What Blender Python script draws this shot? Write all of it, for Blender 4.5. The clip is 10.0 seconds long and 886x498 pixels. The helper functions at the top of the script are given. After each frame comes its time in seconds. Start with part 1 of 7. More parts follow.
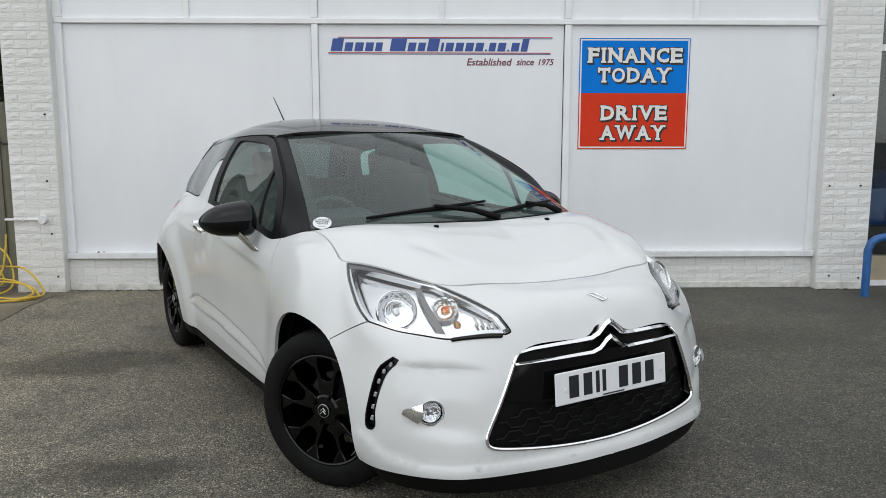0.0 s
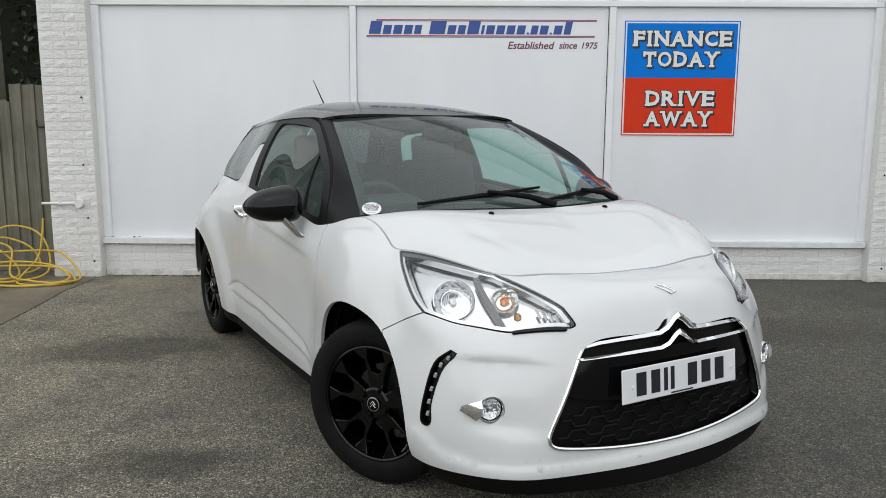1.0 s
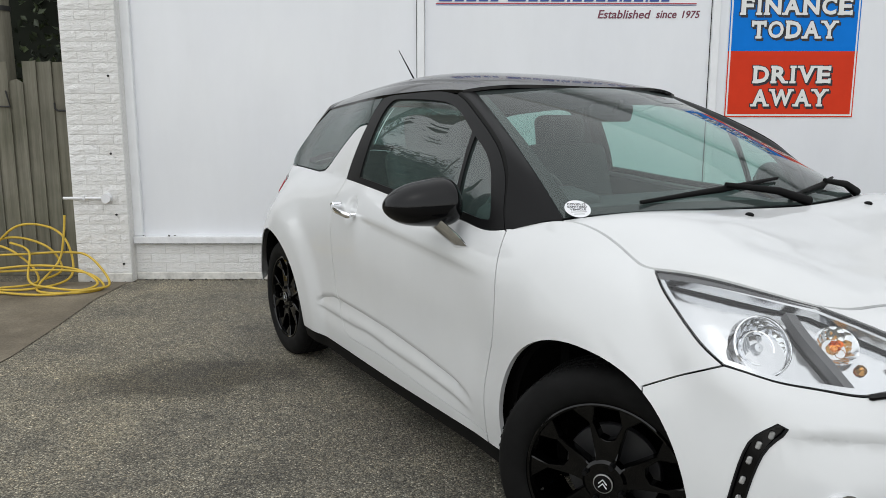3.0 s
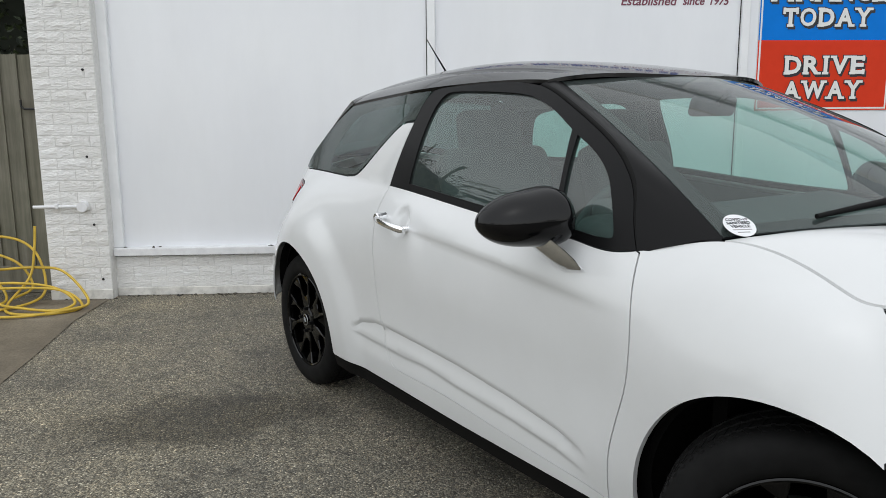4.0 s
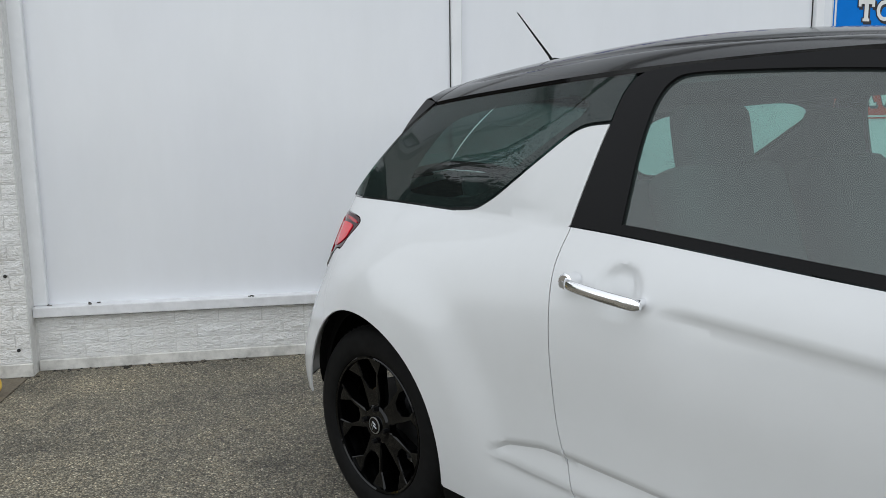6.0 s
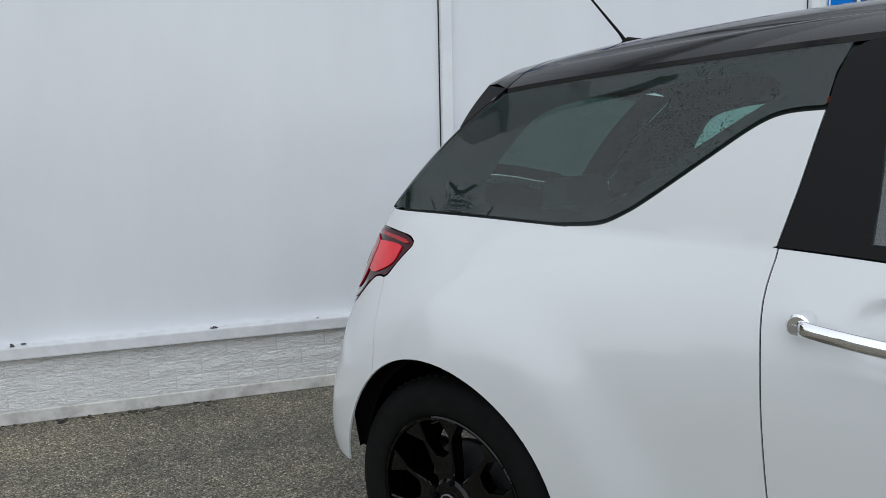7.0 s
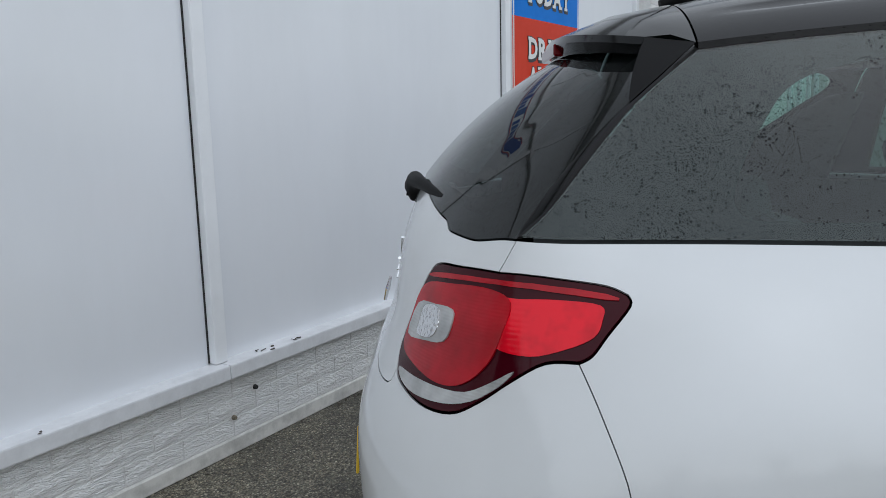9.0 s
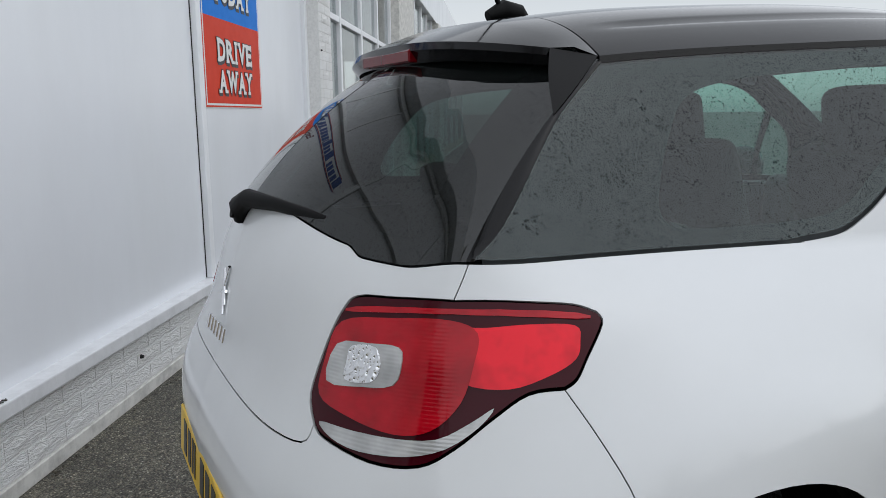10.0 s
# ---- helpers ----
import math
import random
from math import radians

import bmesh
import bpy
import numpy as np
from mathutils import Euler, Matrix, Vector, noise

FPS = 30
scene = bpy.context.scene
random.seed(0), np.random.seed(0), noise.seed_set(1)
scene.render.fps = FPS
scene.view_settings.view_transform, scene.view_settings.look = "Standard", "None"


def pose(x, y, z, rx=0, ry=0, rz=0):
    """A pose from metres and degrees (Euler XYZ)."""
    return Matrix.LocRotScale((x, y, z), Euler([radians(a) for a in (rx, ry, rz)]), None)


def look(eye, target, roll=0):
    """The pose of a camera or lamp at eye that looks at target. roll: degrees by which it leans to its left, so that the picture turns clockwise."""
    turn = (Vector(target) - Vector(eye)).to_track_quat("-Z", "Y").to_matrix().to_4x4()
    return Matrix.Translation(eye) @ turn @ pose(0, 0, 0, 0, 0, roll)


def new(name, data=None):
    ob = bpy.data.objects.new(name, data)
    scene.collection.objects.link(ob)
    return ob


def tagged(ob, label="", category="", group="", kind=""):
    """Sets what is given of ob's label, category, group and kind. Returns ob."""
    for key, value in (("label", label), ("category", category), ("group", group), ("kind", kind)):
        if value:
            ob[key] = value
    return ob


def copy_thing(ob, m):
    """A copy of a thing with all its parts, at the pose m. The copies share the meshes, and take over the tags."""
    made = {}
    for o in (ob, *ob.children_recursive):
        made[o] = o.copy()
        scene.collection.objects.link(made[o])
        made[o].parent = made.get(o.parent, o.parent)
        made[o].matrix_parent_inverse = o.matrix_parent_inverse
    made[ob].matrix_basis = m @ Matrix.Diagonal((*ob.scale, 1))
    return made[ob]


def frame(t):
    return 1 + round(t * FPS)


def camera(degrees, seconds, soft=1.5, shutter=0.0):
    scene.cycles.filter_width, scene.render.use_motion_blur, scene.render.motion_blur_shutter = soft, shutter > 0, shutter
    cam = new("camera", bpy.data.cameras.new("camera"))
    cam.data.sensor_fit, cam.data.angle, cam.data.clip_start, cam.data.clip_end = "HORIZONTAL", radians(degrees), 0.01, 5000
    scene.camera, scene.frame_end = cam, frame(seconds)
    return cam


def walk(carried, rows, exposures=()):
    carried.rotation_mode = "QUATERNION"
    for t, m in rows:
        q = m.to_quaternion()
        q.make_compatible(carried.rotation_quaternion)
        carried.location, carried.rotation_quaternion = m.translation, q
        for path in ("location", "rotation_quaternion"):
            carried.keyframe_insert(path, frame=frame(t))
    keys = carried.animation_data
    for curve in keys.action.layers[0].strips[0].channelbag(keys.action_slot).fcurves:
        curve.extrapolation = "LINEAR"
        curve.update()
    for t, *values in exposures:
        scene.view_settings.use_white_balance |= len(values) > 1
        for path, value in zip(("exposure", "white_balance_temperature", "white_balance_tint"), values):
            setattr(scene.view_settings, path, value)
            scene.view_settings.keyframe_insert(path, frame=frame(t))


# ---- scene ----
cam = camera(59.9, 10.0, 0.6)
PATH = [
    (0, (0.153, 0.138, 1.319), (0.199, 2.119, 1.042), 0.0),
    (0.5, (0.126, 0.153, 1.317), (0.141, 2.131, 1.025), 0.2),
    (1, (0.042, 0.272, 1.299), (0.023, 2.248, 0.991), 0.3),
    (1.5, (-0.071, 0.425, 1.303), (-0.115, 2.398, 0.98), 0.3),
    (2, (-0.26, 0.588, 1.29), (-0.305, 2.56, 0.959), 0.3),
    (3.5, (-0.859, 1.336, 1.239), (-0.797, 3.306, 0.898), -0.2),
    (4, (-1.043, 1.572, 1.246), (-0.928, 3.539, 0.9), -0.4),
    (4.5, (-1.197, 1.889, 1.243), (-1.029, 3.853, 0.906), -0.5),
    (5, (-1.381, 2.205, 1.221), (-1.154, 4.165, 0.897), -0.6),
    (5.5, (-1.548, 2.504, 1.211), (-1.249, 4.457, 0.903), -0.5),
    (7, (-2.041, 3.438, 1.186), (-1.406, 5.311, 0.89), -1.1),
    (7.5, (-2.229, 3.77, 1.202), (-1.389, 5.559, 0.896), -1.1),
    (8, (-2.405, 4.15, 1.214), (-1.31, 5.792, 0.889), -1.3),
    (8.5, (-2.495, 4.56, 1.2), (-1.114, 5.968, 0.867), -1.4),
    (9, (-2.573, 4.928, 1.188), (-0.91, 5.984, 0.844), -1.3),
    (9.5, (-2.608, 5.222, 1.186), (-0.739, 5.842, 0.836), -1.0),
    (10, (-2.586, 5.43, 1.203), (-0.622, 5.582, 0.857), -0.6),
]
LOOK = [(0, -0.04, 6300, 8), (2.0, 0.02, 6400, 8.5), (4.5, 0.04, 6280, 8.5), (5.7, -0.06, 6200, 8), (7.0, -0.21, 5950, 7.5), (8.5, -0.31, 5800, 7.5), (9.3, -0.27, 5950, 8.5), (10.0, -0.15, 6080, 9.5)]
walk(cam, [(t, look(eye, target, roll)) for t, eye, target, roll in PATH], LOOK)

# ---------- light: overcast daylight ----------
world = bpy.data.worlds.new("overcast_sky")
scene.world = world
world.use_nodes = True
wn, wl = world.node_tree.nodes, world.node_tree.links
wn.clear()
sky = wn.new("ShaderNodeTexSky")
sky.sky_type = "NISHITA"
sky.sun_disc = False
sky.sun_elevation, sky.sun_rotation = radians(64), radians(205)
sky.air_density, sky.dust_density, sky.ozone_density = 1.6, 1.0, 1.0
hsv = wn.new("ShaderNodeHueSaturation")
hsv.inputs["Saturation"].default_value = 0.14
bgn = wn.new("ShaderNodeBackground")
bgn.inputs["Strength"].default_value = 0.15
outw = wn.new("ShaderNodeOutputWorld")
wl.new(sky.outputs[0], hsv.inputs["Color"])
wl.new(hsv.outputs[0], bgn.inputs["Color"])
wl.new(bgn.outputs[0], outw.inputs["Surface"])

sun = new("sun", bpy.data.lights.new("sun", "SUN"))
sun.data.energy, sun.data.angle, sun.data.color = 1.40, radians(160), (1.0, 0.97, 0.93)
SUN_EL, SUN_AZ = radians(64), radians(205)
sun.matrix_world = look((0, 0, 20), (0 - math.sin(SUN_AZ) * math.cos(SUN_EL), 0 - math.cos(SUN_AZ) * math.cos(SUN_EL), 20 - math.sin(SUN_EL)))


# ---------- small helpers ----------
def mesh_from(name, verts, faces):
    me = bpy.data.meshes.new(name)
    me.from_pydata(verts, [], faces)
    me.update()
    return me


def part(name, bm, material, parent=None, label=""):
    """Link a bmesh as one mesh object under a thing or a part."""
    me = bpy.data.meshes.new(name)
    bm.normal_update()
    bm.to_mesh(me)
    bm.free()
    ob = new(name, me)
    if material:
        me.materials.append(material)
    if parent:
        ob.parent = parent
    if label:
        ob["label"] = label
    return ob


def smooth(ob, angle=40):
    me = ob.data
    me.polygons.foreach_set("use_smooth", [True] * len(me.polygons))
    me.set_sharp_from_angle(angle=radians(angle))
    return ob


def add_box(bm, x0, x1, y0, y1, z0, z1, bevel=0.0, seg=1):
    made = bmesh.ops.create_cube(bm, size=1.0, matrix=Matrix.Translation(((x0 + x1) / 2, (y0 + y1) / 2, (z0 + z1) / 2)) @ Matrix.Diagonal((abs(x1 - x0), abs(y1 - y0), abs(z1 - z0), 1)))
    if bevel:
        edges = list({e for v in made["verts"] for e in v.link_edges})
        bmesh.ops.bevel(bm, geom=edges, offset=bevel, segments=seg, affect="EDGES", profile=0.6)
    return bm


def box(x0, x1, y0, y1, z0, z1, bevel=0.0, seg=1):
    return add_box(bmesh.new(), x0, x1, y0, y1, z0, z1, bevel, seg)


def add_tube(bm, pts, radius, sides=10, cap=True):
    """Sweep a circle along points; radius is a number or one for each point."""
    pts = [Vector(p) for p in pts]
    rings, up = [], Vector((0, 0, 1))
    for i, p in enumerate(pts):
        d = (pts[min(i + 1, len(pts) - 1)] - pts[max(i - 1, 0)]).normalized()
        if abs(d.dot(up)) > 0.95:
            up = Vector((1, 0, 0)) if abs(d.x) < 0.9 else Vector((0, 1, 0))
        a = d.cross(up).normalized()
        b = a.cross(d).normalized()
        up = b
        r = radius[i] if isinstance(radius, (list, tuple)) else radius
        rings.append([bm.verts.new(p + r * (a * math.cos(k * math.tau / sides) + b * math.sin(k * math.tau / sides))) for k in range(sides)])
    for r0, r1 in zip(rings, rings[1:]):
        for k in range(sides):
            bm.faces.new((r0[k], r0[(k + 1) % sides], r1[(k + 1) % sides], r1[k]))
    if cap:
        bm.faces.new(rings[0][::-1])
        bm.faces.new(rings[-1])
    return bm


def tube(pts, radius, sides=10, cap=True):
    return add_tube(bmesh.new(), pts, radius, sides, cap)


def spline(pts, n=8, closed=False):
    """Catmull-Rom points through pts."""
    pts = [Vector(p) for p in pts]
    out, m = [], len(pts)
    for i in range(m if closed else m - 1):
        if closed:
            p0, p1, p2, p3 = pts[i - 1], pts[i], pts[(i + 1) % m], pts[(i + 2) % m]
        else:
            p0, p1, p2, p3 = pts[max(i - 1, 0)], pts[i], pts[i + 1], pts[min(i + 2, m - 1)]
        for k in range(n):
            t = k / n
            out.append(0.5 * (2 * p1 + (p2 - p0) * t + (2 * p0 - 5 * p1 + 4 * p2 - p3) * t * t + (3 * p1 - p0 - 3 * p2 + p3) * t ** 3))
    if not closed:
        out.append(pts[-1])
    return out


def thing(name, label, category, at=None, group="", kind=""):
    ob = new(name)
    ob.empty_display_size = 0.1
    if at is not None:
        ob.matrix_world = at
    return tagged(ob, label, category, group, kind)


# ---------- materials ----------
def material(name, color, rough=0.5, metal=0.0, coat=0.0, spec=0.5):
    m = bpy.data.materials.new(name)
    m.use_nodes = True
    b = m.node_tree.nodes["Principled BSDF"]
    b.inputs["Base Color"].default_value = (*color, 1)
    b.inputs["Roughness"].default_value = rough
    b.inputs["Metallic"].default_value = metal
    b.inputs["Coat Weight"].default_value = coat
    b.inputs["Coat Roughness"].default_value = 0.03
    b.inputs["Specular IOR Level"].default_value = spec
    return m


def nodes_of(m):
    return m.node_tree.nodes, m.node_tree.links, m.node_tree.nodes["Principled BSDF"]


def tex_noise(m, scale, detail=4.0, rough=0.55, stretch=None, coord="Object"):
    n, l, b = nodes_of(m)
    tc = n.new("ShaderNodeTexCoord")
    src = tc.outputs[coord]
    if stretch:
        mp = n.new("ShaderNodeMapping")
        mp.inputs["Scale"].default_value = stretch
        l.new(src, mp.inputs["Vector"])
        src = mp.outputs[0]
    t = n.new("ShaderNodeTexNoise")
    t.inputs["Scale"].default_value, t.inputs["Detail"].default_value, t.inputs["Roughness"].default_value = scale, detail, rough
    l.new(src, t.inputs["Vector"])
    return t


def ramp(m, fac, stops):
    n, l, b = nodes_of(m)
    r = n.new("ShaderNodeValToRGB")
    while len(r.color_ramp.elements) < len(stops):
        r.color_ramp.elements.new(0.5)
    for e, (p, c) in zip(r.color_ramp.elements, stops):
        e.position, e.color = p, (*c, 1) if len(c) == 3 else c
    l.new(fac, r.inputs["Fac"])
    return r


def mix(m, fac, a, b_, mode="MIX"):
    n, l, b = nodes_of(m)
    x = n.new("ShaderNodeMix")
    x.data_type, x.blend_type = "RGBA", mode
    for sock, v in ((x.inputs["Factor"], fac), (x.inputs["A"], a), (x.inputs["B"], b_)):
        if hasattr(v, "links"):
            l.new(v, sock)
        elif isinstance(v, (int, float)):
            sock.default_value = v
        else:
            sock.default_value = (*v, 1)
    return x.outputs["Result"]


def bump(m, height, strength=0.3, distance=0.01, under=None):
    n, l, b = nodes_of(m)
    x = n.new("ShaderNodeBump")
    x.inputs["Strength"].default_value, x.inputs["Distance"].default_value = strength, distance
    l.new(height, x.inputs["Height"])
    if under:
        l.new(under.outputs[0], x.inputs["Normal"])
    l.new(x.outputs[0], b.inputs["Normal"])
    return x


def rough_from(m, fac, lo, hi):
    n, l, b = nodes_of(m)
    x = n.new("ShaderNodeMapRange")
    x.inputs["To Min"].default_value, x.inputs["To Max"].default_value = lo, hi
    l.new(fac, x.inputs["Value"])
    l.new(x.outputs[0], b.inputs["Roughness"])


# damp stains on the asphalt: centre, half sizes, share of light kept
STAINS = [(-1.88, 4.66, .80, .42, .44), (-1.05, 3.10, .36, .20, .50), (-2.3, 2.3, .6, .3, .78), (2.6, 2.6, 1.2, .8, .78), (1.9, 5.2, 1.6, .5, .80)]


def asphalt_material():
    m = material("asphalt", (0.05, 0.05, 0.05), 0.85)
    n, l, b = nodes_of(m)
    tc = n.new("ShaderNodeTexCoord")

    def chips(scale, stops):
        v = n.new("ShaderNodeTexVoronoi")
        v.inputs["Scale"].default_value = scale
        l.new(tc.outputs["Object"], v.inputs["Vector"])
        sep = n.new("ShaderNodeSeparateColor")
        l.new(v.outputs["Color"], sep.inputs[0])
        return v, sep, ramp(m, sep.outputs[0], stops)

    v, sep, stones = chips(160.0, [(0.0, (0.058, 0.057, 0.054)), (0.45, (0.110, 0.107, 0.099)), (0.80, (0.168, 0.163, 0.150)), (0.96, (0.24, 0.234, 0.218)), (1.0, (0.40, 0.39, 0.37))])
    v2, sep2, coarse = chips(47.0, [(0.0, (0.84, 0.84, 0.83)), (0.6, (1.0, 1.0, 0.98)), (1.0, (1.20, 1.19, 1.15))])
    tan = ramp(m, sep.outputs[1], [(0.0, (0.96, 1.0, 0.98)), (0.7, (1, 1, 0.98)), (1.0, (1.08, 1.02, 0.90))])
    dark = ramp(m, v.outputs["Distance"], [(0.38, (1, 1, 1)), (0.80, (0.30, 0.30, 0.30))])
    c1 = mix(m, 1.0, stones.outputs[0], dark.outputs[0], "MULTIPLY")
    c1 = mix(m, 1.0, c1, coarse.outputs[0], "MULTIPLY")
    c1 = mix(m, 1.0, c1, tan.outputs[0], "MULTIPLY")
    big = tex_noise(m, 0.55, 5, 0.6)
    patch = ramp(m, big.outputs[0], [(0.34, (0.78, 0.77, 0.75)), (0.5, (1.10, 1.09, 1.05)), (0.66, (1.42, 1.38, 1.26))])
    c2 = mix(m, 1.0, c1, patch.outputs[0], "MULTIPLY")
    mid = tex_noise(m, 2.6, 7, 0.70)
    p2 = ramp(m, mid.outputs[0], [(0.32, (0.62, 0.62, 0.61)), (0.46, (1.0, 1.0, 0.98)), (0.68, (1.30, 1.28, 1.20))])
    c3 = mix(m, 1.0, c2, p2.outputs[0], "MULTIPLY")
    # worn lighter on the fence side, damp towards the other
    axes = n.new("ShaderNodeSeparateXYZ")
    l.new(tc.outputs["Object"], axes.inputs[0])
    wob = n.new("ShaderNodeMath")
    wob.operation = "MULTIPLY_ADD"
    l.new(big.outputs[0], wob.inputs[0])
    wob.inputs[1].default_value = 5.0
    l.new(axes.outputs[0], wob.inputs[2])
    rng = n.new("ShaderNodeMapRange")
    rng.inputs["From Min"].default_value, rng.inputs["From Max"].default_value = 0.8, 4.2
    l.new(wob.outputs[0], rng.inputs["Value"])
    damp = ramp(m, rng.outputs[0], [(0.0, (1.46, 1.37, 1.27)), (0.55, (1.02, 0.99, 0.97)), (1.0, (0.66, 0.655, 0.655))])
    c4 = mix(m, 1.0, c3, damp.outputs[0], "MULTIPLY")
    # dark oily damp stains with ragged edges
    ragged = tex_noise(m, 3.4, 6, 0.65)
    for cx, cy, rx, ry, keep in STAINS:
        mp = n.new("ShaderNodeMapping")
        mp.inputs["Location"].default_value, mp.inputs["Scale"].default_value = (-cx / rx, -cy / ry, 0), (1 / rx, 1 / ry, 0)
        l.new(tc.outputs["Object"], mp.inputs["Vector"])
        ln = n.new("ShaderNodeVectorMath")
        ln.operation = "LENGTH"
        l.new(mp.outputs[0], ln.inputs[0])
        edge_ = n.new("ShaderNodeMath")
        edge_.operation = "MULTIPLY_ADD"
        l.new(ragged.outputs[0], edge_.inputs[0])
        edge_.inputs[1].default_value = 1.5
        l.new(ln.outputs["Value"], edge_.inputs[2])
        half_ = n.new("ShaderNodeMath")
        half_.operation = "MULTIPLY"
        half_.inputs[1].default_value = 0.55
        l.new(edge_.outputs[0], half_.inputs[0])
        stain = ramp(m, half_.outputs[0], [(0.62, (keep, keep * .98, keep * .93)), (0.92, (1, 1, 1))])
        c4 = mix(m, 1.0, c4, stain.outputs[0], "MULTIPLY")
    l.new(c4, b.inputs["Base Color"])
    b1 = bump(m, v.outputs["Distance"], 0.9, 0.004)
    b1.invert = True
    rough_from(m, mid.outputs[0], 0.55, 0.95)
    return m


def brick_paint_material():
    m = material("white_masonry_paint", (0.78, 0.77, 0.75), 0.6)
    n, l, b = nodes_of(m)
    rip = tex_noise(m, 42.0, 3, 0.5, (0.42, 1, 1.9))
    rip.inputs["Distortion"].default_value = 2.4
    fine = tex_noise(m, 130.0, 3, 0.6)
    dirt = tex_noise(m, 3.0, 6, 0.7)
    info = n.new("ShaderNodeObjectInfo")
    tint = ramp(m, info.outputs["Random"], [(0.0, (0.83, 0.825, 0.805)), (0.5, (0.86, 0.855, 0.84)), (1.0, (0.88, 0.88, 0.87))])
    sp = ramp(m, dirt.outputs[0], [(0.3, (0.90, 0.89, 0.86)), (0.5, (1, 1, 1))])
    c = mix(m, 1.0, tint.outputs[0], sp.outputs[0], "MULTIPLY")
    l.new(c, b.inputs["Base Color"])
    b0 = bump(m, fine.outputs[0], 0.25, 0.004)
    bump(m, rip.outputs[0], 0.95, 0.012, b0)
    return m


def wood_fence_material():
    m = material("weathered_wood", (0.2, 0.19, 0.16), 0.85)
    n, l, b = nodes_of(m)
    g = tex_noise(m, 22.0, 6, 0.65, (1, 1, 0.05))
    k = tex_noise(m, 2.0, 4, 0.6)
    info = n.new("ShaderNodeObjectInfo")
    t = ramp(m, g.outputs[0], [(0.25, (0.085, 0.08, 0.062)), (0.55, (0.165, 0.158, 0.128)), (0.8, (0.24, 0.23, 0.19))])
    r2 = ramp(m, info.outputs["Random"], [(0.0, (0.82, 0.82, 0.8)), (1.0, (1.15, 1.13, 1.08))])
    c = mix(m, 1.0, t.outputs[0], r2.outputs[0], "MULTIPLY")
    k2 = ramp(m, k.outputs[0], [(0.35, (0.72, 0.75, 0.68)), (0.6, (1, 1, 1))])
    l.new(mix(m, 1.0, c, k2.outputs[0], "MULTIPLY"), b.inputs["Base Color"])
    bump(m, g.outputs[0], 0.6, 0.004)
    return m


def panel_material():
    m = material("white_panel", (0.74, 0.755, 0.79), 0.22, 0, 0, 0.6)
    n, l, b = nodes_of(m)
    a = tex_noise(m, 1.1, 4, 0.6)
    s = tex_noise(m, 2.6, 5, 0.65, (1.0, 1, 0.25))
    c = ramp(m, a.outputs[0], [(0.3, (0.775, 0.79, 0.825)), (0.7, (0.81, 0.825, 0.85))])
    d = ramp(m, s.outputs[0], [(0.25, (0.955, 0.955, 0.95)), (0.6, (1, 1, 1))])
    l.new(mix(m, 1.0, c.outputs[0], d.outputs[0], "MULTIPLY"), b.inputs["Base Color"])
    rough_from(m, s.outputs[0], 0.16, 0.25)
    bump(m, a.outputs[0], 0.05, 0.02)
    return m


def painted(name, color, rough=0.4, wear=0.85, scale=6.0, coat=0.0):
    m = material(name, color, rough, 0, coat)
    n, l, b = nodes_of(m)
    t = tex_noise(m, scale, 5, 0.65)
    c = ramp(m, t.outputs[0], [(0.28, tuple(v * wear for v in color)), (0.6, color)])
    l.new(c.outputs[0], b.inputs["Base Color"])
    rough_from(m, t.outputs[0], min(1, rough + 0.12), max(0.03, rough - 0.08))
    return m


def leaf_material(name, dark, light):
    m = material(name, light, 0.5)
    n, l, b = nodes_of(m)
    geo = n.new("ShaderNodeNewGeometry")
    c = ramp(m, geo.outputs["Random Per Island"], [(0.0, dark), (0.7, light), (1.0, tuple(v * 1.5 for v in light))])
    l.new(c.outputs[0], b.inputs["Base Color"])
    return m


def bark_material():
    m = material("bark", (0.12, 0.1, 0.08), 0.9)
    n, l, b = nodes_of(m)
    g = tex_noise(m, 14.0, 6, 0.65, (1, 1, 0.2))
    c = ramp(m, g.outputs[0], [(0.3, (0.05, 0.045, 0.035)), (0.7, (0.19, 0.17, 0.13))])
    l.new(c.outputs[0], b.inputs["Base Color"])
    bump(m, g.outputs[0], 0.8, 0.02)
    return m


def concrete_material():
    m = material("concrete", (0.2, 0.19, 0.17), 0.85)
    n, l, b = nodes_of(m)
    a, f = tex_noise(m, 1.6, 6, 0.65), tex_noise(m, 90.0, 3, 0.6)
    c = ramp(m, a.outputs[0], [(0.3, (0.085, 0.070, 0.048)), (0.5, (0.165, 0.138, 0.098)), (0.72, (0.26, 0.225, 0.165))])
    d = ramp(m, f.outputs[0], [(0.3, (0.7, 0.7, 0.7)), (0.65, (1.1, 1.1, 1.1))])
    l.new(mix(m, 1.0, c.outputs[0], d.outputs[0], "MULTIPLY"), b.inputs["Base Color"])
    bump(m, f.outputs[0], 0.5, 0.003)
    rough_from(m, a.outputs[0], 0.45, 0.9)
    return m


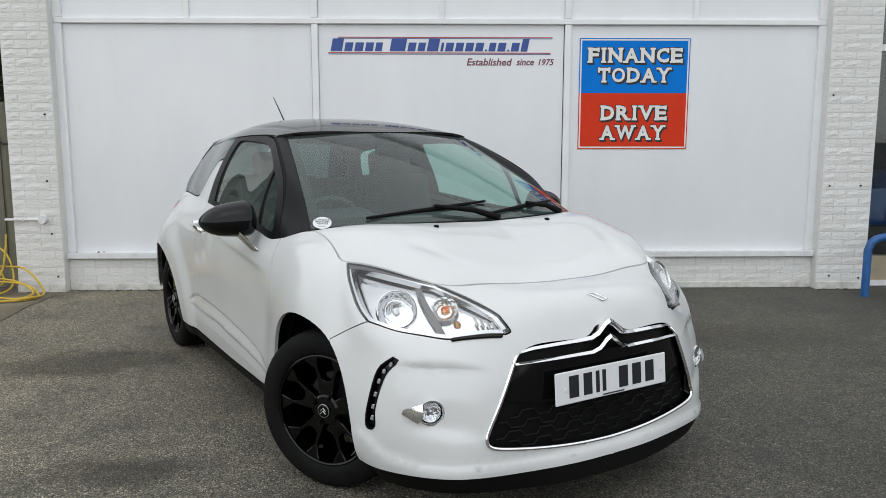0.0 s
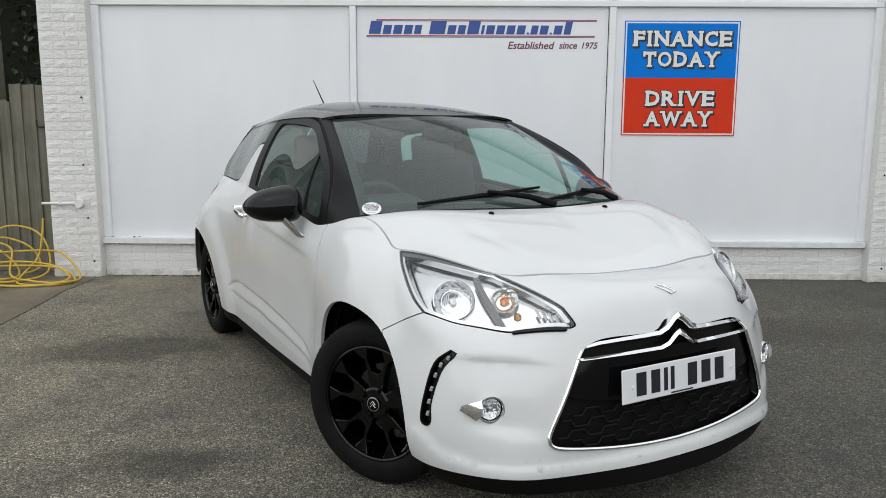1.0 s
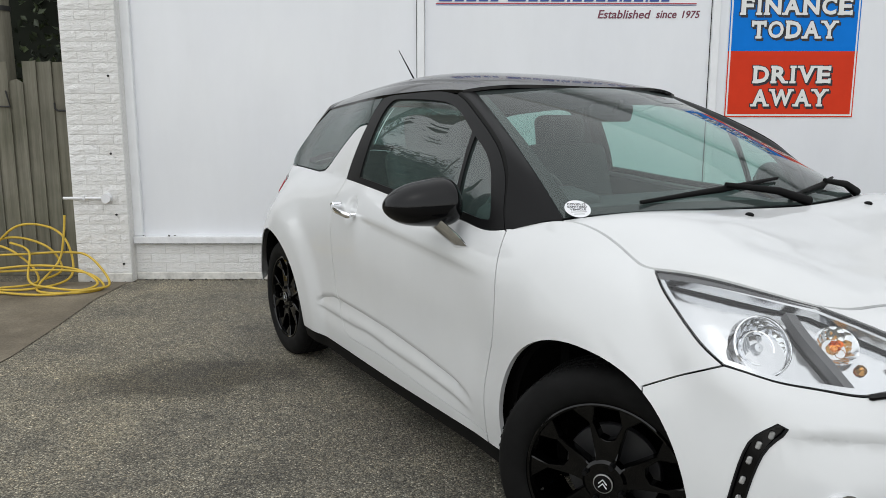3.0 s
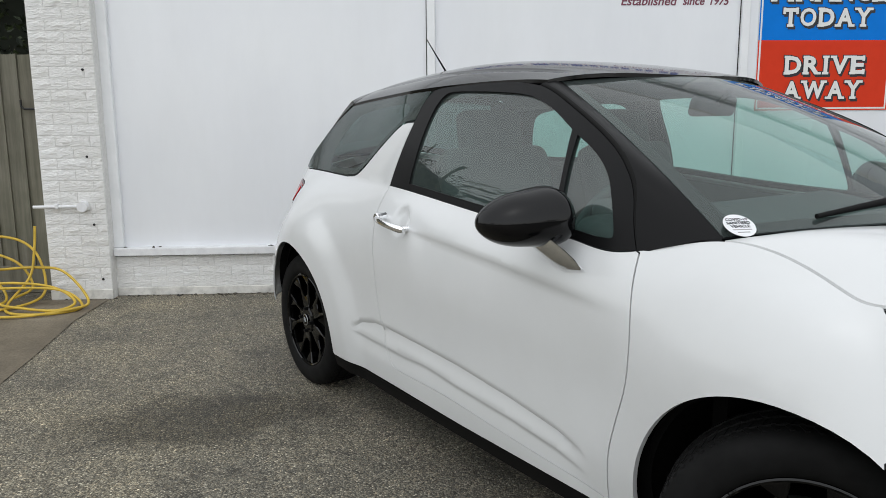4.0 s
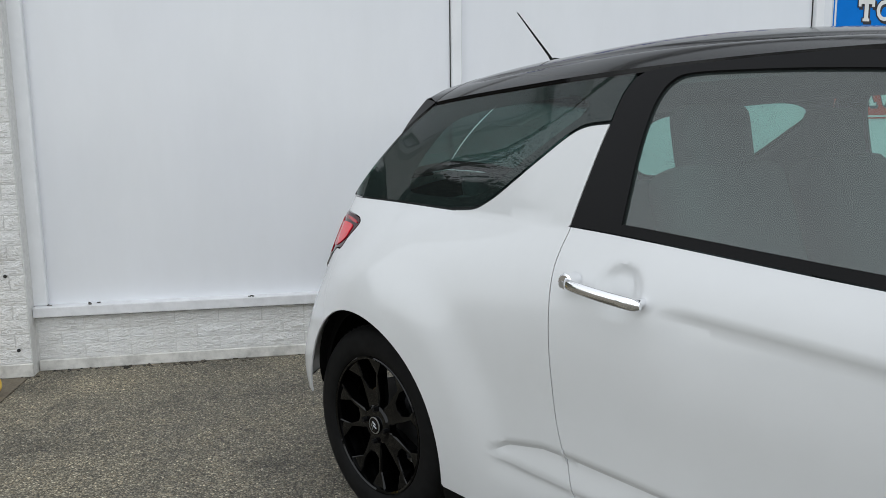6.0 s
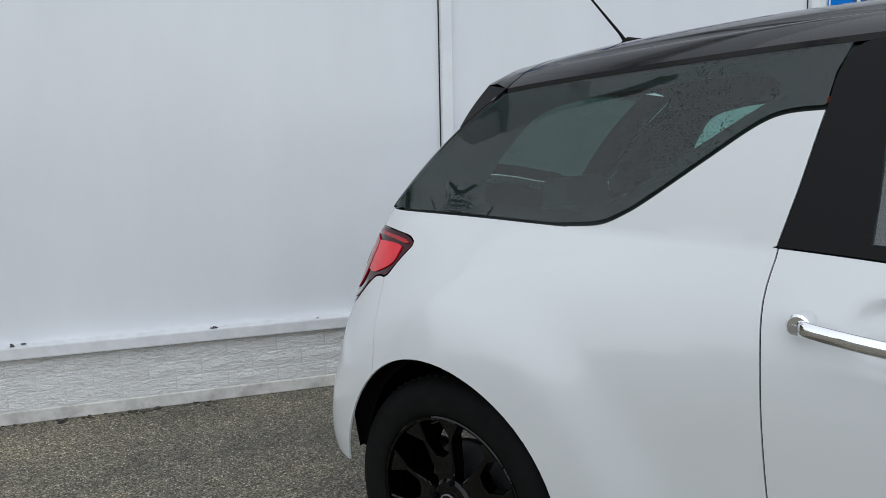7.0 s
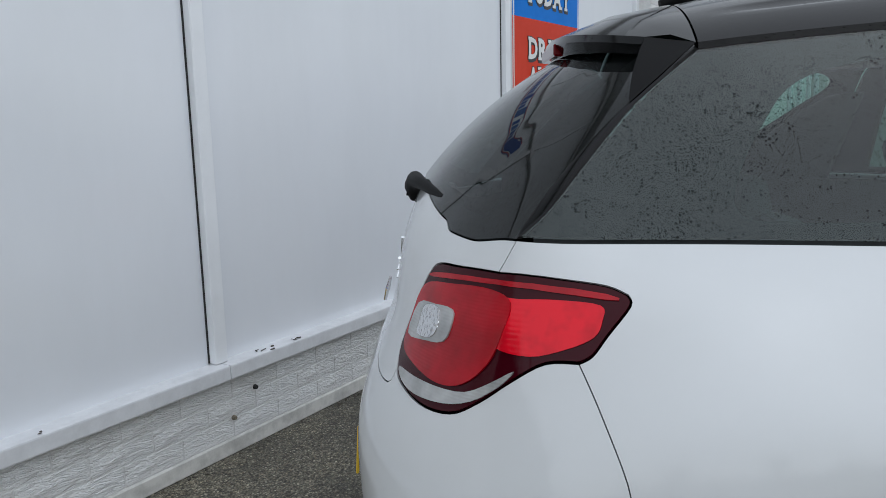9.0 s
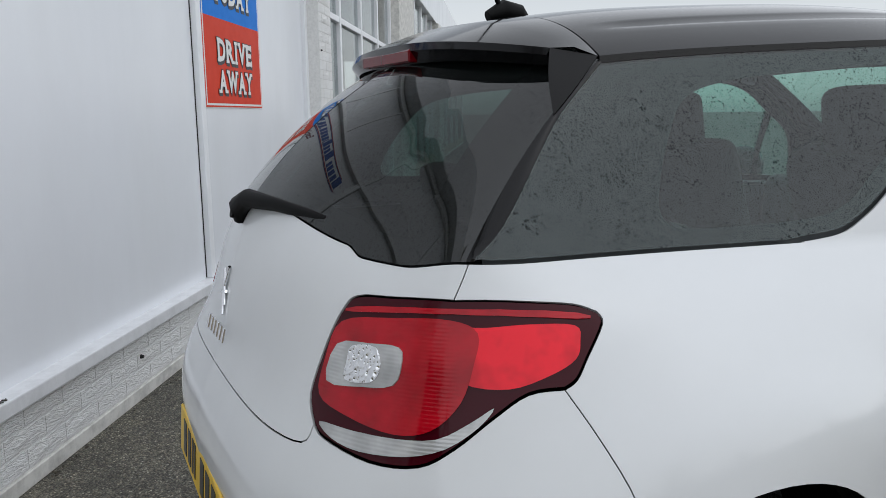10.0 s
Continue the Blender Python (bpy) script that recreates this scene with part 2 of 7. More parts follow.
def glass_material(name, tint, rough=0.0, gloss=0.06):
    """Tinted pane: clear gloss over a coloured see-through."""
    m = bpy.data.materials.new(name)
    m.use_nodes = True
    n, l = m.node_tree.nodes, m.node_tree.links
    n.clear()
    out = n.new("ShaderNodeOutputMaterial")
    tr = n.new("ShaderNodeBsdfTransparent")
    tr.inputs["Color"].default_value = (*tint, 1)
    gl = n.new("ShaderNodeBsdfGlossy")
    gl.inputs["Roughness"].default_value = rough
    gl.inputs["Color"].default_value = (1, 1, 1, 1)
    # gloss that rises towards grazing, the same on both faces
    lw = n.new("ShaderNodeLayerWeight")
    lw.inputs["Blend"].default_value = 0.5
    pw = n.new("ShaderNodeMath")
    pw.operation = "POWER"
    pw.inputs[1].default_value = 5.2
    l.new(lw.outputs["Facing"], pw.inputs[0])
    fr = n.new("ShaderNodeMapRange")
    fr.inputs["To Min"].default_value, fr.inputs["To Max"].default_value = gloss, 1.0
    l.new(pw.outputs[0], fr.inputs["Value"])
    mx = n.new("ShaderNodeMixShader")
    l.new(fr.outputs[0], mx.inputs["Fac"])
    l.new(tr.outputs[0], mx.inputs[1])
    l.new(gl.outputs[0], mx.inputs[2])
    l.new(mx.outputs[0], out.inputs["Surface"])
    return m


ASPHALT = asphalt_material()
BRICK = brick_paint_material()
MORTAR = painted("painted_mortar", (0.76, 0.755, 0.735), 0.8, 0.85, 40)
RENDER_BASE = painted("painted_render", (0.70, 0.685, 0.645), 0.75, 0.62, 14)
PANEL = panel_material()
FRAME = painted("white_frame_paint", (0.84, 0.85, 0.865), 0.35, 0.93, 5)
SILL = painted("white_sill_paint", (0.78, 0.785, 0.80), 0.35, 0.85, 14)
SEAL = material("black_seal", (0.015, 0.015, 0.015), 0.7)
FENCE = wood_fence_material()
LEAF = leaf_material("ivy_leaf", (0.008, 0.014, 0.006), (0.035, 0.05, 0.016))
LEAF_FAR = leaf_material("tree_leaf", (0.012, 0.018, 0.008), (0.05, 0.06, 0.025))
BARK = bark_material()
CONCRETE = concrete_material()
HOSE = painted("yellow_hose_plastic", (0.62, 0.42, 0.045), 0.45, 0.7, 9)
BLUE_PAINT = painted("blue_steel_paint", (0.02, 0.11, 0.33), 0.35, 0.8, 10)
IRON = painted("black_iron", (0.02, 0.02, 0.02), 0.6, 0.6, 30)
SIGN_BLUE = painted("sign_blue", (0.0005, 0.185, 0.68), 0.45, 0.93, 8)
SIGN_RED = painted("sign_red", (0.66, 0.042, 0.012), 0.45, 0.93, 8)
for m in (SIGN_BLUE, SIGN_RED):
    nodes_of(m)[2].inputs["Specular IOR Level"].default_value = 0.15
SIGN_WHITE = painted("sign_white", (0.78, 0.78, 0.76), 0.35, 0.95, 8)
SIGN_BLACK = material("sign_black", (0.012, 0.012, 0.018), 0.4)
LETTER_BLUE = material("letter_blue", (0.03, 0.075, 0.30), 0.4)
LETTER_RED = material("letter_red", (0.42, 0.035, 0.05), 0.4)
LETTER_DARKRED = material("letter_dark_red", (0.16, 0.03, 0.06), 0.4)

# ---------- ground ----------
def ground_sheet():
    bm = bmesh.new()
    n = 40
    xs = [math.copysign(abs(u) ** 3 * 900, u) for u in np.linspace(-1, 1, n)]
    vs = [[bm.verts.new((x, y + 3, 0)) for x in xs] for y in xs]
    for j in range(n - 1):
        for i in range(n - 1):
            bm.faces.new((vs[j][i], vs[j][i + 1], vs[j + 1][i + 1], vs[j + 1][i]))
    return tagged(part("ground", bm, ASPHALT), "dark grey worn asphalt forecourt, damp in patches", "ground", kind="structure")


ground_sheet()

# older concrete strip beside the fence
bm = bmesh.new()
edge = [(-3.04, 6.86), (-3.05, 6.3), (-2.97, 5.6), (-2.92, 5.0), (-2.96, 4.0), (-3.05, 2.0), (-3.2, -2.0)]
lo = [bm.verts.new((x, y, 0.005)) for x, y in edge]
hi = [bm.verts.new((-9.0, y, 0.012)) for x, y in edge]
for a, b, c, d in zip(lo, lo[1:], hi[1:], hi):
    bm.faces.new((a, b, c, d))
tagged(part("concrete_strip", bm, CONCRETE), "stained brownish concrete strip along the wooden fence", "pavement", kind="structure")

# ---------- building front ----------
WALL_Y = 7.02
wall = thing("wall_north", "white building front with painted brick piers and white panels", "wall", kind="structure")
# backing wall, one thick block behind the panels
part("backing", box(-3.43, 4.13, WALL_Y + 0.012, WALL_Y + 0.30, 0.0, 4.2), RENDER_BASE, wall)
part("brick_core", box(-3.432, -3.022, 6.895, WALL_Y + 0.012, 0.0, 4.2), MORTAR, wall)
part("brick_core", box(3.672, 4.122, 6.895, WALL_Y + 0.012, 0.0, 4.2), MORTAR, wall)
part("brick_core", box(-3.022, 3.672, 6.9885, WALL_Y + 0.012, 0.0, 0.28), MORTAR, wall)
# smooth rendered base course
part("base_course", box(-3.018, 3.670, 6.974, 6.988, 0.0, 0.058, 0.004), RENDER_BASE, wall)
part("base_course", box(-3.436, -3.018, 6.880, 6.8945, 0.0, 0.07, 0.004), RENDER_BASE, wall)
part("base_course", box(3.668, 4.126, 6.880, 6.8945, 0.0, 0.07, 0.004), RENDER_BASE, wall)

BAYS = (-2.991, -0.798, 1.402, 3.640)
for a, b in zip(BAYS, BAYS[1:]):
    part("panel", box(a + 0.03, b - 0.03, WALL_Y, WALL_Y + 0.01, 0.335, 2.325, 0.002), PANEL, wall)
    part("panel", box(a + 0.03, (a + b) / 2 - 0.02, WALL_Y, WALL_Y + 0.01, 2.37, 3.22, 0.002), PANEL, wall)
    part("panel", box((a + b) / 2 + 0.02, b - 0.03, WALL_Y, WALL_Y + 0.01, 2.37, 3.22, 0.002), PANEL, wall)
    part("mullion", box((a + b) / 2 - 0.022, (a + b) / 2 + 0.022, 6.996, WALL_Y + 0.01, 2.374, 3.216, 0.003), FRAME, wall)
    # thin dark joint on one side of each panel
    part("seal", box(b - 0.0335, b - 0.0275, WALL_Y - 0.004, WALL_Y + 0.008, 0.348, 2.322), SEAL, wall)
    part("sill", box(a - 0.028 if a < -2 else a + 0.001, b - 0.001 if b < 3 else b + 0.028, 6.945, WALL_Y + 0.011, 0.288, 0.342, 0.006, 2), SILL, wall, "chipped white painted sill")
for b in BAYS:
    end = 0.006 if b in (BAYS[0], BAYS[-1]) else 0.0
    part("mullion", box(b - 0.028 - end, b + 0.028 + end, 6.985, WALL_Y + 0.01, 0.343, 2.324, 0.004), FRAME, wall)
    part("mullion", box(b - 0.028 - end, b + 0.028 + end, 6.985, WALL_Y + 0.01, 2.372, 3.216, 0.004), FRAME, wall)
part("transom", box(-3.018, 3.670, 6.982, WALL_Y + 0.011, 2.325, 2.371, 0.004), FRAME, wall)
part("transom", box(-3.018, 3.670, 6.982, WALL_Y + 0.011, 3.217, 3.29, 0.004), FRAME, wall)
part("fascia", box(-3.436, 4.13, 6.84, WALL_Y + 0.011, 3.30, 3.95, 0.01), PANEL, wall)
# black strip standing in for the shadow gap under the sill
part("sill_shade_strip", box(-3.018, 3.670, 6.975, 6.996, 0.281, 0.288), SEAL, wall)


# painted bricks, one object each on a few shared meshes
def brick_mesh(w, seed):
    rnd = random.Random(seed)
    bm = bmesh.new()
    nx, nz, h = max(2, int(w / 0.055)), 2, 0.0685
    front = []
    for k in range(nz + 1):
        row = []
        for i in range(nx + 1):
            edge_ = i in (0, nx) or k in (0, nz)
            row.append(bm.verts.new((w * i / nx, -0.0165 + (0.0045 if edge_ else rnd.uniform(-0.004, 0.003)), h * k / nz)))
        front.append(row)
    for k in range(nz):
        for i in range(nx):
            bm.faces.new((front[k][i], front[k][i + 1], front[k + 1][i + 1], front[k + 1][i]))
    ring = [front[0][i] for i in range(nx + 1)] + [front[k][nx] for k in range(1, nz + 1)] + [front[nz][i] for i in range(nx - 1, -1, -1)] + [front[k][0] for k in range(nz - 1, 0, -1)]
    back = [bm.verts.new((v.co.x, 0.0, v.co.z)) for v in ring]
    for i in range(len(ring)):
        j = (i + 1) % len(ring)
        bm.faces.new((ring[j], ring[i], back[i], back[j]))
    me = bpy.data.meshes.new("brick")
    bm.normal_update()
    bm.to_mesh(me)
    bm.free()
    me.materials.append(BRICK)
    return me


BRICK_WHOLE = [brick_mesh(0.218, s) for s in range(4)]
BRICK_HALF = [brick_mesh(0.103, s + 9) for s in range(3)]
BRICK_SIDE = [brick_mesh(0.085, s + 20) for s in range(2)]


def lay(x0, x1, y, z0, courses, pitch=0.075):
    rnd = random.Random(int(x0 * 10) + 7)
    for c in range(courses):
        x = x0 if c % 2 == 0 else x0 - 0.1125
        while x < x1 - 0.02:
            a, b = max(x, x0), min(x + 0.225, x1)
            me = None
            if b - a > 0.18:
                me = rnd.choice(BRICK_WHOLE)
            elif b - a > 0.06:
                me = rnd.choice(BRICK_HALF)
            if me:
                ob = new("brick", me)
                ob.parent = wall
                wide = 0.218 if b - a > 0.18 else 0.103
                ob.location, ob.scale = (a + 0.003, y, z0 + c * pitch), ((b - a - 0.006) / wide, 1, pitch / 0.075)
            x += 0.225


# ---------- poster and signs on the wall ----------
def lettering(name, body, size, loc, mat, parent, wide=None, shear=0.0, bold=0.0, depth=0.0015):
    """Flat raised letters facing the forecourt, centred on loc; wide sets the width of the line."""
    cu = bpy.data.curves.new(name, "FONT")
    cu.body, cu.size, cu.align_x, cu.align_y, cu.shear, cu.offset, cu.extrude = body, size, "CENTER", "CENTER", shear, bold, depth
    cu.resolution_u = 3
    tmp = bpy.data.objects.new(name, cu)
    scene.collection.objects.link(tmp)
    deps = bpy.context.evaluated_depsgraph_get()
    me = bpy.data.meshes.new_from_object(tmp.evaluated_get(deps))
    bpy.data.objects.remove(tmp)
    ob = new(name, me)
    me.materials.clear()
    me.materials.append(mat)
    xs = [v.co.x for v in me.vertices]
    ys = [v.co.y for v in me.vertices]
    k = wide / (max(xs) - min(xs)) if wide else 1.0
    h = size / (max(ys) - min(ys)) if wide else 1.0
    cx, cy = (max(xs) + min(xs)) / 2, (max(ys) + min(ys)) / 2
    for v in me.vertices:
        v.co.x, v.co.y = (v.co.x - cx) * k, (v.co.y - cy) * h
    ob.matrix_world = pose(*loc, 90, 0, 0)
    if parent:
        ob.parent = parent
    return ob


poster = thing("poster", "blue and red finance poster with white lettering on a white panel", "poster")
part("backing_board", box(1.506, 2.489, 7.0145, 7.0195, 1.251, 2.218), SIGN_WHITE, poster)
part("blue_border", box(1.509, 2.486, 7.0135, 7.0146, 1.742, 2.215), SIGN_BLUE, poster)
part("red_border", box(1.509, 2.486, 7.0135, 7.0146, 1.254, 1.742), SIGN_RED, poster)
part("white_line", box(1.518, 2.477, 7.0125, 7.0136, 1.263, 2.206), SIGN_WHITE, poster)
part("blue_field", box(1.530, 2.465, 7.0115, 7.0126, 1.742, 2.194), SIGN_BLUE, poster)
part("red_field", box(1.530, 2.465, 7.0115, 7.0126, 1.275, 1.742), SIGN_RED, poster)
# slab serifs: stems that carry a foot or a head bar, and end ticks (place across, from, to)
FEET = dict(F=[.17], I=[.5], N=[.14], A=[.10, .90], E=[.17], T=[.5], D=[.16], Y=[.5], R=[.16, .88])
HEADS = dict(F=[.17], I=[.5], N=[.12, .86], E=[.17], D=[.16], Y=[.12, .88], R=[.16], V=[.12, .88], W=[.08, .92])
TICKS = dict(F=[(.93, .70, 1)], C=[(.90, .66, .98)], E=[(.92, .72, 1), (.95, 0, .28)], T=[(.07, .66, 1), (.93, .66, 1)])
WIDE = dict(F=.66, I=.40, N=.84, A=.86, C=.76, E=.70, T=.76, O=.84, D=.82, Y=.82, R=.82, V=.84, W=1.18)


def serif_word(name, word, cx, y, cz, w, h, grow, mat):
    """Slab-serif capitals, one raised part a letter; grow widens every stroke."""
    unit = w / sum(WIDE[c] for c in word)
    x = cx - w / 2
    for c in word:
        wide = unit * WIDE[c]
        a = wide - .014
        ob = lettering(name, c, h - .006 + 2 * grow, (x + wide / 2, y, cz), mat, poster, (a * .52 if c == "I" else a * .96) + 2 * grow, 0, (.003 if c == "O" else .0045) + grow * .4, .0004)
        bm = bmesh.new()
        bm.from_mesh(ob.data)
        t = .017
        for spots, z0, z1 in ((FEET, -h / 2, -h / 2 + t), (HEADS, h / 2 - t, h / 2)):
            for k in spots.get(c, []):
                mid = (k - .5) * a
                add_box(bm, mid - .023 - grow, mid + .023 + grow, z0 - grow, z1 + grow, -.0006, .0006)
        for k, z0, z1 in TICKS.get(c, []):
            mid = (k - .5) * a
            add_box(bm, mid - .009 - grow, mid + .009 + grow, (z0 - .5) * h - grow, (z1 - .5) * h + grow, -.0008, .0008)
        bm.to_mesh(ob.data)
        bm.free()
        x += wide


for word, cx, cz, w, h in (("FINANCE", 2.000, 2.068, 0.845, 0.130), ("TODAY", 1.995, 1.898, 0.655, 0.130), ("DRIVE", 2.0, 1.570, 0.60, 0.130), ("AWAY", 1.995, 1.398, 0.585, 0.130)):
    serif_word("letter_shadow", word, cx + 0.013, 7.0106, cz - 0.014, w, h, .004, SIGN_BLACK)
    serif_word("letter_outline", word, cx, 7.0088, cz, w, h, .006, SIGN_BLACK)
    serif_word("letter", word, cx, 7.0068, cz, w, h, 0.0, SIGN_WHITE)


# name sign: unlettered bars for the trader's name between red and blue rules
sign = thing("name_sign", "blue trader name strip with red rules on the white panel", "sign")
part("rule", box(-0.60, 1.270, 7.0165, 7.0197, 2.213, 2.2195), LETTER_RED, sign)
part("rule", box(-0.60, 1.270, 7.0165, 7.0197, 2.205, 2.209), LETTER_BLUE, sign)
part("rule", box(-0.685, 1.255, 7.0165, 7.0197, 2.081, 2.0885), LETTER_RED, sign)
part("rule", box(-0.685, 1.255, 7.0165, 7.0197, 2.072, 2.0765), LETTER_BLUE, sign)


def leaning_bar(x0, x1, z0, z1, lean=0.02):
    bm = bmesh.new()
    f = [bm.verts.new((x + lean * ((z - z0) / 0.1), y, z)) for y in (7.0150, 7.0197) for x, z in ((x0, z0), (x1, z0), (x1, z1), (x0, z1))]
    bm.faces.new(f[:4])
    bm.faces.new(f[4:][::-1])
    for i in range(4):
        j = (i + 1) % 4
        bm.faces.new((f[j], f[i], f[4 + i], f[4 + j]))
    return bm


x = -0.665
for wide, tall in ((0.115, 1), (0.085, 0), (0.09, 0), (0.085, 0), (0.075, 0), (0.05, -1), (0.15, 1), (0.085, 0), (0.08, 0), (0.115, 1), (0.04, 0), (0.085, 0), (0.085, 0), (0.085, 0), (0.085, 0), (0.03, -2), (0.075, 0), (0.085, 0), (0.03, -2), (0.085, 0), (0.075, 1)):
    if tall > -1:
        part("name_bar", leaning_bar(x, x + wide - 0.017, 2.099, 2.205 if tall else 2.172), LETTER_BLUE, sign)
    elif tall == -2:
        part("name_bar", leaning_bar(x, x + wide - 0.012, 2.099, 2.114), LETTER_BLUE, sign)
    x += wide * 1.025
for word, x0, x1, tall in (("Established", .5205, .918, .062), ("since", .956, 1.110, .056), ("1975", 1.150, 1.2855, .055)):
    lettering("small_lettering", word, tall, ((x0 + x1) / 2, 7.0185, 2.008), LETTER_DARKRED, sign, x1 - x0, 0.22, 0.001, 0.001)

# ---------- conduit on the pier ----------
conduit = thing("conduit", "white painted conduit pipe with a round box on the brick pier", "pipe")
bm = tube([(-3.490, 6.865, 0.648), (-3.165, 6.865, 0.648)], 0.011, 10)
smooth(part("pipe", bm, SILL, conduit))
bm = bmesh.new()
bmesh.ops.create_cone(bm, cap_ends=True, segments=28, radius1=0.037, radius2=0.034, depth=0.045, matrix=pose(-3.165, 6.866, 0.647, 90, 0, 0))
smooth(part("round_box", bm, SILL, conduit), 30)
part("clip", box(-3.345, -3.325, 6.85, 6.887, 0.636, 0.668, 0.003), SILL, conduit)

# bolt holes and stains left in the piers
for hx, hz in ((-3.10, 1.55), (-3.12, 0.98), (-3.11, 0.52), (-3.08, 0.14), (3.72, 1.72), (3.74, 0.93), (4.02, 0.93), (3.79, 0.12), (4.06, 0.10)):
    bm = bmesh.new()
    bmesh.ops.create_cone(bm, cap_ends=True, segments=10, radius1=0.009, radius2=0.005, depth=0.012, matrix=pose(hx, 6.884, hz, 90, 0, 0))
    tagged(part("fixing_plug", bm, SEAL), "dark old fixing plug in the painted brick", "plug", "old fixings in the brick")

for hx, hz, mat in ((-.655, .211, SEAL), (-.765, .130, CONCRETE), (.505, .182, SEAL)):
    bm = bmesh.new()
    bmesh.ops.create_cone(bm, cap_ends=True, segments=10, radius1=0.010, radius2=0.007, depth=0.012, matrix=pose(hx, 6.980, hz, 90, 0, 0))
    tagged(part("fixing_plug", bm, mat), "old fixing plug in the painted plinth brick", "plug", "old fixings in the brick")

# ---------- fence ----------
fence = thing("fence", "weathered grey-brown close-board timber fence beside the pier", "fence")
FY = 7.16
part("post", box(-3.62, -3.53, FY + 0.005, FY + 0.10, 0.0, 1.6, 0.006), FENCE, fence)
part("gravel_board", box(-8.0, -3.515, FY - 0.03, FY, 0.0, 0.20, 0.006), FENCE, fence)
part("rail", box(-8.0, -3.53, FY + 0.01, FY + 0.06, 0.45, 0.53), FENCE, fence)
part("rail", box(-8.0, -3.53, FY + 0.01, FY + 0.06, 1.25, 1.33), FENCE, fence)
rnd = random.Random(3)
x = -3.515
k = 0
while x > -7.9:
    w = 0.118 + rnd.uniform(-0.008, 0.008)
    top = 1.665 + rnd.uniform(-0.012, 0.012)
    bm = bmesh.new()
    if k in (3,):
        top = 1.52
    tilt = rnd.uniform(-0.004, 0.004)
    prof = [(x - w, top), (x - w * 0.5, top + (0.02 if k == 3 else 0.0)), (x, top + (-0.01 if k == 3 else 0.004))]
    a = [bm.verts.new((px + tilt, FY - 0.030 + 0.016 * (px < x - 0.01), pz)) for px, pz in ((x - w - 0.012, 0.2), (x, 0.2), *prof[::-1])]
    f = bm.faces.new(a)
    made = bmesh.ops.extrude_face_region(bm, geom=[f])
    for v in made["geom"]:
        if isinstance(v, bmesh.types.BMVert):
            v.co.y += 0.016
    bmesh.ops.recalc_face_normals(bm, faces=bm.faces)
    part("board", bm, FENCE, fence)
    x -= w
    k += 1
part("latch", tube([(-3.62, FY - 0.045, 1.36), (-3.62, FY - 0.045, 1.318), (-3.60, FY - 0.045, 1.30), (-3.50, FY - 0.045, 1.298)], 0.0075, 8), IRON, fence, "black iron hook latch")
part("brace", tube([(-3.99, FY - 0.04, 1.45), (-3.965, FY - 0.04, 1.33), (-4.2, FY - 0.04, 1.33)], 0.007, 8), IRON, fence)

# timber pole standing behind the fence
pole = thing("wooden_pole", "round grey timber utility pole behind the fence", "pole")
smooth(part("shaft", tube([(-4.33, 7.75, 0), (-4.34, 7.75, 2.2), (-4.36, 7.75, 6.5)], [0.10, 0.09, 0.075], 20), FENCE, pole), 50)
smooth(part("band", tube([(-4.34, 7.75, 2.12), (-4.34, 7.75, 2.16)], [0.098, 0.098], 20), IRON, pole), 50)


# ---------- hose ----------
def hose_loop(pts, r=0.009):
    return tube(spline(pts, 10), r, 8)


hose = thing("garden_hose", "tangled yellow garden hose on the ground by the fence", "hose")
rnd = random.Random(11)
path = [(-4.3, 7.02, 0.05), (-3.95, 6.95, 0.40), (-3.70, 6.98, 0.42), (-3.52, 6.93, 0.30), (-3.45, 6.80, 0.06), (-3.62, 6.55, 0.02), (-3.95, 6.52, 0.03), (-4.2, 6.75, 0.05)]
smooth(part("hose_run", hose_loop(path), HOSE, hose), 60)
path = [(-4.4, 6.7, 0.02), (-3.9, 6.48, 0.02), (-3.45, 6.36, 0.02), (-3.14, 6.50, 0.03), (-3.10, 6.66, 0.05), (-3.28, 6.76, 0.22), (-3.5, 6.84, 0.24), (-3.85, 6.86, 0.22), (-4.3, 6.9, 0.2)]
smooth(part("hose_run", hose_loop(path), HOSE, hose), 60)
path = [(-3.49, 6.86, 0.52), (-3.50, 6.84, 0.36), (-3.53, 6.80, 0.18), (-3.62, 6.66, 0.03), (-3.50, 6.45, 0.02), (-3.25, 6.42, 0.02), (-3.12, 6.60, 0.02), (-3.28, 6.72, 0.10), (-3.55, 6.70, 0.13), (-4.0, 6.66, 0.12), (-4.4, 6.6, 0.1)]
smooth(part("hose_run", hose_loop(path), HOSE, hose), 60)
path = [(-4.4, 6.95, 0.16), (-4.05, 6.9, 0.28), (-3.80, 6.86, 0.16), (-3.66, 6.72, 0.04), (-3.80, 6.56, 0.03), (-4.05, 6.62, 0.03), (-4.25, 6.85, 0.20), (-4.0, 6.98, 0.33), (-3.68, 6.93, 0.27), (-3.56, 6.9, 0.1), (-3.62, 6.75, 0.05)]
smooth(part("hose_run", hose_loop(path), HOSE, hose), 60)
path = [(-4.45, 6.55, 0.1), (-4.15, 6.6, 0.12), (-3.85, 6.66, 0.155), (-3.6, 6.72, 0.16), (-3.35, 6.74, 0.12), (-3.17, 6.62, 0.05), (-3.22, 6.47, 0.03), (-3.45, 6.50, 0.04), (-3.66, 6.60, 0.07), (-3.75, 6.8, 0.25), (-3.95, 6.92, 0.30)]
smooth(part("hose_run", hose_loop(path), HOSE, hose), 60)
smooth(part("connector", tube([(-4.02, 6.635, 0.125), (-3.96, 6.64, 0.13)], 0.019, 10), BLUE_PAINT, hose, "blue hose connector"), 50)


